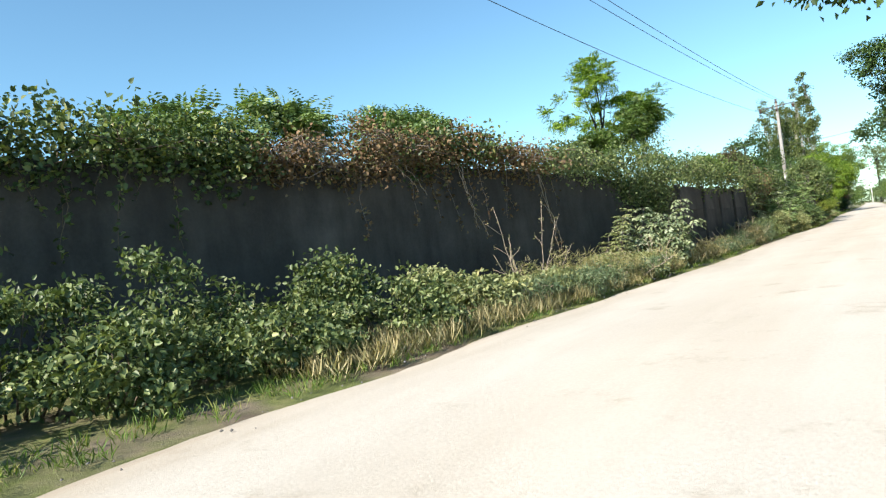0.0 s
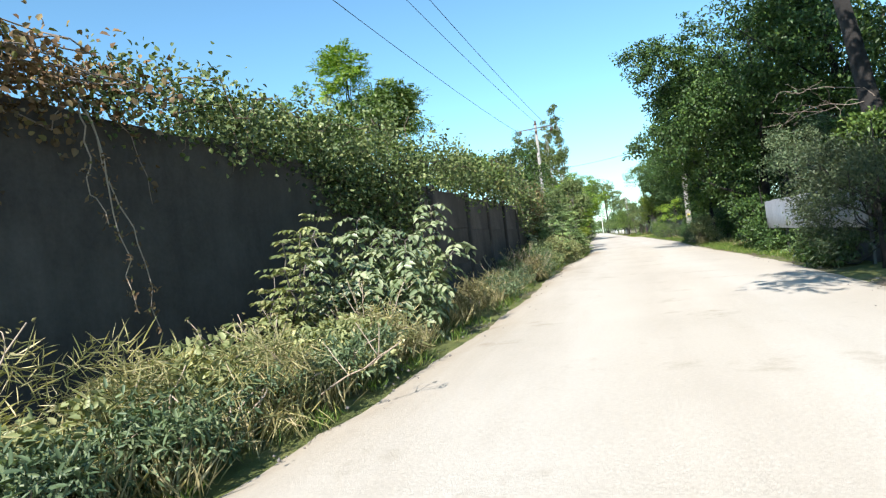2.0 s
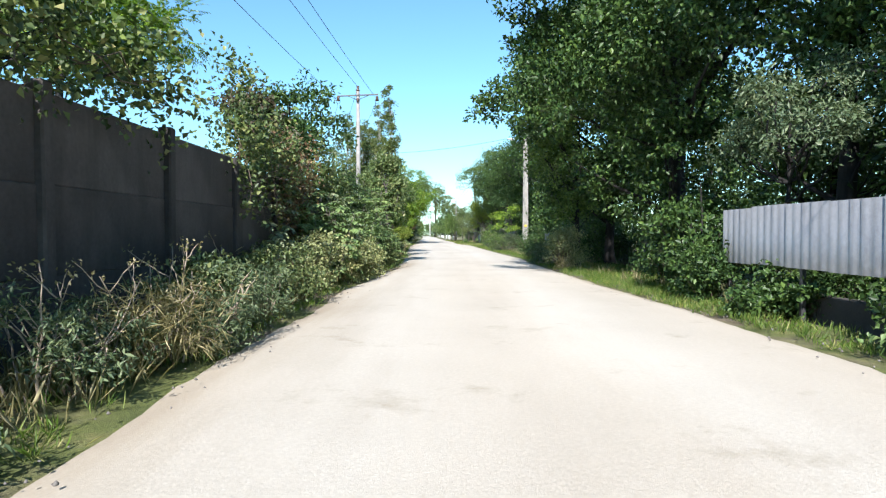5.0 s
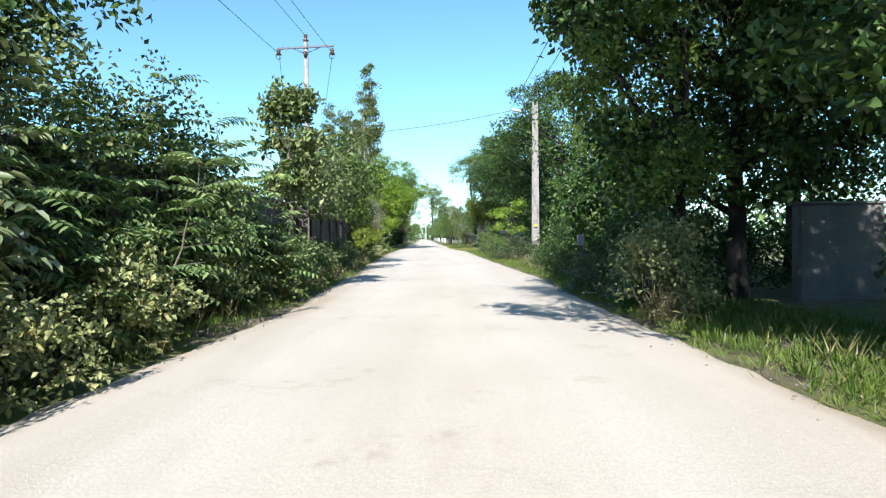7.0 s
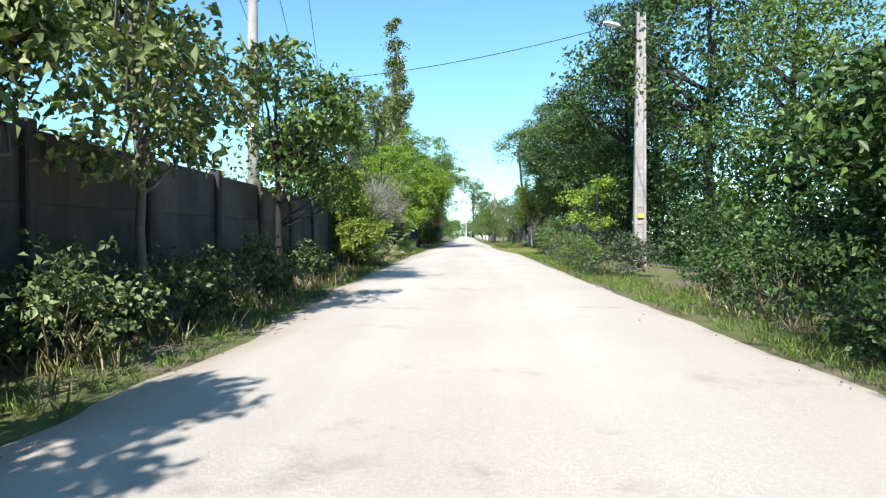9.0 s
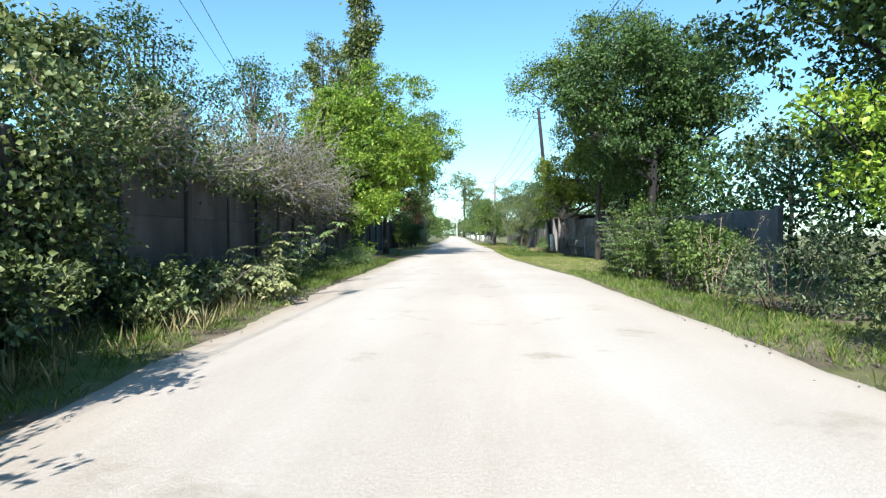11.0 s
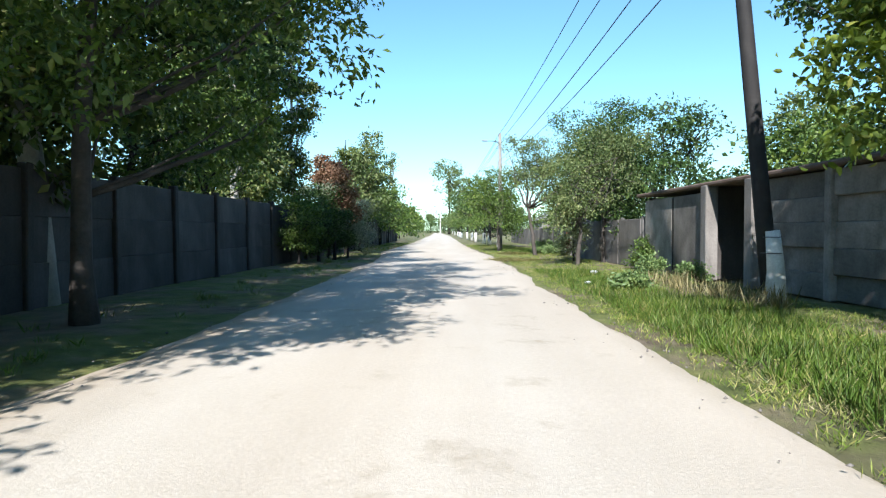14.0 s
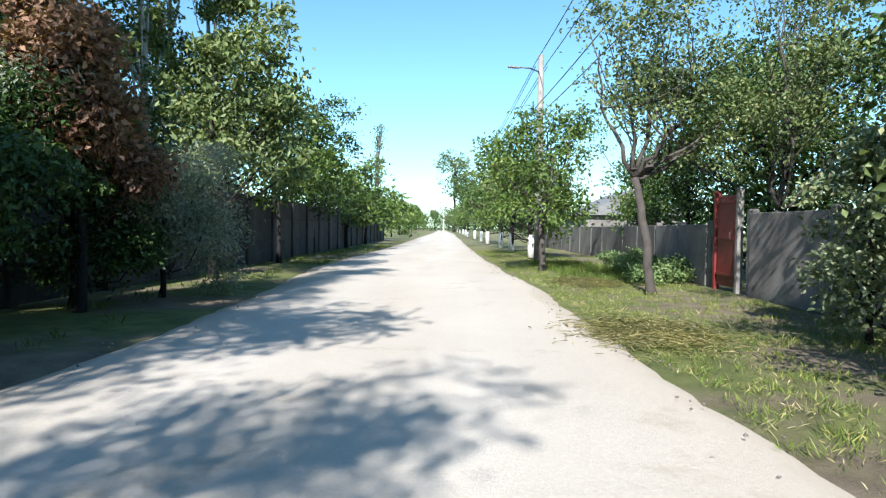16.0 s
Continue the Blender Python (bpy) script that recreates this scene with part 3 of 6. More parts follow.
grass("dry_grass", [(24, 36, LEFT_EDGE, -1.5, -0.2, 0.3), (36, 56, LEFT_EDGE, -1.5, -0.3, 0.26), (56, 96, LEFT_EDGE, -1.2, -0.2, 0.1), (50, 80, RIGHT_EDGE, 0.6, 2.2, 0.03), (123.4, 129, RIGHT_EDGE, 2.2, 3.0, 0.03)], 26000, 0.27, L_HAY, "tall dry yellow grass on the verge", 4, 0.4, 0.005)
grass("straw_litter", [(104, 119.5, RIGHT_EDGE, 0.2, 2.6, 0.7), (130, 146, RIGHT_EDGE, 0.1, 1.0, 0.15)], 13000, 0.08, L_STRAW, "pale dry grass along the road's edge", 15, 1.3, 0.006)

# ---- left walls ----
def wall_top(y):
    return np.interp(y, [8, 31, 36, 42, 48, 52, 60, 110, 200], [2.75, 3.0, 2.75, 2.32, 2.36, 2.22, 2.2, 2.05, 2.0])


def plain_wall(name, table, y0, y1, step, label, material, thick=0.22):
    """A rendered wall in straight runs with a rough coping."""
    ys = np.arange(y0, y1 + 0.01, step)
    bm = bmesh.new()
    rows = []
    for k, y in enumerate(ys):
        x, h = float(along(table, y)), float(wall_top(y)) + 0.03 * math.sin(y * 2.3) + 0.02 * math.sin(y * 7.1)
        rows.append([bm.verts.new(p) for p in ((x, y, -0.2), (x - 0.01, y, h * 0.5), (x, y, h), (x - thick, y, h), (x - thick, y, -0.2))])
    for a, b in zip(rows, rows[1:]):
        for k in range(4):
            bm.faces.new((a[k], b[k], b[k + 1], a[k + 1]))
    bm.faces.new(rows[0])
    bm.faces.new(rows[-1][::-1])
    bmesh.ops.recalc_face_normals(bm, faces=bm.faces[:])
    me = bpy.data.meshes.new(name)
    bm.to_mesh(me)
    bm.free()
    me.materials.append(material)
    return tagged(new(name, me), label, "wall", kind="structure")


def panel_wall(name, table, y0, y1, step, label, material, thick=0.09, rows=4, height=None, light=None):
    """Posts with slabs slotted between them."""
    wall = tagged(new(name), label, "wall", kind="structure")
    ys = np.arange(y0, y1 + 0.01, step)
    rng = np.random.default_rng(int(y0))
    for i, y in enumerate(ys):
        x = float(along(table, y))
        h = height or float(wall_top(y))
        box_part("post", material, wall, (0.16, 0.16, h + 0.16), (x + 0.02, y, (h + 0.16) / 2 - 0.12), 0.02, (rng.normal(0, 0.5), rng.normal(0, 0.5), 0))
        if i + 1 < len(ys):
            xb = float(along(table, ys[i + 1]))
            ang = math.degrees(math.atan2(-(xb - x), step))
            for k in range(rows):
                hh = h / rows
                m = light if light and rng.random() < 0.25 else material
                box_part("slab", m, wall, (thick, math.hypot(step, xb - x) - 0.12, hh + 0.004), ((x + xb) / 2 - 0.02 + rng.normal(0, 0.008), y + step / 2, hh * (k + 0.5) - 0.04), 0.012, (rng.normal(0, 0.06), 0, ang))
    return wall


plain_wall("wall_left", LEFT_WALL, 4.13, 41.13, 0.5, "dark weathered rendered wall overgrown along its top", M_WALL)
panel_wall("wall_left_slabs", LEFT_WALL, 41.2, 101.3, 2.4, "dark concrete slab wall with posts", M_WALL, rows=3)
panel_wall("wall_left_far", LEFT_WALL, 101.37, 190, 2.4, "grey concrete slab wall shaded by trees", M_WALL, rows=3)
for y0, y1, z0, z1 in ((110.0, 112.3, 0.45, 1.0), (107.6, 108.9, 0.4, 0.85), (112.7, 113.3, 0.25, 0.7)):
    xa, xb = float(along(LEFT_WALL, y0)), float(along(LEFT_WALL, y1))
    box_part("paint_patch", M_LIMEPATCH, bpy.data.objects["wall_left_far"], (0.02, y1 - y0, z1 - z0), ((xa + xb) / 2 + 0.045, (y0 + y1) / 2, (z0 + z1) / 2), 0.004,
             (0, 0, math.degrees(math.atan2(xa - xb, y1 - y0))), "pale limewashed patch")


# ---- climbing plants and undergrowth on the left ----
def climber(y0, y1, z_mid, z_spread, n, leaf, material, label, hang=6, seed=1, out=0.25, stem=None, hang_len=1.0, dry=False, name="climbing_vine", aspect=0.75):
    """A mat of creeper over the wall's top, with strands hanging down its face."""
    rng = np.random.default_rng(seed)
    yc = (y0 + y1) / 2
    t = empty_thing(name, float(along(LEFT_WALL, yc)) + 0.02, yc, float(wall_top(yc)), label, "vine", "creepers on the wall")
    org = np.array(t.location)
    k = max(6, n // (34 if material is L_DRYVINE else 44))
    cy = rng.uniform(y0, y1, k)
    lump = 0.5 + 0.5 * np.sin(cy * 1.7 + seed) * np.sin(cy * 0.63 + 2 * seed)
    c = np.stack([along(LEFT_WALL, cy) - 0.1 + rng.normal(0, out, k) + 0.1, cy, wall_top(cy) + z_mid + rng.normal(0, 1, k) * z_spread * (0.5 + lump)], -1)
    face = along(LEFT_WALL, cy) + 0.06
    c[:, 0] = np.where(c[:, 2] < wall_top(cy) - 0.05, np.maximum(c[:, 0], face + 0.05), c[:, 0])
    pts = np.repeat(c, 34, 0) + rng.normal(0, 0.16, (k * 34, 3)) * np.array([0.9, 1.3, 0.9])
    f2 = along(LEFT_WALL, pts[:, 1]) + 0.03
    pts[:, 0] = np.where(pts[:, 2] < wall_top(pts[:, 1]) + 0.02, np.maximum(pts[:, 0], f2), pts[:, 0])
    pieces, strand_pts = [], []
    for i in range(hang):
        hy = rng.uniform(y0, y1)
        x0 = float(along(LEFT_WALL, hy)) + rng.uniform(0.06, 0.25)
        L = hang_len * rng.uniform(0.4, 1.2)
        zt = float(wall_top(hy)) + z_mid * 0.5
        p = wobbly((x0 - 0.05, hy, zt), (x0 + rng.normal(0.05, 0.08), hy + rng.normal(0, 0.25), max(zt - L, 0.35)), 0.03, 9, rng)
        pieces.append(tube(p, np.linspace(0.009, 0.004, 9), 4))
        m = int(26 * L)
        q = p[rng.integers(1, 9, m)] + rng.normal(0, 0.045, (m, 3))
        strand_pts.append(q)
    for i in range(70 if dry else 16):
        a, b = c[rng.integers(0, k)], c[rng.integers(0, k)]
        if np.linalg.norm(a - b) < 2.2:
            pieces.append(tube(wobbly(a, b, 0.07, 8, rng, 0.1), np.full(8, 0.008), 4))
    if pieces:
        v, f = joined(pieces)
        tagged(under(np_mesh("stem", v - org, f, stem or M_DARKTWIG), t), kind="stuff")
    allp = np.concatenate([pts] + strand_pts)
    o = unit(np.stack([np.full(len(allp), 0.5), rng.normal(0, 0.3, len(allp)), np.full(len(allp), 0.25)], -1))
    v, f = leaves_at(allp - org, o, leaf, rng, aspect, 0.5, yc < 44)
    under(np_mesh("foliage", v, f, material), t)
    return t


CREEPER = "leafy green creeper spilling over the wall's top"
WITHER = "withered brown creeper hanging from the wall's top"
for i, (y0, y1, zm, zs, n, mat, lab, hang, hl) in enumerate((
        (14.0, 19.0, 0.14, 0.24, 4800, L_VINE, CREEPER, 7, 1.3), (19.0, 23.0, 0.18, 0.24, 4800, L_VINE, CREEPER, 8, 1.3), (23.0, 26.5, 0.2, 0.24, 4800, L_VINE, CREEPER, 7, 1.3),
        (26.2, 28.2, 0.08, 0.16, 1700, L_DRYVINE, WITHER, 5, 0.7), (28.2, 31.0, 0.22, 0.18, 3000, L_DRYVINE, WITHER, 5, 1.3), (29.5, 32.5, 0.4, 0.16, 2600, L_VINE, CREEPER, 1, 0.6),
        (31.0, 34.4, 0.26, 0.17, 3000, L_DRYVINE, WITHER, 5, 1.5), (34.0, 37.6, 0.34, 0.22, 4600, L_BRAMBLE, CREEPER, 5, 0.6), (37.4, 40.4, 0.25, 0.42, 5600, L_BRAMBLE, CREEPER, 10, 1.2),
        (40.2, 43.2, 0.55, 0.22, 3000, L_BRAMBLE, CREEPER, 0, 1.0), (37.9, 40.2, -0.35, 0.34, 3200, L_BRAMBLE, CREEPER, 11, 1.1), (43.0, 48.5, 0.42, 0.22, 4400, L_VINE, CREEPER, 1, 0.4), (53.0, 55.6, 0.1, 0.35, 2400, L_DRYVINE, "dry reddish creeper over the slab wall", 8, 1.0),
        (57.0, 64.0, 0.3, 0.5, 6200, L_VINE, CREEPER, 8, 1.2), (50.5, 54.0, 0.5, 0.4, 4200, L_VINE, CREEPER, 5, 1.0), (91.0, 97.0, 0.3, 0.25, 3400, L_BRAMBLE, CREEPER, 3, 0.7), (90.8, 93.4, -0.7, 0.5, 3600, L_BRAMBLE, CREEPER, 12, 1.8), (97.0, 101.5, 0.35, 0.2, 3000, L_BRAMBLE, CREEPER, 3, 0.4), (101.5, 106.0, 0.3, 0.2, 2400, L_BRAMBLE, CREEPER, 2, 0.4), (116.5, 121.5, 0.35, 0.4, 4200, L_GREEN, CREEPER, 6, 1.2))):
    climber(y0, y1, zm, zs, n, 0.075 if mat is L_DRYVINE else (0.066 if 33 < y0 < 43 else 0.085), mat, lab, hang, 40 + i, 0.22, M_BROWNTWIG if mat is L_DRYVINE else None, hl, mat is L_DRYVINE)


def hanging_strand(y, length, seed):
    """One long bare strand of dead creeper with curled leaves."""
    rng = np.random.default_rng(seed)
    x, z = float(along(LEFT_WALL, y)) + 0.3, float(wall_top(y)) + 0.1
    t = empty_thing("dead_vine", x, y, z, "long dead creeper strand hanging in front of the wall", "vine", "creepers on the wall")
    pieces, P = [], []
    for dy, L in ((0.0, length), (0.35, length * 1.1), (-0.2, length * 0.6)):
        p = wobbly((-0.25, 0, 0), (0.15, dy + rng.normal(0, 0.1), -L), 0.035, 12, rng)
        pieces.append(tube(p, np.linspace(0.010, 0.005, 12), 5))
        m = int(34 * L)
        P.append(p[rng.integers(3, 12, m)] + rng.normal(0, 0.03, (m, 3)))
    v, f = joined(pieces)
    under(np_mesh("stem", v, f, M_TWIG), t)
    q = np.concatenate(P)
    v, f = leaves_at(q, unit(rng.normal(0, 0.5, q.shape) + np.array([0.4, 0, -1.0])), 0.06, rng, 0.4)
    tagged(under(np_mesh("dead_leaf", v, f, L_DRYVINE), t), kind="stuff")


hanging_strand(31.2, 1.55, 1)
hanging_strand(33.9, 2.1, 2)
hanging_strand(29.4, 0.7, 3)


def dry_stalks(x, y, h, n, seed, label="bare dry weed stalks with seed heads", material=None, spread=0.35):
    rng = np.random.default_rng(seed)
    t = empty_thing("dry_weed", x, y, 0, label, "weed", "dry weeds")
    pieces, P = [], []
    for i in range(n):
        a = rng.normal(0, spread, 2)
        top = np.array([a[0] * 1.6, a[1] * 1.6, h * rng.uniform(0.55, 1.1)])
        p = wobbly((a[0] * 0.4, a[1] * 0.4, -0.05), top, 0.02, 8, rng)
        pieces.append(tube(p, np.linspace(0.010, 0.004, 8), 4))
        P.append(p[rng.integers(4, 8, 22)] + rng.normal(0, 0.018, (22, 3)))
        for _ in range(4):
            s = p[rng.integers(2, 7)]
            e = s + np.array([rng.normal(0, 0.14), rng.normal(0, 0.14), rng.uniform(0.1, 0.3)])
            pieces.append(tube(wobbly(s, e, 0.012, 5, rng), np.linspace(0.005, 0.003, 5), 4))
            P.append(e + rng.normal(0, 0.025, (8, 3)))
    v, f = joined(pieces)
    under(np_mesh("stalk", v, f, M_TWIG), t)
    q = np.concatenate(P)
    v, f = leaves_at(q, unit(rng.normal(0, 1, q.shape)), 0.035, rng, 0.5)
    tagged(under(np_mesh("seed_head", v, f, material or L_HAY), t), kind="stuff")


for i, (x, y, h, n) in enumerate(((1.6, 30.6, 1.72, 7), (2.3, 33.4, 0.75, 6), (2.4, 35.2, 0.8, 7), (2.5, 44.8, 1.0, 6), (2.6, 46.5, 1.1, 7), (2.3, 42.6, 0.7, 5), (2.4, 48.4, 1.0, 6),
                                  (9.0, 97.6, 1.3, 7))):
    dry_stalks(x, y, h, n, 70 + i)


def sapling(x, y, h, stems, seed, material, label, leaf=0.13, per=13, frond=0.42, pairs=3, aspect=0.5, spread=0.5, name="sapling", droop=0.5, bark=None):
    """Young stems with compound leaves all the way up."""
    rng = np.random.default_rng(seed)
    t = empty_thing(name, x, y, 0, label, "sapling", "saplings by the wall")
    pieces, B, D = [], [], []
    for i in range(stems):
        a = rng.normal(0, spread * 0.55, 2)
        hh = h * (1.0 if i == 0 else rng.uniform(0.45, 0.95))
        p = wobbly((a[0] * 0.3, a[1] * 0.3, -0.05), (a[0] * 1.5, a[1] * 1.5, hh * 0.92), 0.035, 9, rng, 0.06)
        pieces.append(tube(p, np.linspace(0.018, 0.006, 9), 5))
        k = int(per * (0.5 + hh / h))
        for j in range(k):
            f = 0.25 + 0.75 * (j + rng.random()) / k
            s = p[min(8, int(f * 8.99))]
            ang = j * 2.4 + rng.normal(0, 0.8)
            d = np.array([math.cos(ang), math.sin(ang), rng.uniform(-0.15, 0.3) + 0.6 * f * f])
            B.append(s)
            D.append(d)
            pieces.append(tube([s, s + unit(d) * frond * 0.5 + np.array([0, 0, -0.03])], [0.005, 0.003], 4))
    v, f = joined(pieces)
    under(np_mesh("stem", v, f, bark or M_GREYBARK), t)
    v, f = fronds(np.array(B), np.array(D), rng, frond, pairs, leaf, aspect, droop, True)
    under(np_mesh("foliage", v, f, material), t)
    return t


BROAD = "leafy sapling with broad pale-green leaflets before the wall"
for i, (x, y, h, n) in enumerate(((2.15, 37.7, 1.9, 6), (1.95, 36.1, 1.75, 7), (2.6, 36.6, 1.5, 5), (1.9, 37.2, 1.5, 5))):
    sapling(x, y, h, n, 90 + i, L_ELDER, BROAD, 0.125, 15, 0.3, 3, 0.48, (0.35, 0.55, 0.35, 0.45)[i], droop=0.7)
for i, (x, y, h, n, sp) in enumerate(((1.68, 35.0, 1.75, 4, 0.3), (1.4, 35.1, 1.1, 3, 0.25), (1.55, 34.5, 0.65, 4, 0.4))):
    sapling(x, y, h, n, 280 + i, L_DUSTY, "tall pale dusty weed standing before the wall", 0.085, 18, 0.22, 3, 0.5, sp, "weed", droop=0.35)
FEATHER = "young tree of heaven with long feathery leaves"
for i, (x, y, h, n) in enumerate(((1.9, 56.4, 2.6, 4), (2.1, 58.6, 2.2, 4), (2.3, 60.3, 2.7, 4), (2.0, 62.2, 3.0, 4), (2.3, 63.4, 3.2, 4), (2.0, 65.2, 3.4, 4), (0.9, 64.0, 4.2, 3), (0.6, 62.6, 4.5, 3), (0.3, 60.3, 5.4, 3), (0.6, 57.0, 4.6, 4), (2.5, 64.6, 1.6, 4))):
    sapling(x, y, h, n, 120 + i, L_AIL, FEATHER, 0.15, 13, 0.72, 9, 0.28, 0.5, "tree_of_heaven", 0.35)

for i, (x, y, h, n) in enumerate(((2.2, 53.4, 2.2, 5), (2.5, 55.4, 1.9, 6), (2.3, 57.4, 2.3, 6), (1.7, 54.6, 3.3, 5), (1.6, 58.4, 3.6, 5))):
    sapling(x, y, h, n, 250 + i, L_AIL if i % 2 else L_ELDER, "leafy sapling growing through brambles before the wall", 0.15, 14, 0.42, 4, 0.42, 0.5)
for i, (x, y, h, n) in enumerate(((0.9, 96.4, 0.9, 5), (1.5, 96.2, 0.6, 4), (0.5, 98.2, 1.2, 4), (0.6, 94.6, 0.8, 5))):
    sapling(x, y, h, n, 260 + i, L_DUSTY, "low broad-leaved weed on the verge", 0.09, 12, 0.3, 3, 0.6, 0.45, "weed")

for i, (x, y, h) in enumerate(((1.9, 60.2, 2.4), (2.0, 62.8, 2.6), (0.9, 61.6, 3.6), (2.3, 64.8, 1.5), (2.1, 66.8, 1.2), (1.9, 69.0, 1.0))):
    bush(x, y, 0.9, 1.3, h, L_AIL, "leafy green shoots crowding before the wall", 0.085, 170, 30, 0.16, 790 + i, "sucker_shoots", "shrub", "shoots before the wall", 18, aspect=0.4)

BRAMBLE = "tangled dusty bramble bush beside the road"
for i, (x, y, rx, ry, h) in enumerate((
        (0.0, 17.5, 0.9, 1.1, 1.5), (0.3, 19.8, 1.0, 1.2, 1.3), (1.0, 20.6, 1.0, 1.0, 0.8), (0.3, 22.0, 0.9, 1.1, 1.5), (1.2, 22.6, 0.9, 1.0, 0.8), (0.5, 24.2, 0.9, 1.1, 1.6), (1.6, 24.4, 0.9, 0.9, 0.75),
        (0.6, 26.2, 0.8, 1.0, 1.2), (1.7, 26.3, 0.9, 0.9, 0.8), (1.1, 28.0, 0.9, 0.9, 0.85), (2.1, 28.2, 0.6, 0.8, 0.6), (1.6, 29.8, 0.7, 0.8, 0.55), (2.2, 31.2, 0.6, 0.8, 0.5), (2.0, 33.0, 0.6, 0.9, 0.5),
        (2.5, 34.4, 0.5, 0.8, 0.45), (2.2, 47.6, 0.5, 0.9, 0.8), (2.4, 49.6, 0.6, 1.0, 0.9), (2.4, 51.6, 0.7, 1.1, 1.1), (2.3, 53.6, 0.8, 1.1, 1.3), (2.4, 55.6, 0.9, 1.1, 1.1), (2.6, 57.4, 0.9, 1.0, 0.95),
        (2.5, 59.4, 0.8, 1.1, 1.0), (2.4, 61.6, 0.8, 1.1, 1.1), (2.4, 64.4, 0.8, 1.1, 1.0), (2.3, 66.8, 0.8, 1.1, 0.9), (2.2, 69.2, 0.8, 1.2, 1.0), (2.0, 71.8, 0.8, 1.2, 1.0), (1.8, 74.4, 0.7, 1.3, 0.9), (1.6, 77.4, 0.7, 1.4, 0.9), (1.3, 81, 0.7, 1.5, 0.8),
        (0.7, 91.0, 0.6, 1.2, 1.1), (0.7, 93.4, 0.55, 1.2, 0.7), (0.5, 96.0, 0.6, 1.2, 0.6), (0.3, 98.6, 0.5, 1.0, 0.5))):
    bush(x, y, rx, ry, h, L_DUSTY if 26.5 < y < 36 or 52 < y < 60 else L_BRAMBLE, BRAMBLE, 0.075 if y < 29 else 0.062, 120, 26 if y < 29 else 28, 0.13 if y < 29 else 0.11, 150 + i, "bramble_bush", "bush", "brambles along the wall", 16, aspect=0.62)
for i, (x, y, rx, ry, h) in enumerate(((2.3, 29.4, 0.4, 0.7, 0.5), (2.6, 30.8, 0.4, 0.7, 0.55), (2.7, 34.0, 0.4, 0.8, 0.5), (2.5, 43.0, 0.5, 0.8, 0.45), (2.7, 41.4, 0.4, 0.7, 0.45), (2.6, 45.2, 0.5, 0.9, 0.7), (2.7, 47.0, 0.45, 0.9, 0.75), (2.7, 49.2, 0.45, 0.9, 0.7), (2.6, 32.2, 0.45, 0.8, 0.4))):
    bush(x, y, rx, ry, h, L_SAGE, "grey-green mugwort clump on the verge", 0.06, 110, 26, 0.1, 200 + i, "mugwort", "weed", "mugwort clumps", 18, aspect=0.3, stem_mat=M_TWIG)

for i, (x, y, rx, ry, h) in enumerate(((1.7, 31.1, 0.55, 0.7, 0.8), (2.1, 31.9, 0.5, 0.7, 0.75), (2.1, 30.4, 0.5, 0.7, 0.6), (2.6, 31.9, 0.5, 0.8, 0.6), (2.7, 33.2, 0.45, 0.7, 0.6), (2.6, 35.0, 0.5, 0.8, 0.65), (2.7, 39.6, 0.4, 0.8, 0.5), (2.7, 41.9, 0.4, 0.8, 0.55), (2.7, 46.2, 0.4, 0.8, 0.6), (2.3, 51.0, 0.5, 0.8, 0.7), (8.75, 60.9, 0.25, 0.4, 0.32))):
    bush(x, y, rx, ry, h, L_STRAW if y < 37 else (L_HAY if y < 100 else L_TURF), "pale dry grass tussock on the verge", 0.16, 42, 26, 0.12, 770 + i, "grass_tussock", "grass", "grass tussocks on the verge", 6, aspect=0.035, stem_mat=M_TWIG)


def irregular(h, r, seed):
    """An uneven crown of several lobes."""
    g = np.random.default_rng(seed + 5000)
    return [(g.normal(0, r * 0.45), g.normal(0, r * 0.6), h * g.uniform(0.3, 0.82), r * g.uniform(0.45, 0.85), r * g.uniform(0.5, 0.95), h * g.uniform(0.13, 0.25)) for _ in range(5)] + [(0, 0, h * 0.55, r * 0.7, r * 0.8, h * 0.3)]


# ---- trees behind and along the left wall ----
tree(-2.4, 25.6, 5.0, [(0, 0, 3.7, 1.0, 1.3, 0.55), (0.6, 2.2, 3.6, 0.8, 0.9, 0.5)], L_AIL, "bushy green tree behind the overgrown wall", 0.12, 90, 22, 0.26, 0.08, seed=301, kind="frond", pairs=4)
tree(-2.0, 31.2, 4.8, [(0, 0, 3.75, 0.8, 1.2, 0.55)], L_AIL, "bushy green tree behind the overgrown wall", 0.12, 70, 22, 0.26, 0.07, seed=302, kind="frond", pairs=4)
tree(-7.0, 19.0, 6.4, [(0, 0, 4.6, 1.2, 1.2, 1.6)], L_DARK, "dark narrow tree behind the wall", 0.14, 180, 34, 0.28, 0.1, seed=303)
tree(-1.2, 38.6, 4.4, [(0, 0, 3.4, 1.1, 1.6, 0.9)], L_VINE, "tangled shrub with green leaves behind the wall", 0.1, 160, 34, 0.25, 0.06, seed=304)
tree(-3.2, 50.0, 7.4, [(0, 0, 5.2, 1.5, 1.6, 1.1), (0.6, 1.2, 6.4, 0.9, 0.9, 0.8), (-1.0, -1.5, 4.8, 1.2, 1.2, 0.9)], L_GREEN, "slender tree with feathery green tufts behind the wall", 0.14, 95, 22, 0.3, 0.09, seed=305, kind="frond", pairs=5)
tree(-10.6, 67.0, 15.5, [(0, 0, 12.6, 1.7, 1.7, 2.0), (2.0, 4.4, 11.4, 1.6, 1.6, 1.4), (-1.5, -1.5, 10.5, 2.0, 2.0, 1.4), (0.5, 1.5, 9.5, 2.6, 2.6, 1.5)], L_BRIGHT, "tall tree with feathery tufts standing behind the wall", 0.18, 100, 22, 0.4, 0.2, seed=3055, kind="frond", pairs=5)
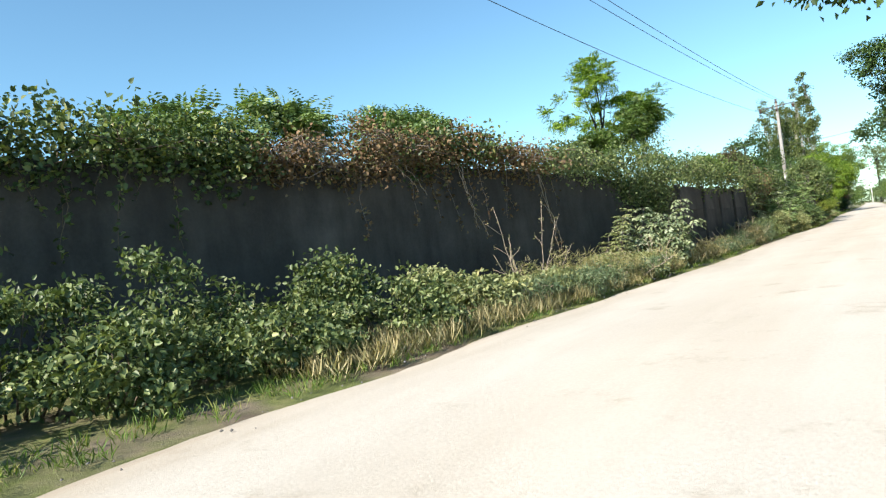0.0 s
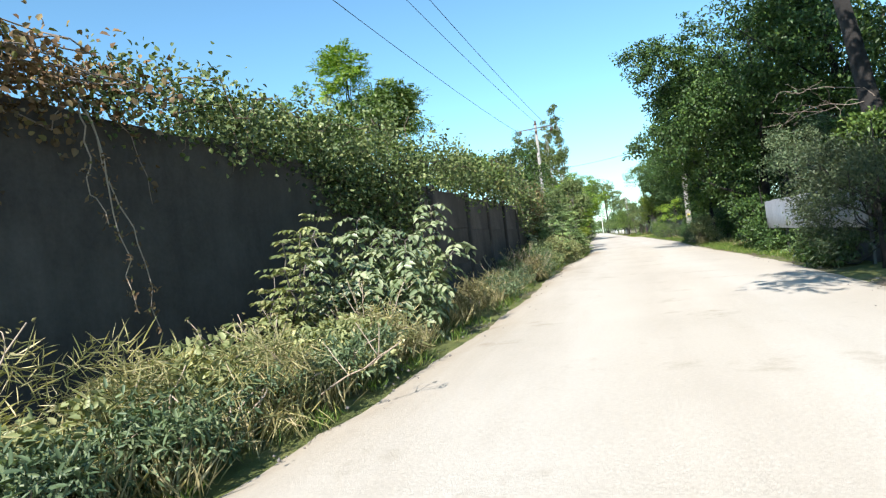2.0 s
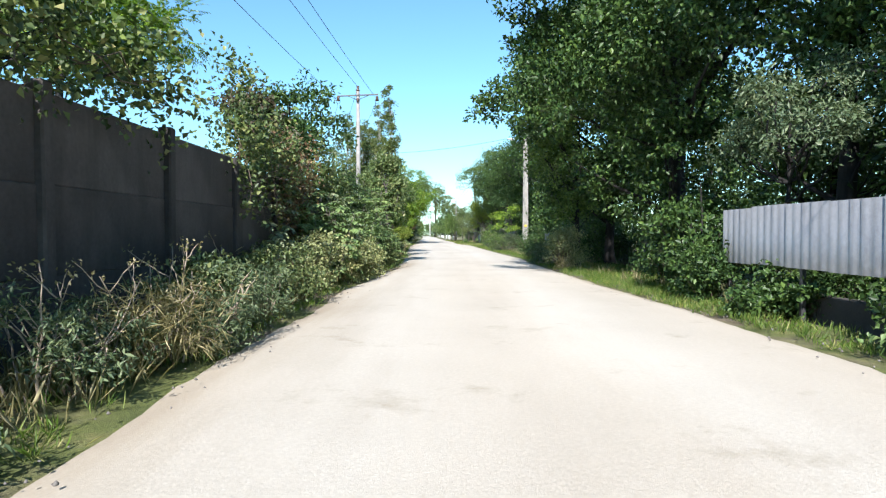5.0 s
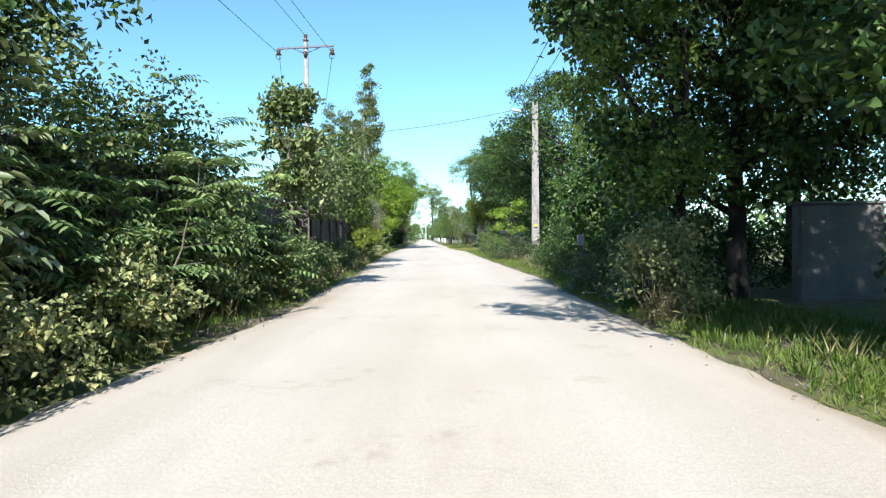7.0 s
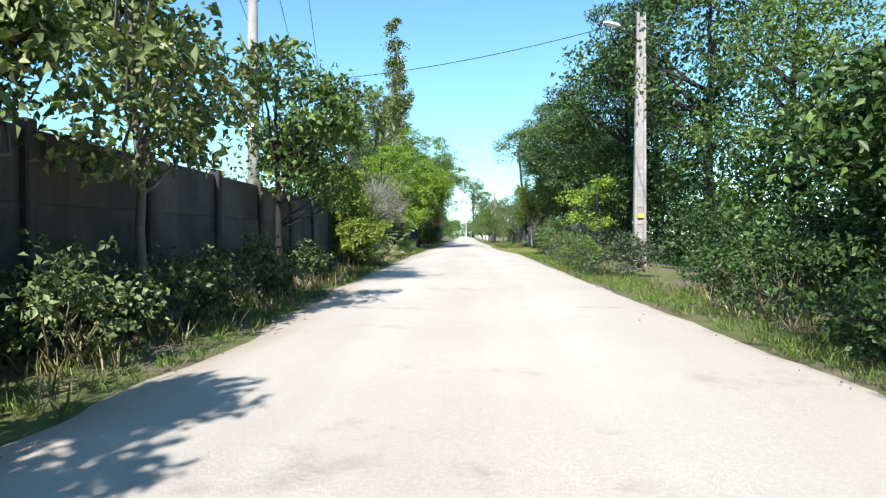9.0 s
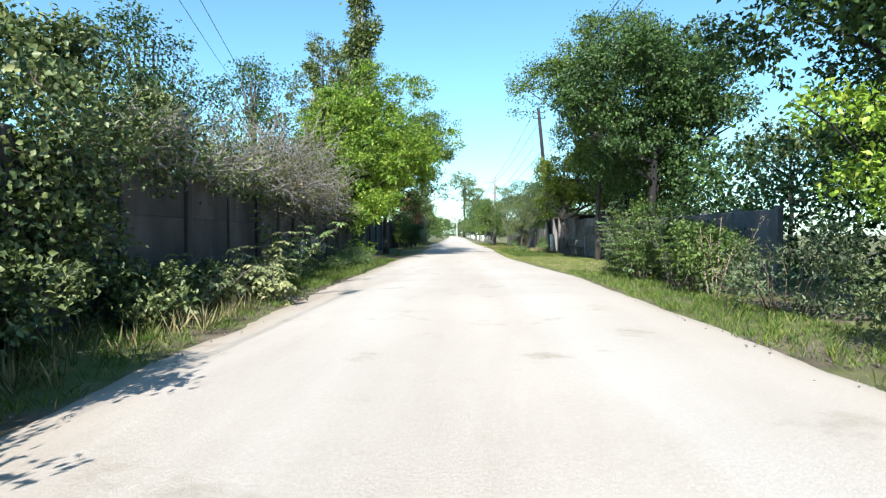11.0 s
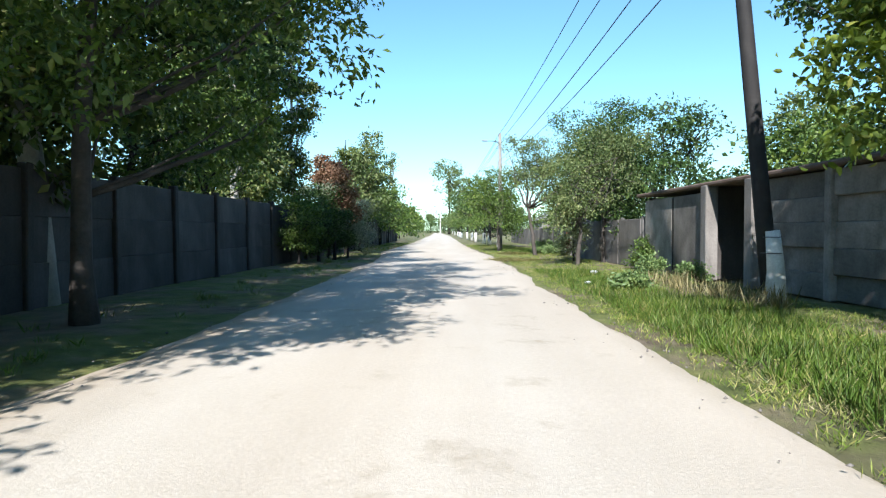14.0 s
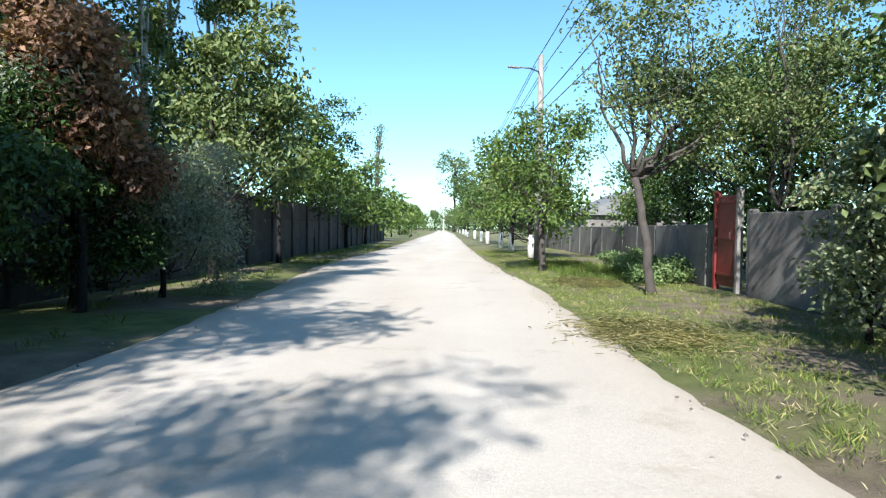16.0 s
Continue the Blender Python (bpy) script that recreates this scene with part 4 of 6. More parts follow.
tree(0.7, 46.0, 4.2, [(0.2, 0, 3.15, 0.9, 1.4, 0.75), (0.3, 1.8, 3.1, 0.8, 1.0, 0.6), (-0.3, -2.4, 3.1, 0.7, 1.0, 0.6)], L_GREEN, "small rounded green tree rising behind the wall", 0.09, 230, 34, 0.2, 0.07, seed=306)
tree(0.4, 56.5, 5.2, [(0, 0, 3.9, 0.9, 1.1, 1.0)], leaf_material("purple_plum_leaves", [(0, (0.05, 0.035, 0.035)), (0.6, (0.09, 0.07, 0.05)), (1, (0.10, 0.13, 0.05))], 0.25), "purple-leaved plum tree behind the wall", 0.09, 170, 34, 0.2, 0.06, seed=307)
tree(0.4, 60.0, 6.0, [(0, 0, 4.3, 1.2, 1.6, 1.3), (0.3, -2.0, 3.6, 1.0, 1.2, 1.0)], L_DARK, "dark leafy tree crowding over the wall", 0.11, 260, 34, 0.25, 0.09, seed=308)
tree(2.75, 65.8, 4.6, [(0, 0, 3.2, 0.55, 0.7, 0.9), (0.1, 0.1, 2.2, 0.55, 0.6, 0.6), (0.25, -0.2, 3.9, 0.3, 0.3, 0.5), (-0.35, 0.1, 3.8, 0.3, 0.3, 0.5)], L_GREYGREEN, "pear tree with upright glossy shoots", 0.1, 230, 32, 0.17, 0.07, M_GREYBARK, seed=309, oval=True)
tree(1.8, 73.4, 5.2, [(0, 0, 3.6, 1.1, 1.3, 1.2), (0.2, 0.4, 2.6, 1.3, 1.4, 0.9)], L_GREYGREEN, "fruit tree with pale stems on the verge", 0.11, 240, 34, 0.22, 0.07, M_GREYBARK, seed=3095)
tree(1.9, 71.2, 3.2, [(0, 0, 2.5, 0.8, 0.9, 0.6)], L_GREYGREEN, "young fruit tree with pale stems", 0.1, 170, 34, 0.2, 0.05, M_GREYBARK, seed=310)
tree(1.6, 79.0, 5.6, [(0, 0, 3.4, 1.4, 1.8, 1.7), (0.4, 2.5, 2.8, 1.2, 1.6, 1.3)], L_GREEN, "green tree on the verge", 0.11, 320, 34, 0.25, 0.08, seed=311)
tree(1.1, 87.4, 3.2, [(0, 0, 1.85, 0.95, 1.05, 1.0), (0.35, -0.4, 0.95, 0.85, 0.9, 0.7), (-0.6, 0.1, 1.3, 0.7, 0.8, 0.95), (0.3, 0.7, 1.2, 0.8, 0.8, 0.8)], L_MAPLE, "young maple with yellow-green leaves by the wall", 0.068, 560, 54, 0.16, 0.05, M_GREYBARK, seed=312, aspect=0.55, oval=True)
tree(-1.3, 94.6, 4.6, [(0, 0, 3.3, 0.7, 1.5, 0.6), (0.5, -1.8, 2.9, 0.7, 1.1, 0.6), (0.2, 1.7, 2.9, 0.7, 1.2, 0.5)], L_BRAMBLE, "tangled dusty thicket spilling over the wall", 0.08, 420, 40, 0.2, 0.06, seed=3135, name="shrub", category="shrub")
tree(-2.6, 93.0, 7.4, [(0, 0, 5.4, 0.75, 0.75, 1.3), (0, 0, 4.0, 1.2, 1.2, 1.0)], L_DARK, "dark ragged tree behind the wall", 0.08, 220, 40, 0.26, 0.09, seed=313)
tree(-2.7, 116.0, 10.5, [(2.6, -0.2, 6.4, 2.3, 2.5, 2.7), (3.3, 0.8, 4.4, 2.4, 2.5, 1.8), (1.2, 2.2, 2.8, 1.1, 1.4, 1.0), (1.1, -2.0, 3.8, 1.4, 1.4, 1.2), (4.3, 2.4, 5.6, 2.0, 1.9, 1.6), (2.4, -1.8, 2.5, 1.2, 1.2, 0.7), (3.0, -2.5, 2.2, 1.1, 1.0, 0.6), (2.3, -2.9, 1.4, 0.45, 0.5, 0.7), (1.9, 0.6, 3.0, 1.3, 1.7, 0.9)], L_BRIGHT,
     "broad bright green ash tree leaning over the road", 0.12, 1180, 54, 0.25, 0.17, seed=314, aspect=0.45, limbs=14)
tree(-3.6, 119.0, 8.4, [(0, 0, 5.0, 1.9, 2.2, 2.4), (1.0, -0.8, 3.0, 1.3, 1.8, 1.0), (0.6, 1.6, 3.6, 1.6, 1.8, 1.4)], L_BRIGHT, "leafy tree leaning over the wall", 0.115, 620, 44, 0.26, 0.13, seed=3145)
tree(-3.9, 124.0, 8.8, [(0, 0, 5.2, 1.9, 2.2, 2.4), (0.9, 0.4, 3.2, 1.4, 1.8, 1.2), (3.3, 0.6, 4.9, 1.3, 2.2, 0.9)], L_DARK, "leafy tree leaning over the wall", 0.12, 460, 40, 0.27, 0.13, seed=3146)
tree(-0.5, 121.8, 11.0, [(0.1, -1.6, 3.1, 1.5, 1.8, 1.0), (0.4, 1.6, 3.1, 1.3, 1.8, 0.9), (2.4, 1.2, 4.5, 1.1, 1.3, 0.5), (0.3, 0, 7.0, 2.9, 3.0, 2.8), (1.0, 0.4, 4.2, 2.3, 2.6, 1.4), (1.8, 3.0, 6.6, 1.8, 2.2, 1.8)], L_GREEN, "tall dark-leaved tree before the wall", 0.11, 950, 44, 0.26, 0.14, M_FRUITBARK, seed=315, aspect=0.45)
tree(-3.9, 129.4, 10.5, [(0, 0, 5.2, 1.9, 2.0, 2.4), (0.6, 0.3, 3.2, 1.5, 1.8, 1.4), (3.3, -0.9, 6.9, 1.7, 2.0, 1.2), (4.5, 0.4, 7.2, 1.1, 1.5, 0.9), (2.2, 0.4, 6.2, 1.4, 1.8, 1.2), (3.0, -0.4, 4.9, 1.2, 1.8, 0.7)], L_DARK, "dark leafy tree leaning out over the wall", 0.12, 900, 40, 0.27, 0.13, seed=3147)
tree(-3.8, 133.6, 8.6, [(0, 0, 4.6, 1.7, 1.9, 1.9), (0.6, 0.5, 3.0, 1.5, 1.6, 1.0), (0.8, -1.2, 5.6, 1.4, 1.6, 1.0)], L_GREEN, "green tree behind the wall", 0.1, 480, 40, 0.26, 0.12, seed=3148)
tree(-1.0, 139.4, 4.2, [(0.3, 0.0, 2.25, 0.8, 0.9, 0.75), (-0.1, -0.2, 3.0, 0.7, 0.8, 0.6), (-0.2, -0.2, 3.55, 0.4, 0.45, 0.4)], L_RUST, "dead tree with withered rust-brown leaves", 0.085, 760, 40, 0.18, 0.07, seed=318, aspect=0.6)
tree(-1.5, 135.9, 2.9, [(0, 0, 1.5, 0.7, 0.8, 1.1), (0.2, -0.1, 0.8, 0.6, 0.7, 0.6)], L_GREEN, "dark leafy shrub before the wall", 0.07, 300, 40, 0.2, 0.05, seed=3190)
tree(-1.3, 139.7, 2.6, [(0, 0, 1.2, 0.8, 1.0, 1.0), (0.2, 0.5, 0.7, 0.8, 0.8, 0.6)], L_DARK, "dark dense shrub below the withered tree", 0.07, 420, 40, 0.2, 0.05, seed=3191)
tree(-1.2, 137.6, 3.2, [(0.1, 0, 1.35, 1.0, 1.3, 1.0), (0, 0.7, 2.2, 0.8, 0.9, 0.7), (0.3, -0.6, 0.8, 0.7, 0.8, 0.6)], L_DARK, "dark leafy shrub before the wall", 0.075, 520, 44, 0.22, 0.06, seed=319)
tree(-0.8, 141.2, 3.2, [(0.2, 0, 1.5, 1.0, 1.2, 1.1), (-0.1, -0.9, 1.2, 0.8, 0.9, 0.9), (0.5, 0.4, 0.7, 0.7, 0.9, 0.5), (-0.4, -2.6, 2.7, 0.7, 0.8, 0.4), (0.1, 1.0, 1.6, 0.8, 0.9, 0.9)], L_SILVER, "silvery oleaster shrub drooping over the verge", 0.068, 860, 40, 0.2, 0.05, seed=320, aspect=0.3)
tree(-1.6, 145.2, 6.4, [(0.2, 0, 4.1, 1.5, 1.6, 1.3), (0.8, 0.3, 3.0, 1.5, 1.6, 0.9), (1.2, 0.4, 5.2, 0.8, 0.9, 0.7), (0.4, -1.0, 2.3, 1.2, 1.6, 0.7), (0.3, 2.2, 2.5, 1.2, 1.6, 0.8)], L_GREYGREEN, "cherry tree overhanging the wall and road", 0.13, 420, 32, 0.24, 0.09, seed=321, aspect=0.5)
tree(-1.9, 151.0, 5.8, [(0.3, 0, 3.9, 1.6, 2.0, 1.4), (0.9, 0, 2.9, 1.2, 1.6, 0.8), (0.5, -1.6, 2.3, 1.1, 1.6, 0.7), (0.6, 2.4, 2.4, 1.3, 1.8, 0.8)], L_GREEN, "green tree overhanging the wall", 0.13, 340, 32, 0.26, 0.08, seed=322)
tree(-2.6, 158.0, 6.6, [(0, 0, 4.4, 1.8, 2.2, 1.8), (0.8, -1.5, 2.6, 1.6, 2.2, 1.0), (0.6, 3.0, 2.6, 1.6, 2.2, 1.0)], L_DARK, "dark tree behind the wall", 0.13, 320, 32, 0.3, 0.09, seed=323)
for i, (x, y, h) in enumerate(((-2.7, 166, 4.6), (-3.0, 174, 4.4), (-3.6, 183, 4.4), (-4.6, 194, 4.6), (-5.5, 208, 5.0), (-6.5, 226, 5.5), (-8, 248, 6), (-10, 275, 6.5), (-12, 305, 7), (-15, 345, 8))):
    tree(x, y, h, irregular(h, 2.0 + 0.15 * i, 330 + i), L_GREEN, "green roadside tree in a row", 0.17 + 0.016 * i, 190, 26, 0.35, 0.09, seed=330 + i, group="trees along the left of the road")


def poplar(x, y, h, r, seed, clumps=980):
    rng = np.random.default_rng(seed)
    blobs = [(rng.normal(0, r * 0.35), rng.normal(0, r * 0.35), h * f, r * (1.3 - 0.85 * f), r * (1.3 - 0.85 * f), h * 0.085) for f in np.linspace(0.16, 0.95, 11)]
    tree(x, y, h, blobs, L_POPLAR, "tall narrow poplar with upright branches", 0.19, clumps, 32, 0.3, 0.2, M_PALEBARK, seed=seed, name="poplar", group="poplars behind the wall", limbs=12)


for i, (x, y, h, r) in enumerate(((-2.25, 123.6, 19.8, 0.92), (-5.6, 141.6, 21.5, 1.1), (-6.4, 144.0, 19.5, 1.05), (-8.6, 162.5, 20.0, 1.25), (-10.2, 161.0, 21.0, 1.3), (-9.6, 157.0, 21.0, 1.3), (-9.8, 153.2, 21.0, 1.3), (-10.4, 149.8, 20.0, 1.3), (-11.0, 146.6, 18.0, 1.4), (-12.6, 152.0, 22.0, 1.5))):
    poplar(x, y, h, r, 360 + i, 700 if r > 1 else 560)
for i, (x, y, h) in enumerate(((-3.9, 186.0, 10.0), (-4.6, 190.0, 10.5))):
    tree(x, y, h, [(0, 0, h * f, 0.35, 0.35, 0.8) for f in (0.5, 0.65, 0.8, 0.92)], L_POPLAR, "thin half-bare poplar with few leaves", 0.12, 60, 20, 0.25, 0.1, M_GREYBARK, seed=380 + i, name="poplar", limbs=8)


def bare_shrub(x, y, h, r, n, seed, label="half-bare grey-brown shrub of thin twisted branches on the wall", leaves=0, z0=0.0):
    """A dead shrub: many forked twigs."""
    rng = np.random.default_rng(seed)
    t = empty_thing("dead_shrub", x, y, z0, label, "shrub", "dead shrubs on the wall")
    pieces, ends = [], []
    for i in range(n):
        d = unit(np.array([rng.normal(0.4, 0.55), rng.normal(0, 0.7), rng.uniform(-0.12, 1.0)]))
        L = rng.uniform(0.5, 1.0)
        e = d * np.array([r, r, h]) * L
        p = wobbly((rng.normal(0, 0.25), rng.normal(0, 0.35), -0.05), e, 0.07, 9, rng, 0.15)
        pieces.append(tube(p, np.linspace(0.024, 0.007, 9), 4))
        for j in range(5):
            s = p[rng.integers(3, 9)]
            e2 = s + np.array([rng.normal(0.1, 0.35), rng.normal(0, 0.35), rng.normal(-0.02, 0.25)]) * r * 0.5
            q = wobbly(s, e2, 0.04, 6, rng)
            pieces.append(tube(q, np.linspace(0.009, 0.004, 6), 3))
            ends.append(q[3:])
            for _ in range(1):
                e3 = q[4] + rng.normal(0, 0.16, 3) * r * 0.6
                pieces.append(tube(wobbly(q[rng.integers(2, 5)], e3, 0.02, 4, rng), np.linspace(0.006, 0.003, 4), 3))
    v, f = joined(pieces)
    under(np_mesh("branch", v, f, M_GREYTWIG), t)
    if leaves:
        q = np.concatenate(ends)
        leaves = int(leaves * (1.5 if y > 99 else 1))
        q = q[rng.integers(0, len(q), leaves)] + rng.normal(0, 0.1, (leaves, 3))
        v, f = leaves_at(q, unit(rng.normal(0, 1, q.shape)), 0.07, rng)
        under(np_mesh("foliage", v, f, L_BRAMBLE if y < 98 else L_HEDGE), t)


for i, (y, h, r, n, lv) in enumerate(((95.0, 1.3, 1.2, 26, 1500), (97.6, 1.6, 1.5, 34, 1800), (100.4, 2.0, 1.7, 40, 1500), (103.2, 3.0, 2.1, 46, 1900), (106.2, 3.6, 2.3, 46, 1700), (109.0, 3.2, 2.3, 42, 1600), (111.4, 2.0, 1.9, 36, 1300), (104.6, 1.6, 1.9, 34, 1500), (107.6, 1.6, 1.9, 34, 1300))):
    bare_shrub(float(along(LEFT_WALL, y)) - 0.1, y, h, r, n, 400 + i, leaves=lv, z0=float(wall_top(y)))
for i, (y, h, r) in enumerate(((104.2, 3.4, 2.2), (107.4, 3.8, 2.3), (110.4, 3.4, 2.2))):
    bare_shrub(float(along(LEFT_WALL, y)) - 1.3, y, h, r, 40, 430 + i, "tall half-bare grey shrub behind the wall", 1500, 1.6)
tree(-3.2, 100.5, 5.8, [(0, 0, 4.4, 0.9, 1.4, 0.9), (-0.4, -2.4, 4.0, 1.0, 1.2, 0.8)], L_DARK, "ragged dark tree with thin twigs behind the wall", 0.09, 120, 22, 0.3, 0.08, seed=410)
tree(-4.6, 106.0, 6.4, [(0, 0, 4.8, 1.2, 1.6, 1.2)], L_DARK, "half-bare tree behind the wall", 0.09, 90, 18, 0.35, 0.1, M_GREYBARK, seed=411)
tree(-3.6, 109.0, 8.0, [(0.4, -0.4, 4.6, 1.5, 1.8, 1.3), (0, 0.6, 6.4, 1.3, 1.5, 1.1), (0.5, 1.6, 3.2, 1.0, 1.4, 0.8)], L_DARK, "ragged dark tree with bare crooked limbs behind the wall", 0.09, 300, 30, 0.34, 0.16, M_GREYBARK, seed=415, limbs=16)
tree(-4.4, 103.4, 7.6, [(0.3, 0.4, 4.6, 1.5, 1.9, 1.4), (0, -0.6, 6.2, 1.2, 1.4, 1.0)], L_DARK, "ragged dark tree with bare crooked limbs behind the wall", 0.09, 240, 30, 0.34, 0.14, M_GREYBARK, seed=416, limbs=16)
for i, (x, y, h) in enumerate(((0.3, 106.2, 0.3), (0.55, 107.2, 0.28), (0.0, 108.0, 0.32), (-0.3, 110.0, 0.4), (-0.2, 111.4, 0.45), (-0.3, 113.4, 0.5))):
    bush(x, y, 0.5, 0.7, h, L_AIL, "low lush green weeds on the verge", 0.055, 110, 26, 0.1, 720 + i, "weed", "weed", "lush weeds below the wall", 8, aspect=0.5)
sapling(0.1, 100.6, 1.75, 8, 412, L_AIL, "slim young tree before the concrete wall", 0.1, 16, 0.3, 3, 0.45, 0.7)
sapling(-0.3, 108.6, 0.75, 4, 413, L_GREEN, "small green seedling on the verge", 0.1, 8, 0.3, 3, 0.45, 0.35)
sapling(-0.2, 112.6, 0.9, 4, 414, L_BRIGHT, "small bright seedling on the verge", 0.12, 8, 0.3, 3, 0.45, 0.35)

# ---- trees and shrubs on the right ----
DENSE = "tall dense dark-leaved tree beside the road"
tree(11.6, 35.5, 8.5, [(-1.6, 0.5, 5.4, 2.6, 2.6, 1.9), (0, -1, 6.4, 2.4, 2.6, 2.0)], L_DARK, DENSE, 0.15, 300, 30, 0.32, 0.2, seed=500)
tree(10.8, 57.0, 10.4, [(-0.7, 0, 6.4, 2.8, 3.0, 3.0), (-0.9, -0.4, 3.2, 1.9, 2.4, 2.2), (-2.9, -1.2, 4.8, 1.4, 1.5, 1.1), (-3.0, -1.0, 7.0, 1.8, 2.2, 1.6), (-3.2, 1.0, 4.3, 0.9, 1.2, 0.7), (0.6, -3.2, 6.5, 2.4, 2.6, 2.6), (-4.0, 0.2, 4.5, 1.0, 1.4, 0.8)], L_DARK, DENSE, 0.105, 1250, 54, 0.25, 0.2, seed=501, aspect=0.6)
tree(12.4, 52.4, 10.8, [(-0.4, 0, 6.8, 2.8, 3.0, 3.0), (0.6, 0, 3.8, 2.2, 2.6, 1.6)], L_DARK, DENSE, 0.12, 700, 40, 0.3, 0.2, seed=502)
tree(13.6, 46.6, 9.2, [(0.4, 0.6, 5.6, 2.6, 3.0, 2.6), (-0.4, 2.0, 3.2, 1.8, 2.2, 1.2)], L_DARK, DENSE, 0.13, 420, 32, 0.36, 0.17, seed=503)
# three trees out of view, added only to throw shade on the right side
for i, (x, y, h) in enumerate(((12.6, 40.6, 11.0), (14.6, 36.6, 11.5), (14.0, 30.4, 10.5))):
    tree(x, y, h, [(0, 0, h * 0.7, 2.4, 2.6, h * 0.22), (0.5, 0.8, h * 0.48, 2.2, 2.2, h * 0.15), (-1.4, -0.8, h * 0.6, 1.7, 1.9, h * 0.14)], L_DARK, "unseen tall tree added to shade the roadside", 0.24, 330, 28, 0.34, 0.2, seed=5200 + i, group="shade trees on the right")
tree(10.4, 33.6, 9.6, [(-2.9, -0.4, 5.2, 1.1, 1.5, 1.3), (-1.5, 0.8, 5.2, 1.7, 1.9, 1.7), (0, 0, 7.0, 2.3, 2.4, 2.0)], L_DARK, "tall dark tree leaning over the roadside", 0.14, 420, 34, 0.3, 0.2, seed=5204, group="shade trees on the right")
tree(9.5, 62.4, 6.2, [(-1.0, -0.2, 3.4, 0.8, 0.9, 1.2), (-0.6, 0.2, 4.8, 0.9, 1.0, 0.8), (-0.4, 0, 2.2, 0.8, 0.9, 0.9)], L_GREEN, "slim leafy tree at the road's edge", 0.085, 300, 40, 0.22, 0.09, seed=5206)
tree(14.2, 121.4, 11.0, [(0, 0, 7.2, 2.8, 3.0, 2.8), (-0.4, 0, 4.2, 2.4, 2.6, 1.6)], L_DARK, "dense dark tree behind the slab fence", 0.13, 520, 34, 0.32, 0.2, seed=5207)
tree(12.3, 119.4, 8.4, [(0, 0, 4.4, 1.7, 2.0, 1.5), (-0.5, 0.5, 6.4, 1.8, 2.0, 1.6)], L_DARK, "dense dark tree behind the slab fence", 0.11, 420, 36, 0.3, 0.14, seed=5209)
tree(13.4, 113.4, 11.5, [(0, 0, 7.4, 3.0, 3.2, 3.0), (-0.8, 0.6, 4.2, 2.6, 2.8, 1.8)], L_DARK, "dense dark tree behind the slab fence", 0.13, 520, 34, 0.32, 0.2, seed=5208)
tree(12.9, 88.6, 11.0, [(0, 0, 7.4, 2.6, 2.8, 2.6), (0.4, 0.6, 4.4, 2.2, 2.4, 1.6), (-3.0, 3.2, 7.4, 1.6, 1.8, 1.2), (-1.6, 3.0, 7.0, 1.6, 1.6, 1.2)], L_DARK, DENSE, 0.16, 480, 30, 0.32, 0.2, seed=5210)
OLD_TREE = tree(11.3, 45.0, 13.0, [(-1.2, 1.2, 11.0, 2.6, 2.6, 1.6), (-0.6, 0.6, 8.0, 1.3, 1.3, 0.7)], L_DARK, "old tree with a thick dark leaning trunk", 0.14, 260, 30, 0.34, 0.3, M_BARK, lean=(-1.3, 1.6), seed=504, limbs=7)
_g = np.random.default_rng(21)
_p = []
for e in ((-2.1, 1.2, 3.1), (-1.9, 1.6, 4.1), (-1.6, 2.0, 3.3)):
    q = wobbly((-0.3, 0.4, 3.5), e, 0.09, 10, _g, 0.2)
    _p.append(tube(q, np.linspace(0.011, 0.004, 10), 5))
    for _ in range(5):
        b = q[_g.integers(4, 10)]
        _p.append(tube(wobbly(b, b + _g.normal(0, 0.4, 3) + np.array([-0.2, 0, 0]), 0.04, 6, _g), np.linspace(0.006, 0.003, 6), 4))
under(np_mesh("dead_branch", *joined(_p), M_BROWNTWIG), OLD_TREE, "bare grey-brown dead branch")
tree(9.6, 41.6, 3.0, [(0, 0, 1.3, 1.2, 1.8, 1.2), (0.4, 1.9, 1.2, 1.0, 1.2, 1.0)], L_DARKSAGE, "feathery grey-green tamarisk shrub on the verge", 0.07, 560, 40, 0.2, 0.05, seed=505, aspect=0.25, name="shrub", category="shrub", limbs=16)
tree(9.9, 44.8, 2.8, [(0, 0, 1.25, 0.85, 1.0, 1.2), (0.9, -0.6, 1.3, 0.8, 0.9, 1.1)], L_DARKSAGE, "feathery grey-green tamarisk shrub on the verge", 0.07, 380, 40, 0.2, 0.05, seed=5055, aspect=0.25, name="shrub", category="shrub", limbs=16)
tree(10.6, 44.2, 3.6, [(0, 0, 1.9, 1.0, 1.2, 1.2)], L_GREEN, "leafy shrub hiding the sheet fence", 0.09, 200, 32, 0.22, 0.05, seed=506, name="shrub", category="shrub")
tree(12.6, 48.6, 6.4, [(0, 0, 2.6, 1.5, 2.2, 1.5), (0.4, 2.4, 3.6, 1.6, 2.0, 1.7), (0.6, -1.2, 4.4, 1.5, 1.8, 1.2)], L_DARK, "dark dense tree behind the sheet fence", 0.11, 480, 36, 0.3, 0.1, seed=5211)
tree(13.4, 54.6, 6.0, [(0, 0, 3.0, 1.8, 2.4, 2.0), (0.4, -1.6, 2.4, 1.6, 1.8, 1.4)], L_DARK, "dark dense tree behind the sheet fence", 0.12, 420, 36, 0.3, 0.1, seed=5212)
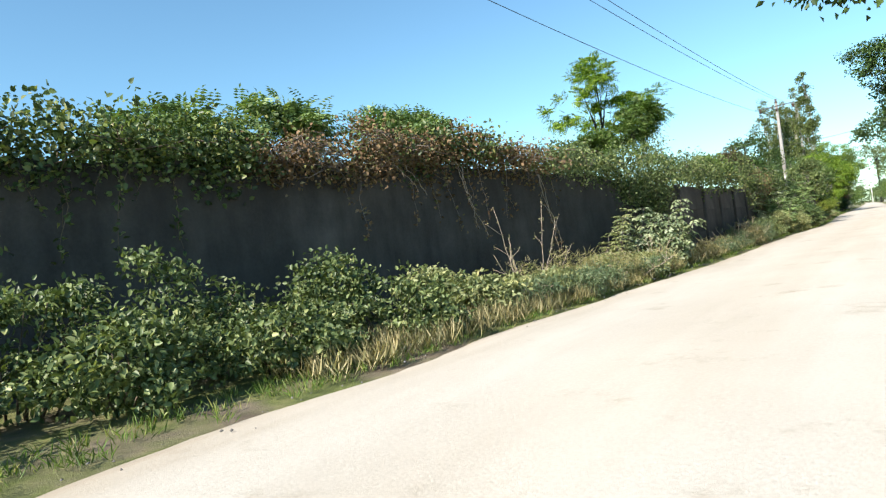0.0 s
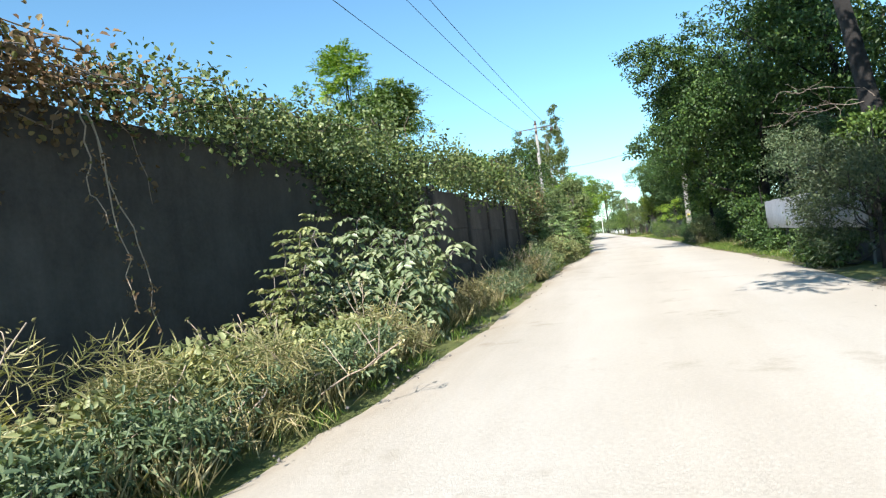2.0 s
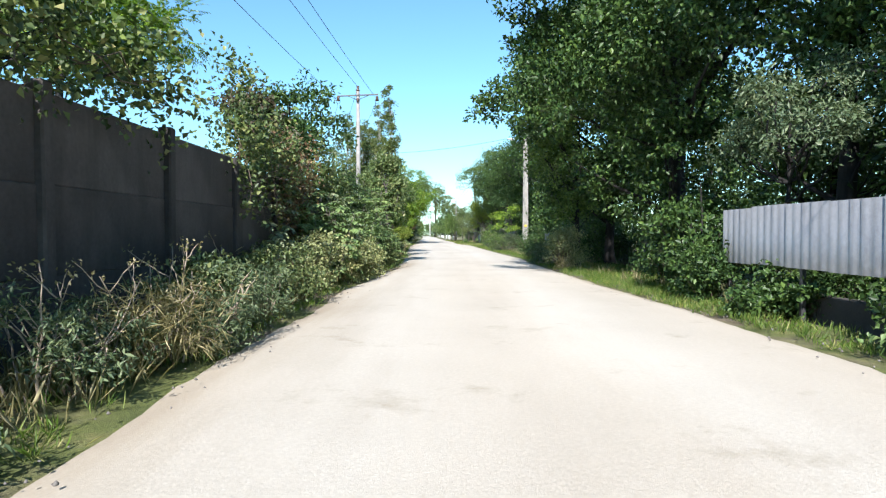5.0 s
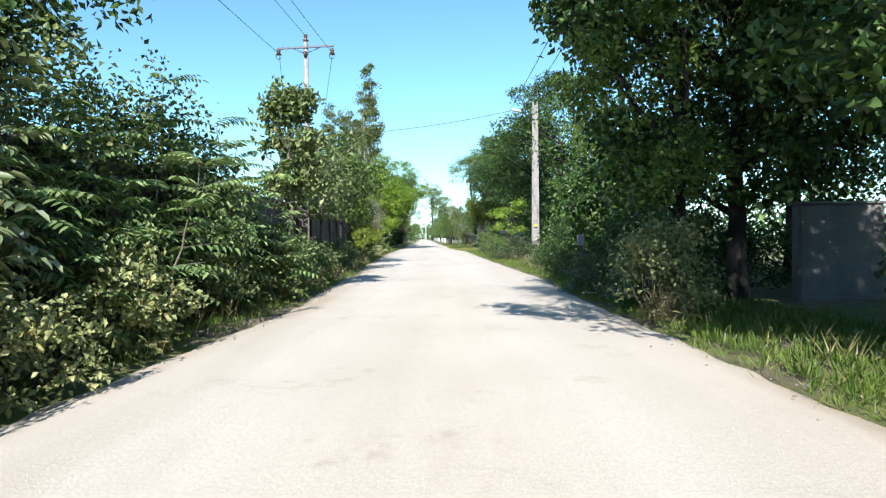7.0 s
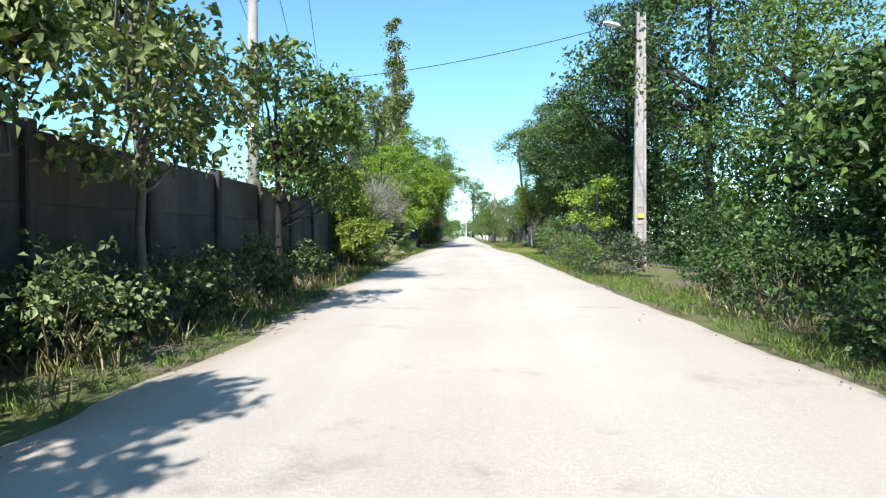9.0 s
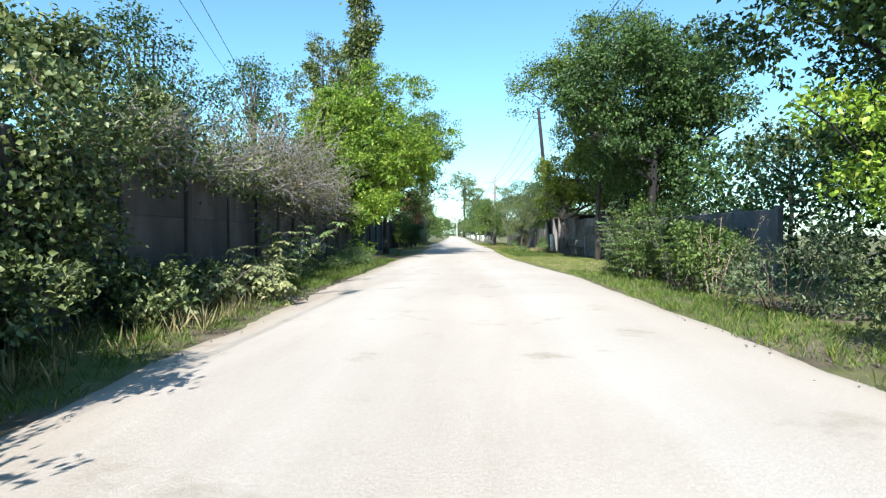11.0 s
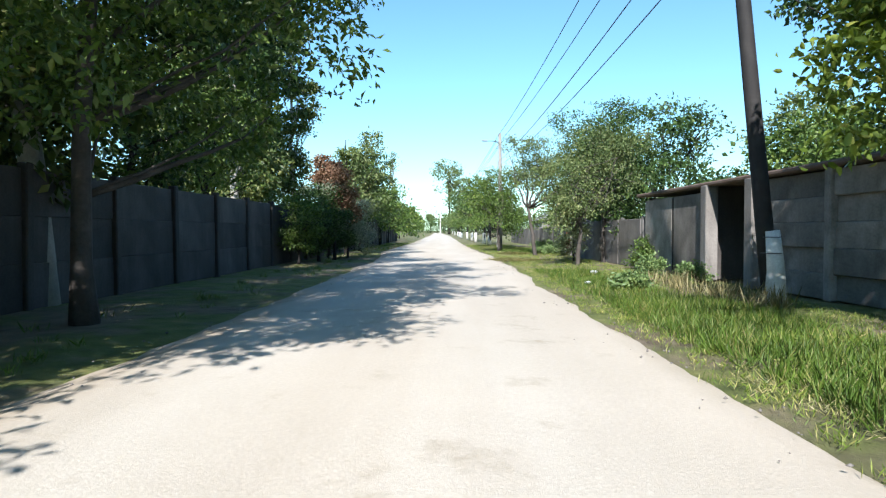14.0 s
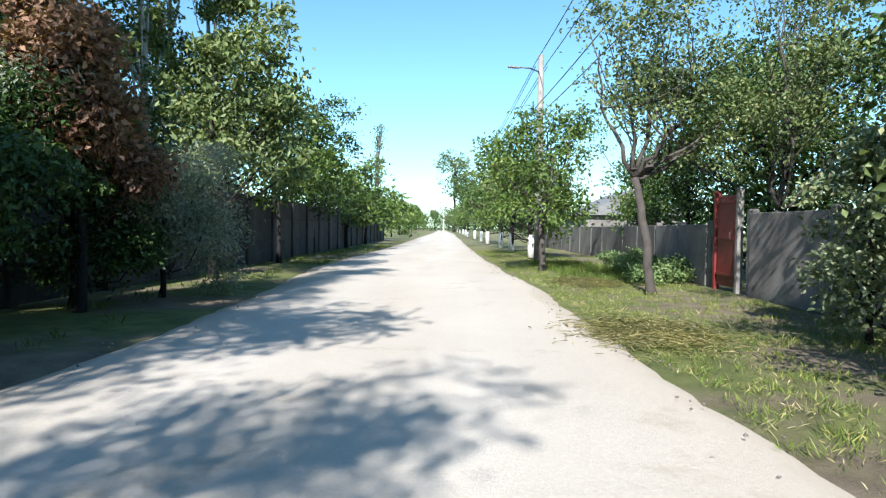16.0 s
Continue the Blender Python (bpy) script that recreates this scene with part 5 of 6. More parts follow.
tree(10.7, 51.2, 4.2, [(-0.5, 0.4, 2.6, 0.6, 0.8, 0.55), (-0.4, -1.2, 2.5, 0.6, 0.8, 0.5), (0.1, -0.4, 3.3, 0.8, 1.1, 0.6)], L_SAGE, "oleaster with drooping grey-green sprays by the fence", 0.075, 260, 36, 0.2, 0.06, seed=5213, aspect=0.32)
bush(9.55, 46.5, 0.42, 0.5, 0.5, L_AIL, "bright green weed on the bare earth verge", 0.075, 120, 26, 0.1, 5214, "weed", "weed", "", 10)
tree(9.8, 52.6, 2.4, [(0, 0, 1.1, 0.9, 1.3, 1.0)], L_DARK, "dark shrub below the trees", 0.09, 220, 34, 0.2, 0.05, seed=507, name="shrub", category="shrub")
tree(12.4, 61.5, 11.0, [(-1.6, 0.5, 6.4, 3.0, 2.8, 2.2), (0, 0, 7.8, 3.2, 3.2, 2.8), (0.4, -0.5, 4.0, 2.2, 2.6, 1.6)], L_DARK, DENSE, 0.13, 600, 34, 0.34, 0.22, seed=508, aspect=0.6)
tree(10.9, 63.6, 9.6, [(-0.6, 0, 5.6, 2.7, 2.4, 2.8), (-0.2, 0.4, 3.2, 2.1, 2.0, 1.4), (-1.6, -1.0, 7.0, 1.8, 1.8, 1.6), (-2.8, -1.6, 5.2, 1.1, 1.5, 0.8)], L_DARK, DENSE, 0.12, 1050, 50, 0.27, 0.18, seed=5085, aspect=0.6)
tree(15.2, 65.4, 7.4, [(0, 0, 2.8, 2.0, 2.4, 1.8), (0.8, -1.8, 4.4, 2.0, 2.2, 1.6), (-1.6, 2.0, 3.4, 1.6, 1.8, 1.4)], L_DARK, "dark dense tree behind the wall stub", 0.12, 520, 36, 0.32, 0.12, seed=5216)
tree(14.4, 68.6, 11.5, [(-0.4, 0, 6.6, 3.0, 3.0, 3.4), (-1.2, 1, 3.4, 2.4, 2.6, 1.6)], L_DARK, DENSE, 0.15, 620, 34, 0.36, 0.2, seed=509)
tree(12.6, 75.6, 4.6, [(0, 0, 2.6, 2.0, 2.4, 1.3), (-0.6, -1, 1.8, 1.8, 2.0, 1.2)], L_DARK, "dark leafy tree behind the lamp pole", 0.14, 420, 34, 0.32, 0.14, seed=510)
tree(13.2, 83.0, 8.8, [(0, 0, 5.4, 2.3, 2.4, 2.4), (-0.2, 0.2, 3.0, 2.0, 2.2, 1.4)], L_GREEN, "round walnut tree behind the verge", 0.1, 520, 40, 0.3, 0.18, seed=5105)
tree(11.6, 95.2, 13.0, [(0.8, 0.5, 10.2, 2.2, 2.3, 1.8), (-0.3, 0, 6.8, 2.6, 2.4, 3.0), (-0.5, 0, 3.4, 2.3, 2.2, 2.0), (-1.9, 0.4, 4.8, 1.2, 1.4, 1.5)], L_DARK, DENSE, 0.105, 1350, 44, 0.25, 0.2, seed=5115)
tree(13.8, 98.6, 9.8, [(0, 0, 5.6, 2.6, 3.0, 3.2), (-0.8, -0.6, 3.2, 2.0, 2.2, 1.6)], L_DARK, DENSE, 0.11, 620, 38, 0.36, 0.2, seed=512)
tree(10.2, 93.6, 3.6, [(-0.7, 0.2, 2.6, 1.2, 1.2, 0.35), (-0.5, 0.0, 1.7, 1.3, 1.2, 0.3), (0.4, 0.3, 3.0, 0.9, 1.0, 0.3)], L_BRIGHT, "young elm with bright hanging sprays", 0.085, 120, 34, 0.17, 0.05, seed=513, name="shrub", category="shrub")
tree(11.4, 110.6, 9.8, [(-0.9, 0, 6.4, 2.3, 2.6, 2.6), (-0.4, 1.6, 3.6, 2.2, 2.4, 1.5), (0.9, 0.4, 6.6, 1.7, 1.8, 2.2)], L_DARK, DENSE, 0.115, 1150, 46, 0.28, 0.18, seed=514)
tree(17.5, 113.0, 6.4, [(0, 0, 4.0, 2.6, 2.6, 1.9), (2.4, -2, 3.6, 2.0, 2.0, 1.6)], L_POPLAR, "broad garden tree beyond the slab fence", 0.13, 300, 30, 0.32, 0.12, seed=5145)
tree(10.0, 114.8, 12.5, [(0.2, 0, 7.6, 3.0, 3.0, 2.6), (0.8, 1.0, 4.4, 2.2, 2.4, 1.4), (-2.4, -0.6, 7.6, 1.4, 1.6, 1.5), (1.0, -0.5, 9.6, 2.4, 2.4, 1.8), (-0.8, 0, 5.4, 1.3, 1.5, 0.8)], L_GREEN, "tall walnut tree beside the road", 0.09, 1250, 46, 0.28, 0.13, M_FRUITBARK, seed=515)
tree(9.45, 120.6, 6.4, [(-0.9, 0.2, 2.7, 0.75, 0.8, 0.55), (-0.2, 0.3, 3.4, 1.1, 1.1, 0.8), (0.9, 0.8, 3.4, 1.1, 1.1, 0.9), (-0.5, 0.4, 4.6, 1.0, 1.0, 0.9), (0.8, 0.6, 5.2, 1.2, 1.2, 1.0), (1.6, 0.2, 2.9, 0.7, 0.8, 0.5)], L_WALNUT, "old walnut tree with a thick trunk before the slab wall", 0.1, 620, 40, 0.24, 0.15, M_FRUITBARK, lean=(-0.9, 0.4), seed=516, aspect=0.5, split=1.9, oval=True)
tree(12.2, 125.2, 7.6, [(0, 0, 3.6, 1.8, 2.0, 1.4), (-0.6, 0.2, 5.4, 1.7, 1.9, 1.6), (1.6, 0.8, 4.6, 1.8, 2.0, 1.8)], L_DARK, "dense dark tree behind the slab fence", 0.11, 560, 36, 0.3, 0.14, seed=5215)
for i, (x, y, rx, ry, h, m) in enumerate(((9.0, 84.0, 0.9, 1.4, 1.1, L_DARKSAGE), (8.9, 86.6, 0.8, 1.3, 1.0, L_GREEN), (8.9, 89.2, 0.8, 1.3, 0.9, L_DARKSAGE), (9.5, 92.0, 0.9, 1.4, 1.1, L_BRAMBLE), (9.2, 95.2, 0.9, 1.3, 1.2, L_SAGE), (9.0, 98.4, 0.8, 1.1, 1.3, L_GREEN), (9.8, 101.4, 1.0, 1.2, 1.7, L_DARK), (9.5, 104.0, 1.0, 1.4, 2.2, L_GREEN), (9.3, 105.6, 0.6, 0.9, 0.8, L_SAGE),
                                         (9.2, 63.0, 0.6, 0.9, 1.2, L_SAGE), (8.9, 61.6, 0.55, 0.8, 1.25, L_DUSTY), (8.8, 65.6, 0.5, 0.9, 0.8, L_SAGE), (9.8, 66.4, 1.0, 1.6, 0.8, L_BRAMBLE), (9.6, 72.0, 0.9, 1.5, 1.0, L_DARK), (9.6, 75.4, 0.9, 1.6, 1.1, L_DARK), (9.6, 79.0, 0.9, 1.6, 1.0, L_DARK), (12.2, 66.4, 1.0, 1.2, 1.3, L_DARK), (12.4, 68.6, 1.0, 1.2, 1.7, L_DARK), (12.5, 71.0, 1.0, 1.3, 2.0, L_DARK), (13.6, 66.0, 1.0, 1.2, 1.4, L_DARK),
                                         (9.4, 133.0, 0.4, 0.5, 1.0, L_GREEN))):
    bush(x, y, rx, ry, h, m, "tall roadside weeds and shoots at the verge", 0.062, int(130 * max(1.0, h)), 28, 0.14, 540 + i, "weed_clump", "weed", "weed clumps on the right verge", 20, aspect=0.35 if m is L_SAGE else 0.6)

for i, (x, y, h, n) in enumerate(((8.75, 101.6, 1.5, 9), (8.9, 102.7, 1.8, 10), (9.15, 103.8, 1.9, 10), (9.3, 105.0, 1.7, 9), (9.6, 102.2, 2.1, 9), (9.9, 104.2, 2.1, 9), (9.2, 106.2, 1.2, 8), (9.1, 100.2, 1.6, 9))):
    sapling(x, y, h, n, 860 + i, (L_AIL, L_GREEN, L_SAGE)[i % 3], "tall leafy goldenrod-like weeds on the verge", 0.085, 22, 0.15, 2, 0.4, 0.75, "tall_weed", 0.3)
for i, (x, y, rx, ry, h) in enumerate(((8.85, 102.0, 0.5, 0.9, 0.8), (9.1, 103.6, 0.5, 0.9, 0.9), (9.3, 105.2, 0.5, 0.8, 0.8))):
    bush(x, y, rx, ry, h, L_GREEN, "low leafy weeds below the tall stems", 0.06, 120, 26, 0.12, 875 + i, "weed_clump", "weed", "weed clumps on the right verge", 12, aspect=0.45)

FRUIT = "fruit tree with grey-green leaves on the grass verge"
tree(7.9, 135.6, 5.2, [(0, 0, 3.2, 1.6, 1.7, 1.5), (-0.4, -0.6, 1.8, 1.0, 1.0, 0.9), (0.8, 0.6, 3.8, 1.3, 1.4, 1.2), (-0.7, -0.5, 1.3, 0.6, 0.6, 0.6)], L_GREYGREEN, FRUIT, 0.07, 760, 32, 0.22, 0.07, M_FRUITBARK, seed=560, split=1.5, group="fruit trees on the verge")
tree(9.2, 137.6, 6.2, [(0, 0, 4.2, 1.5, 1.6, 1.6), (0.3, 0.4, 2.8, 1.3, 1.4, 0.9), (1.4, 0.8, 3.6, 1.4, 1.6, 1.4), (0.7, -0.6, 2.0, 0.8, 0.9, 0.8)], L_DARK, "tall fruit tree with dark upright shoots", 0.08, 620, 36, 0.24, 0.08, M_FRUITBARK, seed=561, split=1.5, group="fruit trees on the verge")
tree(7.35, 143.3, 6.6, [(0.2, 0.2, 4.5, 1.5, 1.6, 1.5), (1.0, 0.4, 3.3, 1.1, 1.3, 0.9), (-0.7, 0, 4.4, 1.0, 1.0, 0.9), (0.8, 0.8, 2.9, 1.1, 1.2, 0.6), (-0.4, -0.3, 3.2, 0.7, 0.8, 0.5)], L_GREYGREEN, "fruit tree with forked grey trunk on the grass", 0.072, 520, 36, 0.22, 0.085, M_FRUITBARK, lean=(-1.2, 0), seed=562, split=2.1, group="fruit trees on the verge", fork=0.5)
tree(9.2, 142.6, 6.2, [(0.1, 0.1, 4.2, 1.5, 1.6, 1.5), (-0.2, 0, 2.8, 1.1, 1.2, 0.7), (1.2, 0.6, 3.8, 1.2, 1.4, 1.2)], L_GREYGREEN, FRUIT, 0.066, 640, 36, 0.22, 0.06, M_FRUITBARK, seed=563, split=1.5, group="fruit trees on the verge")
tree(8.25, 138.3, 2.4, [(0, 0, 1.25, 0.6, 0.65, 0.75), (-0.15, -0.2, 0.7, 0.5, 0.45, 0.45), (0.1, 0, 1.95, 0.4, 0.4, 0.4)], L_ELDER, "low quince bush with pale leaves", 0.058, 300, 40, 0.15, 0.04, seed=564, oval=True, name="shrub", category="shrub")
tree(6.0, 149.4, 5.2, [(0, 0, 2.9, 1.5, 1.8, 1.4), (0.4, 0.5, 4.0, 1.0, 1.2, 1.0), (-0.3, -0.6, 1.9, 1.2, 1.3, 0.8)], L_GREEN, FRUIT, 0.1, 420, 34, 0.24, 0.09, M_FRUITBARK, seed=565, split=1.5, group="fruit trees on the verge")
for i, (x, y, h) in enumerate(((10.9, 145.6, 5.6), (10.7, 151.6, 5.2), (10.6, 156.4, 5.0), (11.2, 136.4, 3.9))):
    tree(x, y, h, irregular(h, 1.9, 640 + i), (L_GREEN, L_DARK)[i % 2], "leafy garden tree crowding over the wall", 0.11, 300, 36, 0.26, 0.1, seed=640 + i, group="garden trees behind the wall")
tree(11.5, 148.0, 6.4, [(0, 0, 4.2, 2.2, 2.6, 1.8)], L_DARK, "garden tree behind the wall", 0.13, 360, 32, 0.32, 0.12, seed=566)
tree(12.0, 140.0, 6.0, [(0, 0, 4.2, 1.8, 2.4, 1.6)], L_DARK, "garden tree behind the wall", 0.13, 300, 32, 0.32, 0.12, seed=567)
tree(15.0, 134.0, 5.0, [(0, 0, 3.3, 2.4, 2.6, 1.4)], L_GREEN, "broad garden tree beyond the shed roof", 0.14, 340, 32, 0.34, 0.12, seed=568)
tree(18.0, 140.0, 6.4, [(0, 0, 4.4, 3.0, 2.8, 1.8)], L_GREYGREEN, "broad garden tree beyond the shed roof", 0.14, 300, 30, 0.34, 0.12, seed=569)


def limewashed(x, y, h, r, seed, i):
    t = tree(x, y, h, irregular(h, r, seed), (L_GREEN, L_GREYGREEN, L_DARK)[i % 3], "roadside tree with a limewashed trunk", 0.14, 260, 30, 0.3, 0.1, seed=seed, group="limewashed trees along the right")
    tube_part("limewash", [(0, 0, 0.0), (0, 0, 0.9)], [0.15, 0.12], M_WHITE, t, 8, "white limewash on the trunk")


for i, (x, y, h, r) in enumerate(((6.4, 157, 5.0, 1.7), (6.0, 163, 4.6, 1.7), (5.8, 170, 4.8, 1.9), (5.2, 178, 5.0, 2.0), (4.9, 187, 5.2, 2.1), (4.4, 198, 6.6, 2.2), (3.6, 211, 5.6, 2.2), (3.2, 226, 6.0, 2.6), (2.6, 246, 6.4, 2.8), (1.6, 270, 7.0, 3.2), (0.4, 300, 7.5, 3.6), (-1.5, 340, 8, 4.2))):
    limewashed(x, y, h, r, 580 + i, i)
for i, (x, y, h) in enumerate(((-1.0, 318, 25), (2.0, 330, 20), (8, 345, 16), (-40, 420, 14), (30, 420, 13), (-22, 430, 12), (-14, 450, 10), (-8, 470, 8))):
    tree(x, y, h, [(0, 0, h * 0.72, h * 0.2, h * 0.2, h * 0.2), (h * 0.08, 0, h * 0.5, h * 0.13, h * 0.15, h * 0.14), (-h * 0.1, 0, h * 0.85, h * 0.1, h * 0.1, h * 0.1)], L_GREYGREEN, "tall far-off tree at the end of the road", 0.45, 240, 24, 0.9, 0.4, seed=600 + i, group="far trees")


def far_wood():
    """Woods beyond the gardens on both sides, down to the horizon."""
    rng = np.random.default_rng(77)
    P = []
    for side, x0 in ((-1, -18), (1, 29)):
        for k in range(260):
            y = rng.uniform(-20, 420)
            x = x0 + side * rng.uniform(0, 26) - 0.03 * y
            h = rng.uniform(3.5, 7.5)
            P.append(np.stack([x + rng.normal(0, 1.5, 50), y + rng.normal(0, 1.8, 50), np.abs(rng.normal(h * 0.55, h * 0.26, 50))], -1))
    for k in range(110):
        y, x, h = rng.uniform(385, 415), rng.uniform(-48, 28), rng.uniform(5.0, 9.5)
        P.append(np.stack([x + rng.normal(0, 1.8, 110), y + rng.normal(0, 1.8, 110), np.abs(rng.normal(h * 0.5, h * 0.3, 110))], -1))
    p = np.concatenate(P)
    v, f = leaves_at(p, unit(rng.normal(0, 1, p.shape)), 0.55, rng, 0.7)
    return tagged(np_mesh("far_wood", v, f, L_DARK), "belt of gardens and woods beyond the walls", "woods", kind="stuff")


far_wood()


def undergrowth(name, bands, count, leaf, material, label, seed):
    """Thickets that fill gaps: leaf clumps in bands (x0, x1, y0, y1, height)."""
    rng = np.random.default_rng(seed)
    area = np.array([(q[1] - q[0]) * (q[3] - q[2]) * q[4] for q in bands])
    P = []
    for q, a in zip(bands, area / area.sum()):
        k = max(3, int(count * a / 30))
        c = np.stack([rng.uniform(q[0], q[1], k), rng.uniform(q[2], q[3], k), q[4] * rng.random(k) ** 1.2], -1)
        P.append(np.repeat(c, 30, 0) + rng.normal(0, 0.33, (k * 30, 3)))
    p = np.concatenate(P)
    p[:, 2] = np.abs(p[:, 2])
    v, f = leaves_at(p, unit(rng.normal(0, 0.6, p.shape) + np.array([0, -0.5, 0.4])), leaf, rng, 0.65)
    return tagged(np_mesh(name, v, f, material), label, "undergrowth", kind="stuff")


# added backdrop: shade below the right-hand trees is put into its dark leaves
undergrowth("undergrowth", [(13.2, 16.5, 38, 60, 3.2), (14.4, 17.0, 60, 72, 4.2), (12.0, 15.0, 72, 100, 3.6), (11.5, 14.0, 100, 116.5, 3.9), (14.0, 17.0, 116, 134, 3.4), (10.6, 13.2, 134.5, 162, 2.6)], 58000, 0.17, L_DARK, "added thicket of dark leaves for the shade below the trees", 31)
undergrowth("thicket", [(-6.5, -3.0, 92, 116, 3.4), (-8.0, -4.0, 116, 132, 4.5), (-4.5, -1.5, 72, 90, 3.2), (-5.5, -2.5, 58, 72, 3.2)], 26000, 0.2, L_GREEN, "thicket of shrubs behind the wall", 32)
# dark leaves here also fill the shaded gap below the fence sheets
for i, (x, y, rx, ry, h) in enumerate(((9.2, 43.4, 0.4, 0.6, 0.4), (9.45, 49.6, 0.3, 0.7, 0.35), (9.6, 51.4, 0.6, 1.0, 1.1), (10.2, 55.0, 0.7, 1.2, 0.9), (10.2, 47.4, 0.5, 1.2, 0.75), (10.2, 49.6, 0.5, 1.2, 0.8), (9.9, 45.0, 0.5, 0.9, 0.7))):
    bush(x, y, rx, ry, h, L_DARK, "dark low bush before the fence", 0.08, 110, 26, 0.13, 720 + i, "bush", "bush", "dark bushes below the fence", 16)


# filler shrubs; their dark leaf colour carries the shade under the trees
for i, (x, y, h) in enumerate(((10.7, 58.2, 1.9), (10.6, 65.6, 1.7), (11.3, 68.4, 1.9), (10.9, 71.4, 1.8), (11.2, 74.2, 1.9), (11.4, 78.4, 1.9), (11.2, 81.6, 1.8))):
    bush(x, y, 1.1, 1.6, h, L_DARK, "added leafy shrub, its leaves dark for the tall trees' shade", 0.09, 150, 28, 0.18, 740 + i, "shrub", "shrub", "shaded shrubs on the right verge", 14)


def cut_grass(x, y, rx, ry, n, seed):
    rng = np.random.default_rng(seed)
    p = np.stack([rng.normal(0, rx * 0.5, n), rng.normal(0, ry * 0.5, n), np.abs(rng.normal(0.015, 0.016, n))], -1)
    d = np.stack([rng.normal(0, 1, n), rng.normal(0, 1, n), rng.normal(0, 0.12, n)], -1)
    v, f = blades(p, d, np.tile([0, 0, 1.0], (n, 1)) + rng.normal(0, 0.3, (n, 3)), rng.uniform(0.06, 0.22, n), np.full(n, 0.006))
    ob = np_mesh("cut_grass", v, f, L_STRAW)
    ob.location = (x, y, 0.0)
    tagged(ob, "flat heap of dry cut grass on the verge", "cut grass", kind="stuff")


cut_grass(6.0, 138.5, 0.75, 1.0, 3600, 1)
cut_grass(6.5, 145.2, 0.6, 1.2, 3000, 2)
for i, (x, y, rx, ry, h) in enumerate(((8.5, 146.4, 0.6, 0.8, 0.5), (8.3, 147.8, 0.6, 0.9, 0.5), (8.6, 149.4, 0.6, 0.9, 0.45), (8.5, 151.2, 0.6, 0.9, 0.4), (8.0, 145.4, 0.5, 0.6, 0.4), (9.2, 131.2, 0.28, 0.6, 0.42), (9.35, 128.6, 0.25, 0.6, 0.32), (7.3, 126.3, 0.3, 0.4, 0.26))):
    bush(x, y, rx, ry, h, L_AIL, "lush green weeds on the verge before the wall", 0.06, 110, 26, 0.11, 830 + i, "weed", "weed", "weeds before the garden walls", 10)

# ---- utility poles and cables ----
def crossarm_pole(x, y):
    t = empty_thing("utility_pole", x, y, 0, "weathered concrete utility pole with steel crossarm and insulators", "utility pole")
    tube_part("pole", [(0, 0, -0.3), (0.02, 0, 5), (0.01, 0, 11.6)], [0.2, 0.17, 0.12], M_POLE, t, 10)
    box_part("crossarm", M_STEEL, t, (3.0, 0.09, 0.09), (0, -0.12, 11.3), 0.01, (0, -2.5, 0))
    for sx in (-1, 1):
        tube_part("brace", [(0, -0.14, 10.95), (sx * 0.75, -0.14, 11.27)], [0.025, 0.025], M_STEEL, t, 6)
        s = tube_part("insulator", [(sx * 1.4, -0.12, 11.25), (sx * 1.42, -0.12, 11.13), (sx * 1.42, -0.12, 11.03), (sx * 1.42, -0.12, 10.9)], [0.05, 0.13, 0.07, 0.13], M_CERAMIC, t, 10)
        tube_part("jumper", [(sx * 1.42 + 0.14 * math.cos(a), -0.12, 10.87 + 0.2 * math.sin(a)) for a in np.linspace(0, 6.0, 12)], [0.02] * 12, M_WIRE, t, 5)
    tube_part("insulator", [(0, 0, 11.57), (0, 0, 11.7), (0, 0, 11.8), (0, 0, 12.0)], [0.09, 0.16, 0.08, 0.11], M_CERAMIC, t, 10)
    tube_part("bracket", [(0, -0.16, 11.05), (0, -0.2, 10.8)], [0.1, 0.07], M_CERAMIC, t, 8)
    for sx in (-0.22, 0.22):
        tube_part("peg", [(0, 0, 8.3), (sx, 0, 8.3), (sx, 0, 8.42)], [0.02, 0.02, 0.03], M_STEEL, t, 6)
    box_part("plate", M_WHITE, t, (0.22, 0.02, 0.3), (0, -0.2, 4.4), 0.004, label="small white plate")
    t.scale = (0.93, 0.93, 0.93)
    return t


crossarm_pole(-1.05, 84.6)


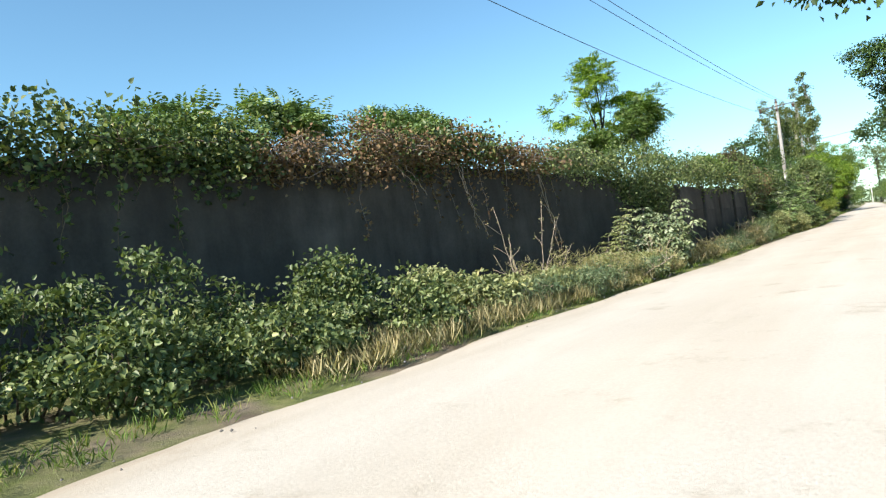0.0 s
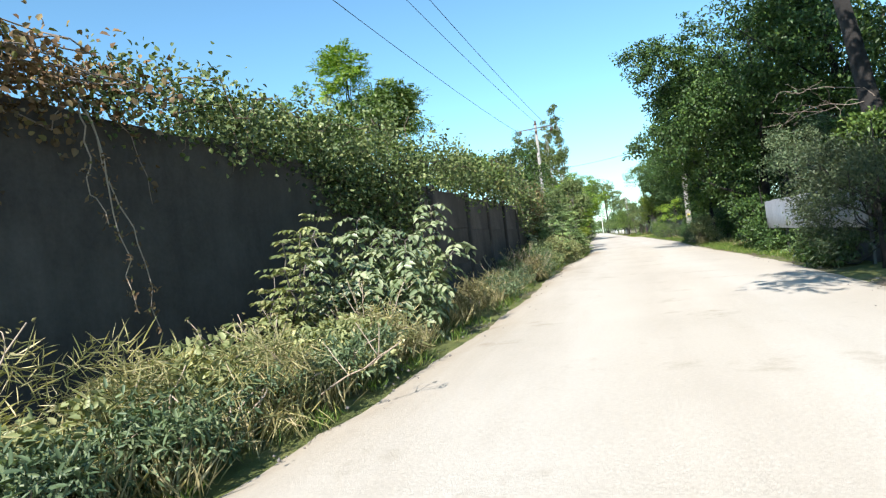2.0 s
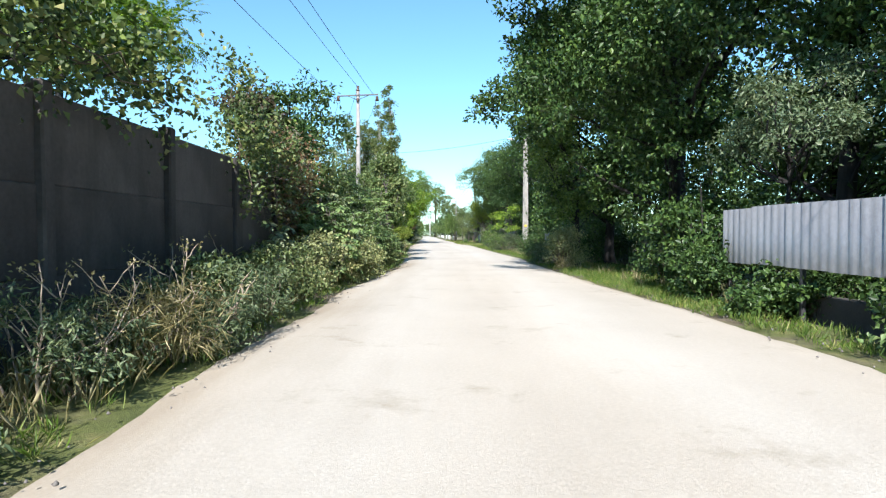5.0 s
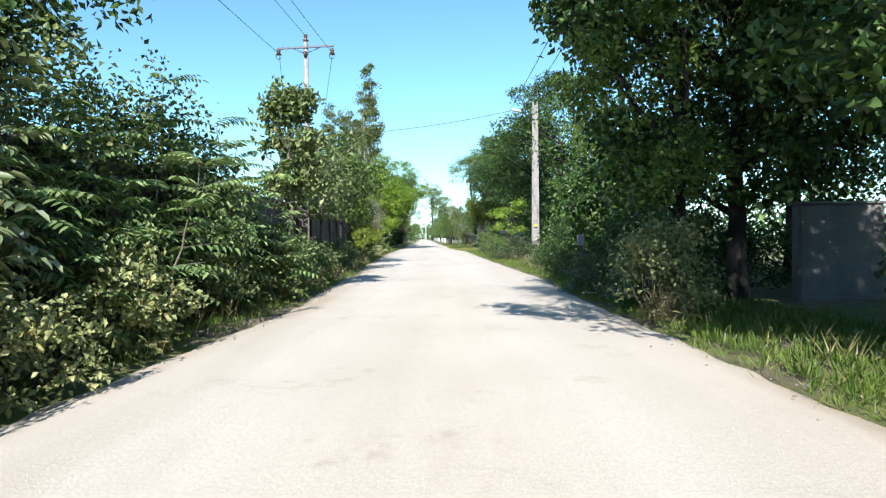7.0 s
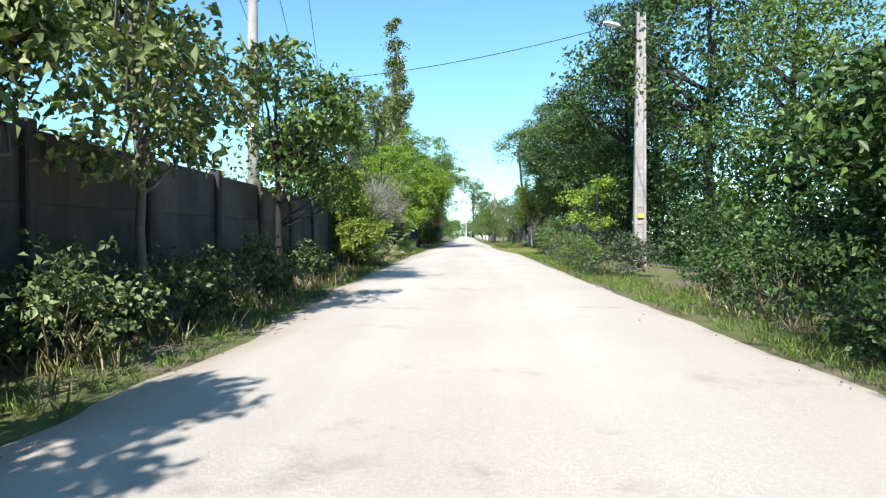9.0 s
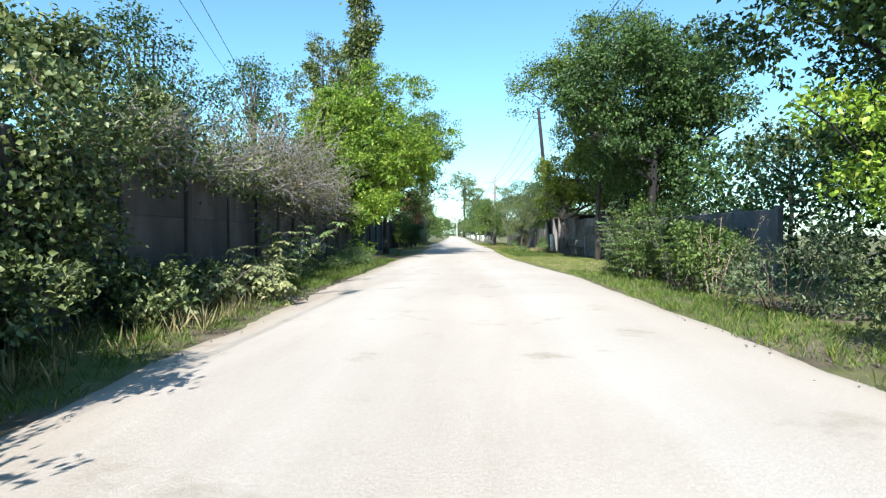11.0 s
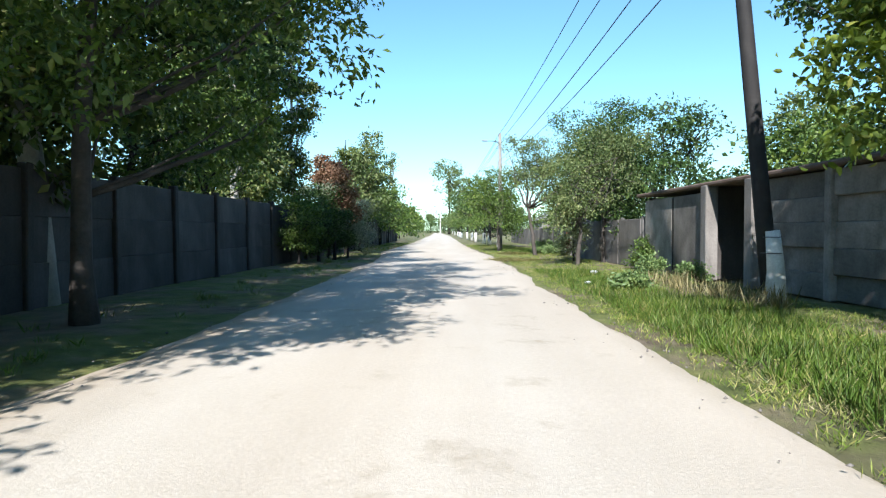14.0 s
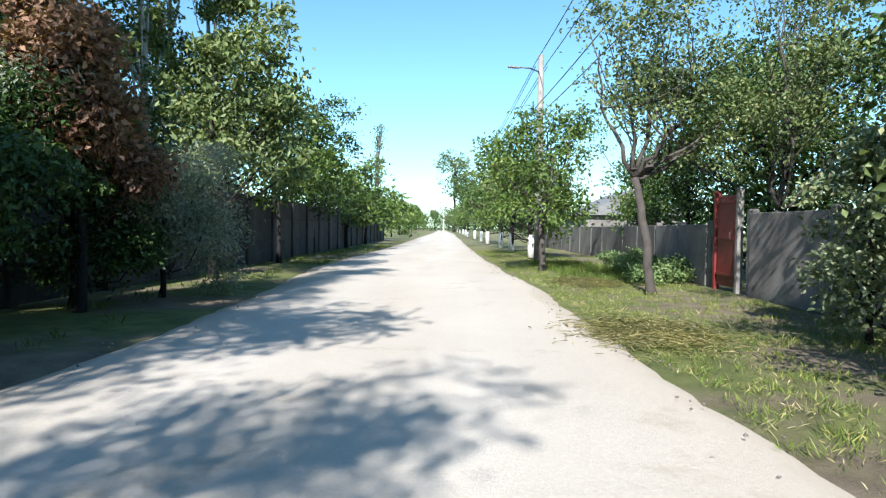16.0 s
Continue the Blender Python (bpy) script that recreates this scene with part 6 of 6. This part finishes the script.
def lamp_pole(x, y):
    """A ladder-like concrete pole: two flanges with webs and hollows between, and a street lamp."""
    t = empty_thing("lamp_pole", x, y, 0, "pale concrete pole with hollows and a street lamp", "lamp post")
    H = 8.75
    for sx in (-1, 1):
        bm = bmesh.new()
        w0, w1 = 0.17, 0.11
        pts = [(sx * w0 - 0.05, -0.14, -0.3), (sx * w0 + 0.05, -0.14, -0.3), (sx * w0 + 0.05, 0.14, -0.3), (sx * w0 - 0.05, 0.14, -0.3),
               (sx * w1 - 0.045, -0.1, H), (sx * w1 + 0.045, -0.1, H), (sx * w1 + 0.045, 0.1, H), (sx * w1 - 0.045, 0.1, H)]
        v = [bm.verts.new(p) for p in pts]
        for q in ((0, 1, 2, 3), (4, 5, 6, 7), (0, 1, 5, 4), (1, 2, 6, 5), (2, 3, 7, 6), (3, 0, 4, 7)):
            bm.faces.new([v[k] for k in q])
        bmesh.ops.recalc_face_normals(bm, faces=bm.faces[:])
        bmesh.ops.bevel(bm, geom=bm.edges[:], offset=0.012, segments=1, affect="EDGES")
        me = bpy.data.meshes.new("flange")
        bm.to_mesh(me)
        bm.free()
        me.materials.append(M_POLE)
        under(new("flange", me), t)
    for k in range(15):
        z = 0.35 + k * 0.58
        box_part("web", M_POLE, t, (0.3 - 0.008 * k, 0.2 - 0.006 * k, 0.14), (0, 0, z), 0.02)
    box_part("web", M_POLE, t, (0.24, 0.13, H - 0.3), (0, -0.01, H / 2), 0.0)
    tube_part("lamp_arm", [(-0.1, -0.1, 7.75), (-0.5, -0.35, 7.95), (-1.0, -0.75, 8.1)], [0.03, 0.03, 0.03], M_STEEL, t, 8)
    bm = bmesh.new()
    bmesh.ops.create_uvsphere(bm, u_segments=14, v_segments=8, radius=1)
    bmesh.ops.scale(bm, vec=(0.34, 0.13, 0.075), verts=bm.verts)
    me = bpy.data.meshes.new("lamp_head")
    bm.to_mesh(me)
    bm.free()
    me.materials.append(M_WHITE)
    head = under(new("lamp_head", me), t, "pale metal lamp head")
    head.matrix_basis = pose(-1.15, -0.87, 8.12, 0, 8, 20)
    tube_part("steel_cap", [(0, 0, H), (0, 0, H + 0.12)], [0.05, 0.03], M_STEEL, t, 6)
    box_part("plate", plain("yellow_paint", (0.55, 0.42, 0.05), 0.6), t, (0.2, 0.02, 0.16), (0, -0.16, 1.75), 0.004, label="small faded yellow plate")
    return t


lamp_pole(10.9, 89.5)


def timber_pole(x, y, top, base_white=True, label="dark leaning timber pole with a limewashed foot"):
    t = empty_thing("timber_pole", x, y, 0, label, "utility pole", "timber poles")
    d = np.array(top) - np.array((x, y, 0))
    f = np.array([-0.05, 0.15, 0.3, 0.5, 0.7, 0.85, 1.0])
    tube_part("pole", [d * k for k in f], np.interp(f, [0, 1], [0.14, 0.09] if base_white else [0.08, 0.065]), M_TAR, t, 10)
    if base_white:
        tube_part("footing", [(0.05, -0.02, -0.1), (0.01, -0.02, 0.6), (-0.04, -0.02, 1.1)], [0.19, 0.175, 0.15], M_WHITE, t, 8, "white limewashed concrete footing")
        for z in (0.75, 1.0):
            tube_part("binding_wire", [(0.172 * math.cos(a) - 0.025, 0.172 * math.sin(a) - 0.02, z) for a in np.linspace(0, 6.28, 13)], [0.007] * 13, M_STEEL, t, 5)
    for z in (0.93, 0.97):
        p = d * z
        tube_part("bracket", [p + np.array([-0.35, 0, 0]), p + np.array([0.35, 0, 0])], [0.025, 0.025], M_STEEL, t, 6)
        for sx in (-0.33, 0.33):
            tube_part("insulator", [p + np.array([sx, 0, 0.0]), p + np.array([sx, 0, 0.08]), p + np.array([sx, 0, 0.14])], [0.03, 0.045, 0.025], M_CERAMIC, t, 8)
    return t


timber_pole(9.05, 124.4, (8.2, 124.5, 8.6))
timber_pole(11.0, 69.3, (10.0, 69.5, 8.6), False, "dark leaning timber pole among the trees")
P4 = empty_thing("lamp_pole", 6.3, 153.4, 0, "slim pale concrete pole with a small street lamp", "lamp post")
tube_part("pole", [(0, 0, -0.2), (0, 0, 3.5), (-0.02, 0, 7.0)], [0.14, 0.12, 0.09], M_POLE, P4, 8)
tube_part("lamp_arm", [(0, 0, 6.4), (-0.4, -0.2, 6.5), (-0.75, -0.3, 6.5)], [0.025, 0.025, 0.02], M_STEEL, P4, 6)
box_part("lamp_head", M_TIN, P4, (0.4, 0.14, 0.07), (-0.95, -0.35, 6.5), 0.02, (0, 0, 18))
FAR_POLE = empty_thing("utility_pole", -1.6, 262, 0, "far white pole beside the road", "utility pole")
tube_part("pole", [(0, 0, -0.2), (0, 0, 6.4)], [0.16, 0.12], M_WHITE, FAR_POLE, 8)


def cable(a, b, sag, label="thin overhead cable", r=0.011):
    a, b = np.array(a, float), np.array(b, float)
    f = np.linspace(0, 1, 26)[:, None]
    p = (a * (1 - f) + b * f)
    p[:, 2] -= (4 * sag * f * (1 - f))[:, 0]
    v, t = tube(p - a, np.full(26, r), 5)
    ob = np_mesh("cable", v, t, M_WIRE, True)
    ob.location = a
    return tagged(ob, label, "cable", "overhead cables")


for dx, z in ((-1.32, 10.23), (0.0, 11.1), (1.32, 10.23)):
    cable((-1.05 + dx, 84.6, z), (-1.6 + dx, -5.0, z), 1.1, "thin power line running along the wall", 0.013)
    cable((-1.05 + dx, 84.6, z), (-16 + dx, 150.0, z), 1.0, "thin power line leading off behind the trees", 0.013)
for k, (dx, dz) in enumerate(((-0.33, 0.0), (0.33, 0.0), (-0.33, -0.35), (0.33, -0.35))):
    cable((8.25 + dx, 124.5, 8.35 + dz * 6), (6.3 + dx * 0.6, 153.4, 6.75 + dz * 4.4), 0.35, "slack overhead cable between the poles", 0.014)
    if k < 2:
        cable((8.25 + dx, 124.5, 8.35 + dz), (10.05 + dx, 69.5, 8.35 + dz), 0.8, "slack overhead cable between the poles", 0.014)
    cable((6.3 + dx * 0.6, 153.4, 6.75 + dz * 0.4), (3.6, 195.0, 6.4 + dz), 0.5, "slack overhead cable between the poles", 0.012)
cable((10.9, 89.5, 8.6), (-4.5, 95.0, 7.9), 0.5, "single cable crossing the road", 0.016)
cable((8.2, 124.5, 7.4), (16.0, 128.0, 6.0), 0.3, "service cable leading to the gardens", 0.012)

# ---- fences and buildings on the right ----
def sheet_fence():
    """Corrugated sheets on a dark plinth."""
    t = tagged(new("fence_sheet"), "pale corrugated sheet fence on a dark plinth", "fence", kind="structure")
    for k in range(9):
        y0 = 42.4 + k * 0.98
        n = 40
        ys = np.linspace(0, 1.0, n)
        xs = 0.004 * np.sign(np.sin(ys * 2 * np.pi * 5)) * np.minimum(1, np.abs(np.sin(ys * 2 * np.pi * 5)) * 2.5)
        v = np.concatenate([np.stack([xs, ys, np.full(n, 0)], -1), np.stack([xs, ys, np.full(n, 0.84)], -1), np.stack([xs + 0.003, ys, np.full(n, 0.84)], -1), np.stack([xs + 0.003, ys, np.full(n, 0)], -1)])
        i = np.arange(n - 1)
        tris = []
        for r in range(3):
            p = i + r * n
            tris += [np.stack([p, p + 1, p + 1 + n], -1), np.stack([p, p + 1 + n, p + n], -1)]
        ob = under(np_mesh("sheet", v, np.concatenate(tris), M_TIN), t)
        ob.location = (9.66 + 0.004 * (k % 2), y0, 0.66 + 0.01 * math.sin(k * 2.1))
    for k in range(5):
        box_part("post", M_STEEL, t, (0.06, 0.06, 1.6), (9.72, 42.5 + k * 2.15, 0.7), 0.005)
        if k < 4:
            box_part("plinth", M_WALL, t, (0.18, 2.1, 0.4), (9.98, 43.6 + k * 2.15, 0.12), 0.02)
    return t


sheet_fence()
RIGHT_WALL = [(100, 11.2), (106, 10.9), (118, 10.5), (122, 10.3), (127, 9.9)]
panel_wall("fence_slabs", RIGHT_WALL, 100, 116.2, 2.0, "grey concrete slab fence half hidden by weeds", M_RENDER, 0.08, 2, 1.7, M_SLAB)


def wall_stub():
    t = empty_thing("wall_stub", 12.5, 64.2, 0, "stub of a grey rendered wall below the trees", "wall")
    box_part("shaft", M_RENDER, t, (1.5, 0.3, 1.75), (0.42, 0, 0.78), 0.03)
    box_part("coping", M_RENDER, t, (1.56, 0.36, 0.05), (0.42, 0, 1.68), 0.015)


wall_stub()


def shed():
    """A long low shed of slabs with a flat rusty-edged roof, an open bay and two plastered bays."""
    t = empty_thing("long_shed", 9.7, 126, 0, "long low concrete shed with an open bay and flat roof", "shed")

    def xs(y):
        return float(np.interp(y, [117, 122, 127, 134], [0.75, 0.5, 0.15, -0.15]))
    for a, b in ((116.15, 117.2), (117.2, 119.6), (119.6, 122.0), (122.0, 124.4), (124.4, 126.7)):
        rise = 0.38 if a < 122 else 0.415
        for k in range(5):
            y = (a + b) / 2
            box_part("slab", M_SLAB, t, (0.1, b - a - 0.1, rise + 0.002), (xs(y) + 0.03 * ((k * 7 + int(a)) % 3 - 1), y - 126, 0.2 + k * rise), 0.015, (0.08 * ((k + int(a)) % 3 - 1), 0, math.degrees(math.atan2(xs(a) - xs(b), b - a))))
        box_part("post", M_SLAB, t, (0.2, 0.18, 2.15 if a > 121.9 else 1.98), (xs(a) - 0.04, a - 126, 1.05 if a > 121.9 else 0.965), 0.02)
    for y in (126.8, 128.9):
        box_part("pillar", M_PALE, t, (0.28, 0.34, 2.15), (xs(y) - 0.03, y - 126, 1.05), 0.02, label="pale plastered pillar")
    # unseen wall, added to stop daylight showing through the slab joints
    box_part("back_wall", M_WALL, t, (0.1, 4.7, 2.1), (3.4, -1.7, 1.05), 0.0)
    # the open bay's shade is put into this wall's near-black colour
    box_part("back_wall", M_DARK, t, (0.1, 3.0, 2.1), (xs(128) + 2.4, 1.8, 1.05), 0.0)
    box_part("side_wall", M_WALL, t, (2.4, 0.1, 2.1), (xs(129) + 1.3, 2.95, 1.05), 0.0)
    for a, b in ((129.1, 131.1), (131.25, 133.4)):
        y = (a + b) / 2
        box_part("plaster_panel", M_SLAB, t, (0.14, b - a, 2.0), (xs(y) + 0.03, y - 126, 0.98), 0.015, (0, 0, math.degrees(math.atan2(xs(a) - xs(b), b - a))))
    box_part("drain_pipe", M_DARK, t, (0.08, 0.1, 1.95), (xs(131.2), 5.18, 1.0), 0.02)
    box_part("roof", M_RUST, t, (4.2, 11.9, 0.1), (xs(128) + 1.95, 2.0, 2.2), 0.03, (0, -1.5, 2.6), "dark rusty roof slab")
    box_part("end_wall", M_PALE, t, (3.2, 0.12, 2.1), (xs(133.4) + 1.7, 7.45, 1.0), 0.01)
    return t


shed()
GARDEN_WALL = [(133.6, 9.62), (139, 9.3), (143, 9.0), (146, 9.15), (160, 9.7), (180, 8.6)]
panel_wall("wall_garden_near", GARDEN_WALL, 133.8, 143.1, 2.3, "rendered grey garden wall", M_RENDER, 0.14, 1, 1.5)
panel_wall("wall_garden_far", GARDEN_WALL, 145.2, 178, 2.3, "low rendered grey garden wall with posts", M_RENDER, 0.14, 1, 1.32)


def gate():
    t = empty_thing("garden_gate", 9.0, 144.1, 0, "closed red-painted sheet steel garden gate", "gate")
    box_part("leaf", M_RED, t, (0.04, 0.92, 1.75), (0, -0.02, 0.95), 0.008)
    for z in (0.3, 1.0, 1.7):
        box_part("rail", M_RED, t, (0.03, 0.9, 0.05), (-0.035, -0.02, z), 0.004)
    for y in (-0.56, 0.54):
        box_part("gate_post", M_RED if y > 0 else M_PALE, t, (0.11, 0.11, 2.0), (0, y, 0.95), 0.01)
    tube_part("handle", [(-0.06, -0.35, 0.95), (-0.09, -0.35, 1.0), (-0.09, -0.35, 1.1), (-0.06, -0.35, 1.15)], [0.01] * 4, M_STEEL, t, 6, "steel handle")


gate()


def house(x, y, w, d, h, label, turn=0):
    t = empty_thing("house", x, y, 0, label, "house")
    t.rotation_euler = (0, 0, radians(turn))
    box_part("wall", M_PALE, t, (w, d, h), (0, 0, h / 2), 0.01)
    bm = bmesh.new()
    a = 0.35
    pts = [(-w / 2 - a, -d / 2 - a, h), (w / 2 + a, -d / 2 - a, h), (w / 2 + a, d / 2 + a, h), (-w / 2 - a, d / 2 + a, h), (0, -d / 2 - a, h + w * 0.28), (0, d / 2 + a, h + w * 0.28)]
    v = [bm.verts.new(p) for p in pts]
    for q in ((0, 1, 4), (2, 3, 5), (1, 2, 5, 4), (3, 0, 4, 5), (0, 3, 2, 1)):
        bm.faces.new([v[k] for k in q])
    bmesh.ops.recalc_face_normals(bm, faces=bm.faces[:])
    me = bpy.data.meshes.new("roof")
    bm.to_mesh(me)
    bm.free()
    me.materials.append(M_ROOF)
    under(new("roof", me), t, "grey sheet roof")
    for yy in (-d / 4, d / 4):
        wdw = box_part("window", M_WHITE, t, (0.08, 1.1, 1.1), (-w / 2 - 0.02, yy, h * 0.55), 0.01)
        box_part("pane", M_DARK, wdw, (0.03, 0.9, 0.9), (-0.035, 0, 0), 0.0)


house(13.4, 173.0, 5.5, 8.0, 2.0, "low village house with a grey sheet roof")

# ---- small things ----
def meter_box(x, y):
    t = empty_thing("meter_box", x, y, 0, "small pale metal box on a post", "box")
    box_part("body", M_TIN, t, (0.2, 0.14, 0.32), (0, 0, 1.0), 0.015)
    tube_part("post", [(0, 0, -0.1), (0, 0, 0.85)], [0.03, 0.03], M_STEEL, t, 8)


meter_box(9.9, 71.9)


def litter(x, y, s, seed):
    rng = np.random.default_rng(seed)
    bm = bmesh.new()
    bmesh.ops.create_icosphere(bm, subdivisions=3, radius=s)
    for v in bm.verts:
        v.co += Vector(rng.normal(0, s * 0.12, 3))
        v.co.z *= 0.45
    me = bpy.data.meshes.new("litter")
    bm.to_mesh(me)
    bm.free()
    me.materials.append(M_LITTER)
    ob = new("litter", me)
    ob.location = (x, y, s * 0.4)
    tagged(ob, "crumpled pale plastic bag in the grass", "litter", "litter on the verge")


for i, (x, y, s) in enumerate(((7.5, 130.7, 0.1), (6.75, 127.5, 0.07))):
    litter(x, y, s, i)


def brush_pile(x, y, r, n, seed):
    rng = np.random.default_rng(seed)
    t = empty_thing("brush_pile", x, y, 0, "heap of cut dry branches on the verge", "brush pile")
    for i in range(n):
        a = rng.uniform(0, 6.28)
        c = rng.normal(0, r * 0.4, 2)
        L = rng.uniform(0.4, 1.0) * r
        z = abs(rng.normal(0.1, 0.12))
        d = np.array([math.cos(a) * L, math.sin(a) * L, rng.normal(0.1, 0.12)])
        m = np.array([c[0], c[1], z + 0.05])
        v, f = tube(wobbly(m - d / 2, m + d / 2, 0.03, 7, rng), np.linspace(0.014, 0.005, 7), 4)
        v[:, 2] = np.maximum(v[:, 2], -0.02)
        under(np_mesh("branch", v, f, M_TWIG), t)


brush_pile(9.1, 64.4, 0.8, 24, 1)


def pebbles():
    rng = np.random.default_rng(9)
    n = 1500
    y = rng.uniform(18, 165, n)
    side = rng.random(n) < 0.5
    off = np.abs(rng.normal(0, 0.28, n))
    x = np.where(side, along(LEFT_EDGE, y) + off - 0.1, along(RIGHT_EDGE, y) - off + 0.1)
    s = rng.uniform(0.006, 0.02, n)
    base = np.array([(1, 0, 0), (-1, 0, 0), (0, 1, 0), (0, -1, 0), (0, 0, 0.8), (0, 0, -0.6)], float)
    tri = np.array([(0, 2, 4), (2, 1, 4), (1, 3, 4), (3, 0, 4), (2, 0, 5), (1, 2, 5), (3, 1, 5), (0, 3, 5)])
    v = np.stack([x, y, np.full(n, 0.015)], -1)[:, None] + base[None] * s[:, None, None] * rng.uniform(0.6, 1.3, (n, 6, 1))
    t = tri[None] + (np.arange(n) * 6)[:, None, None]
    tagged(np_mesh("gravel", v.reshape(-1, 3), t.reshape(-1, 3), M_PALE), "loose gravel along the road's edges", "gravel", kind="stuff")


pebbles()
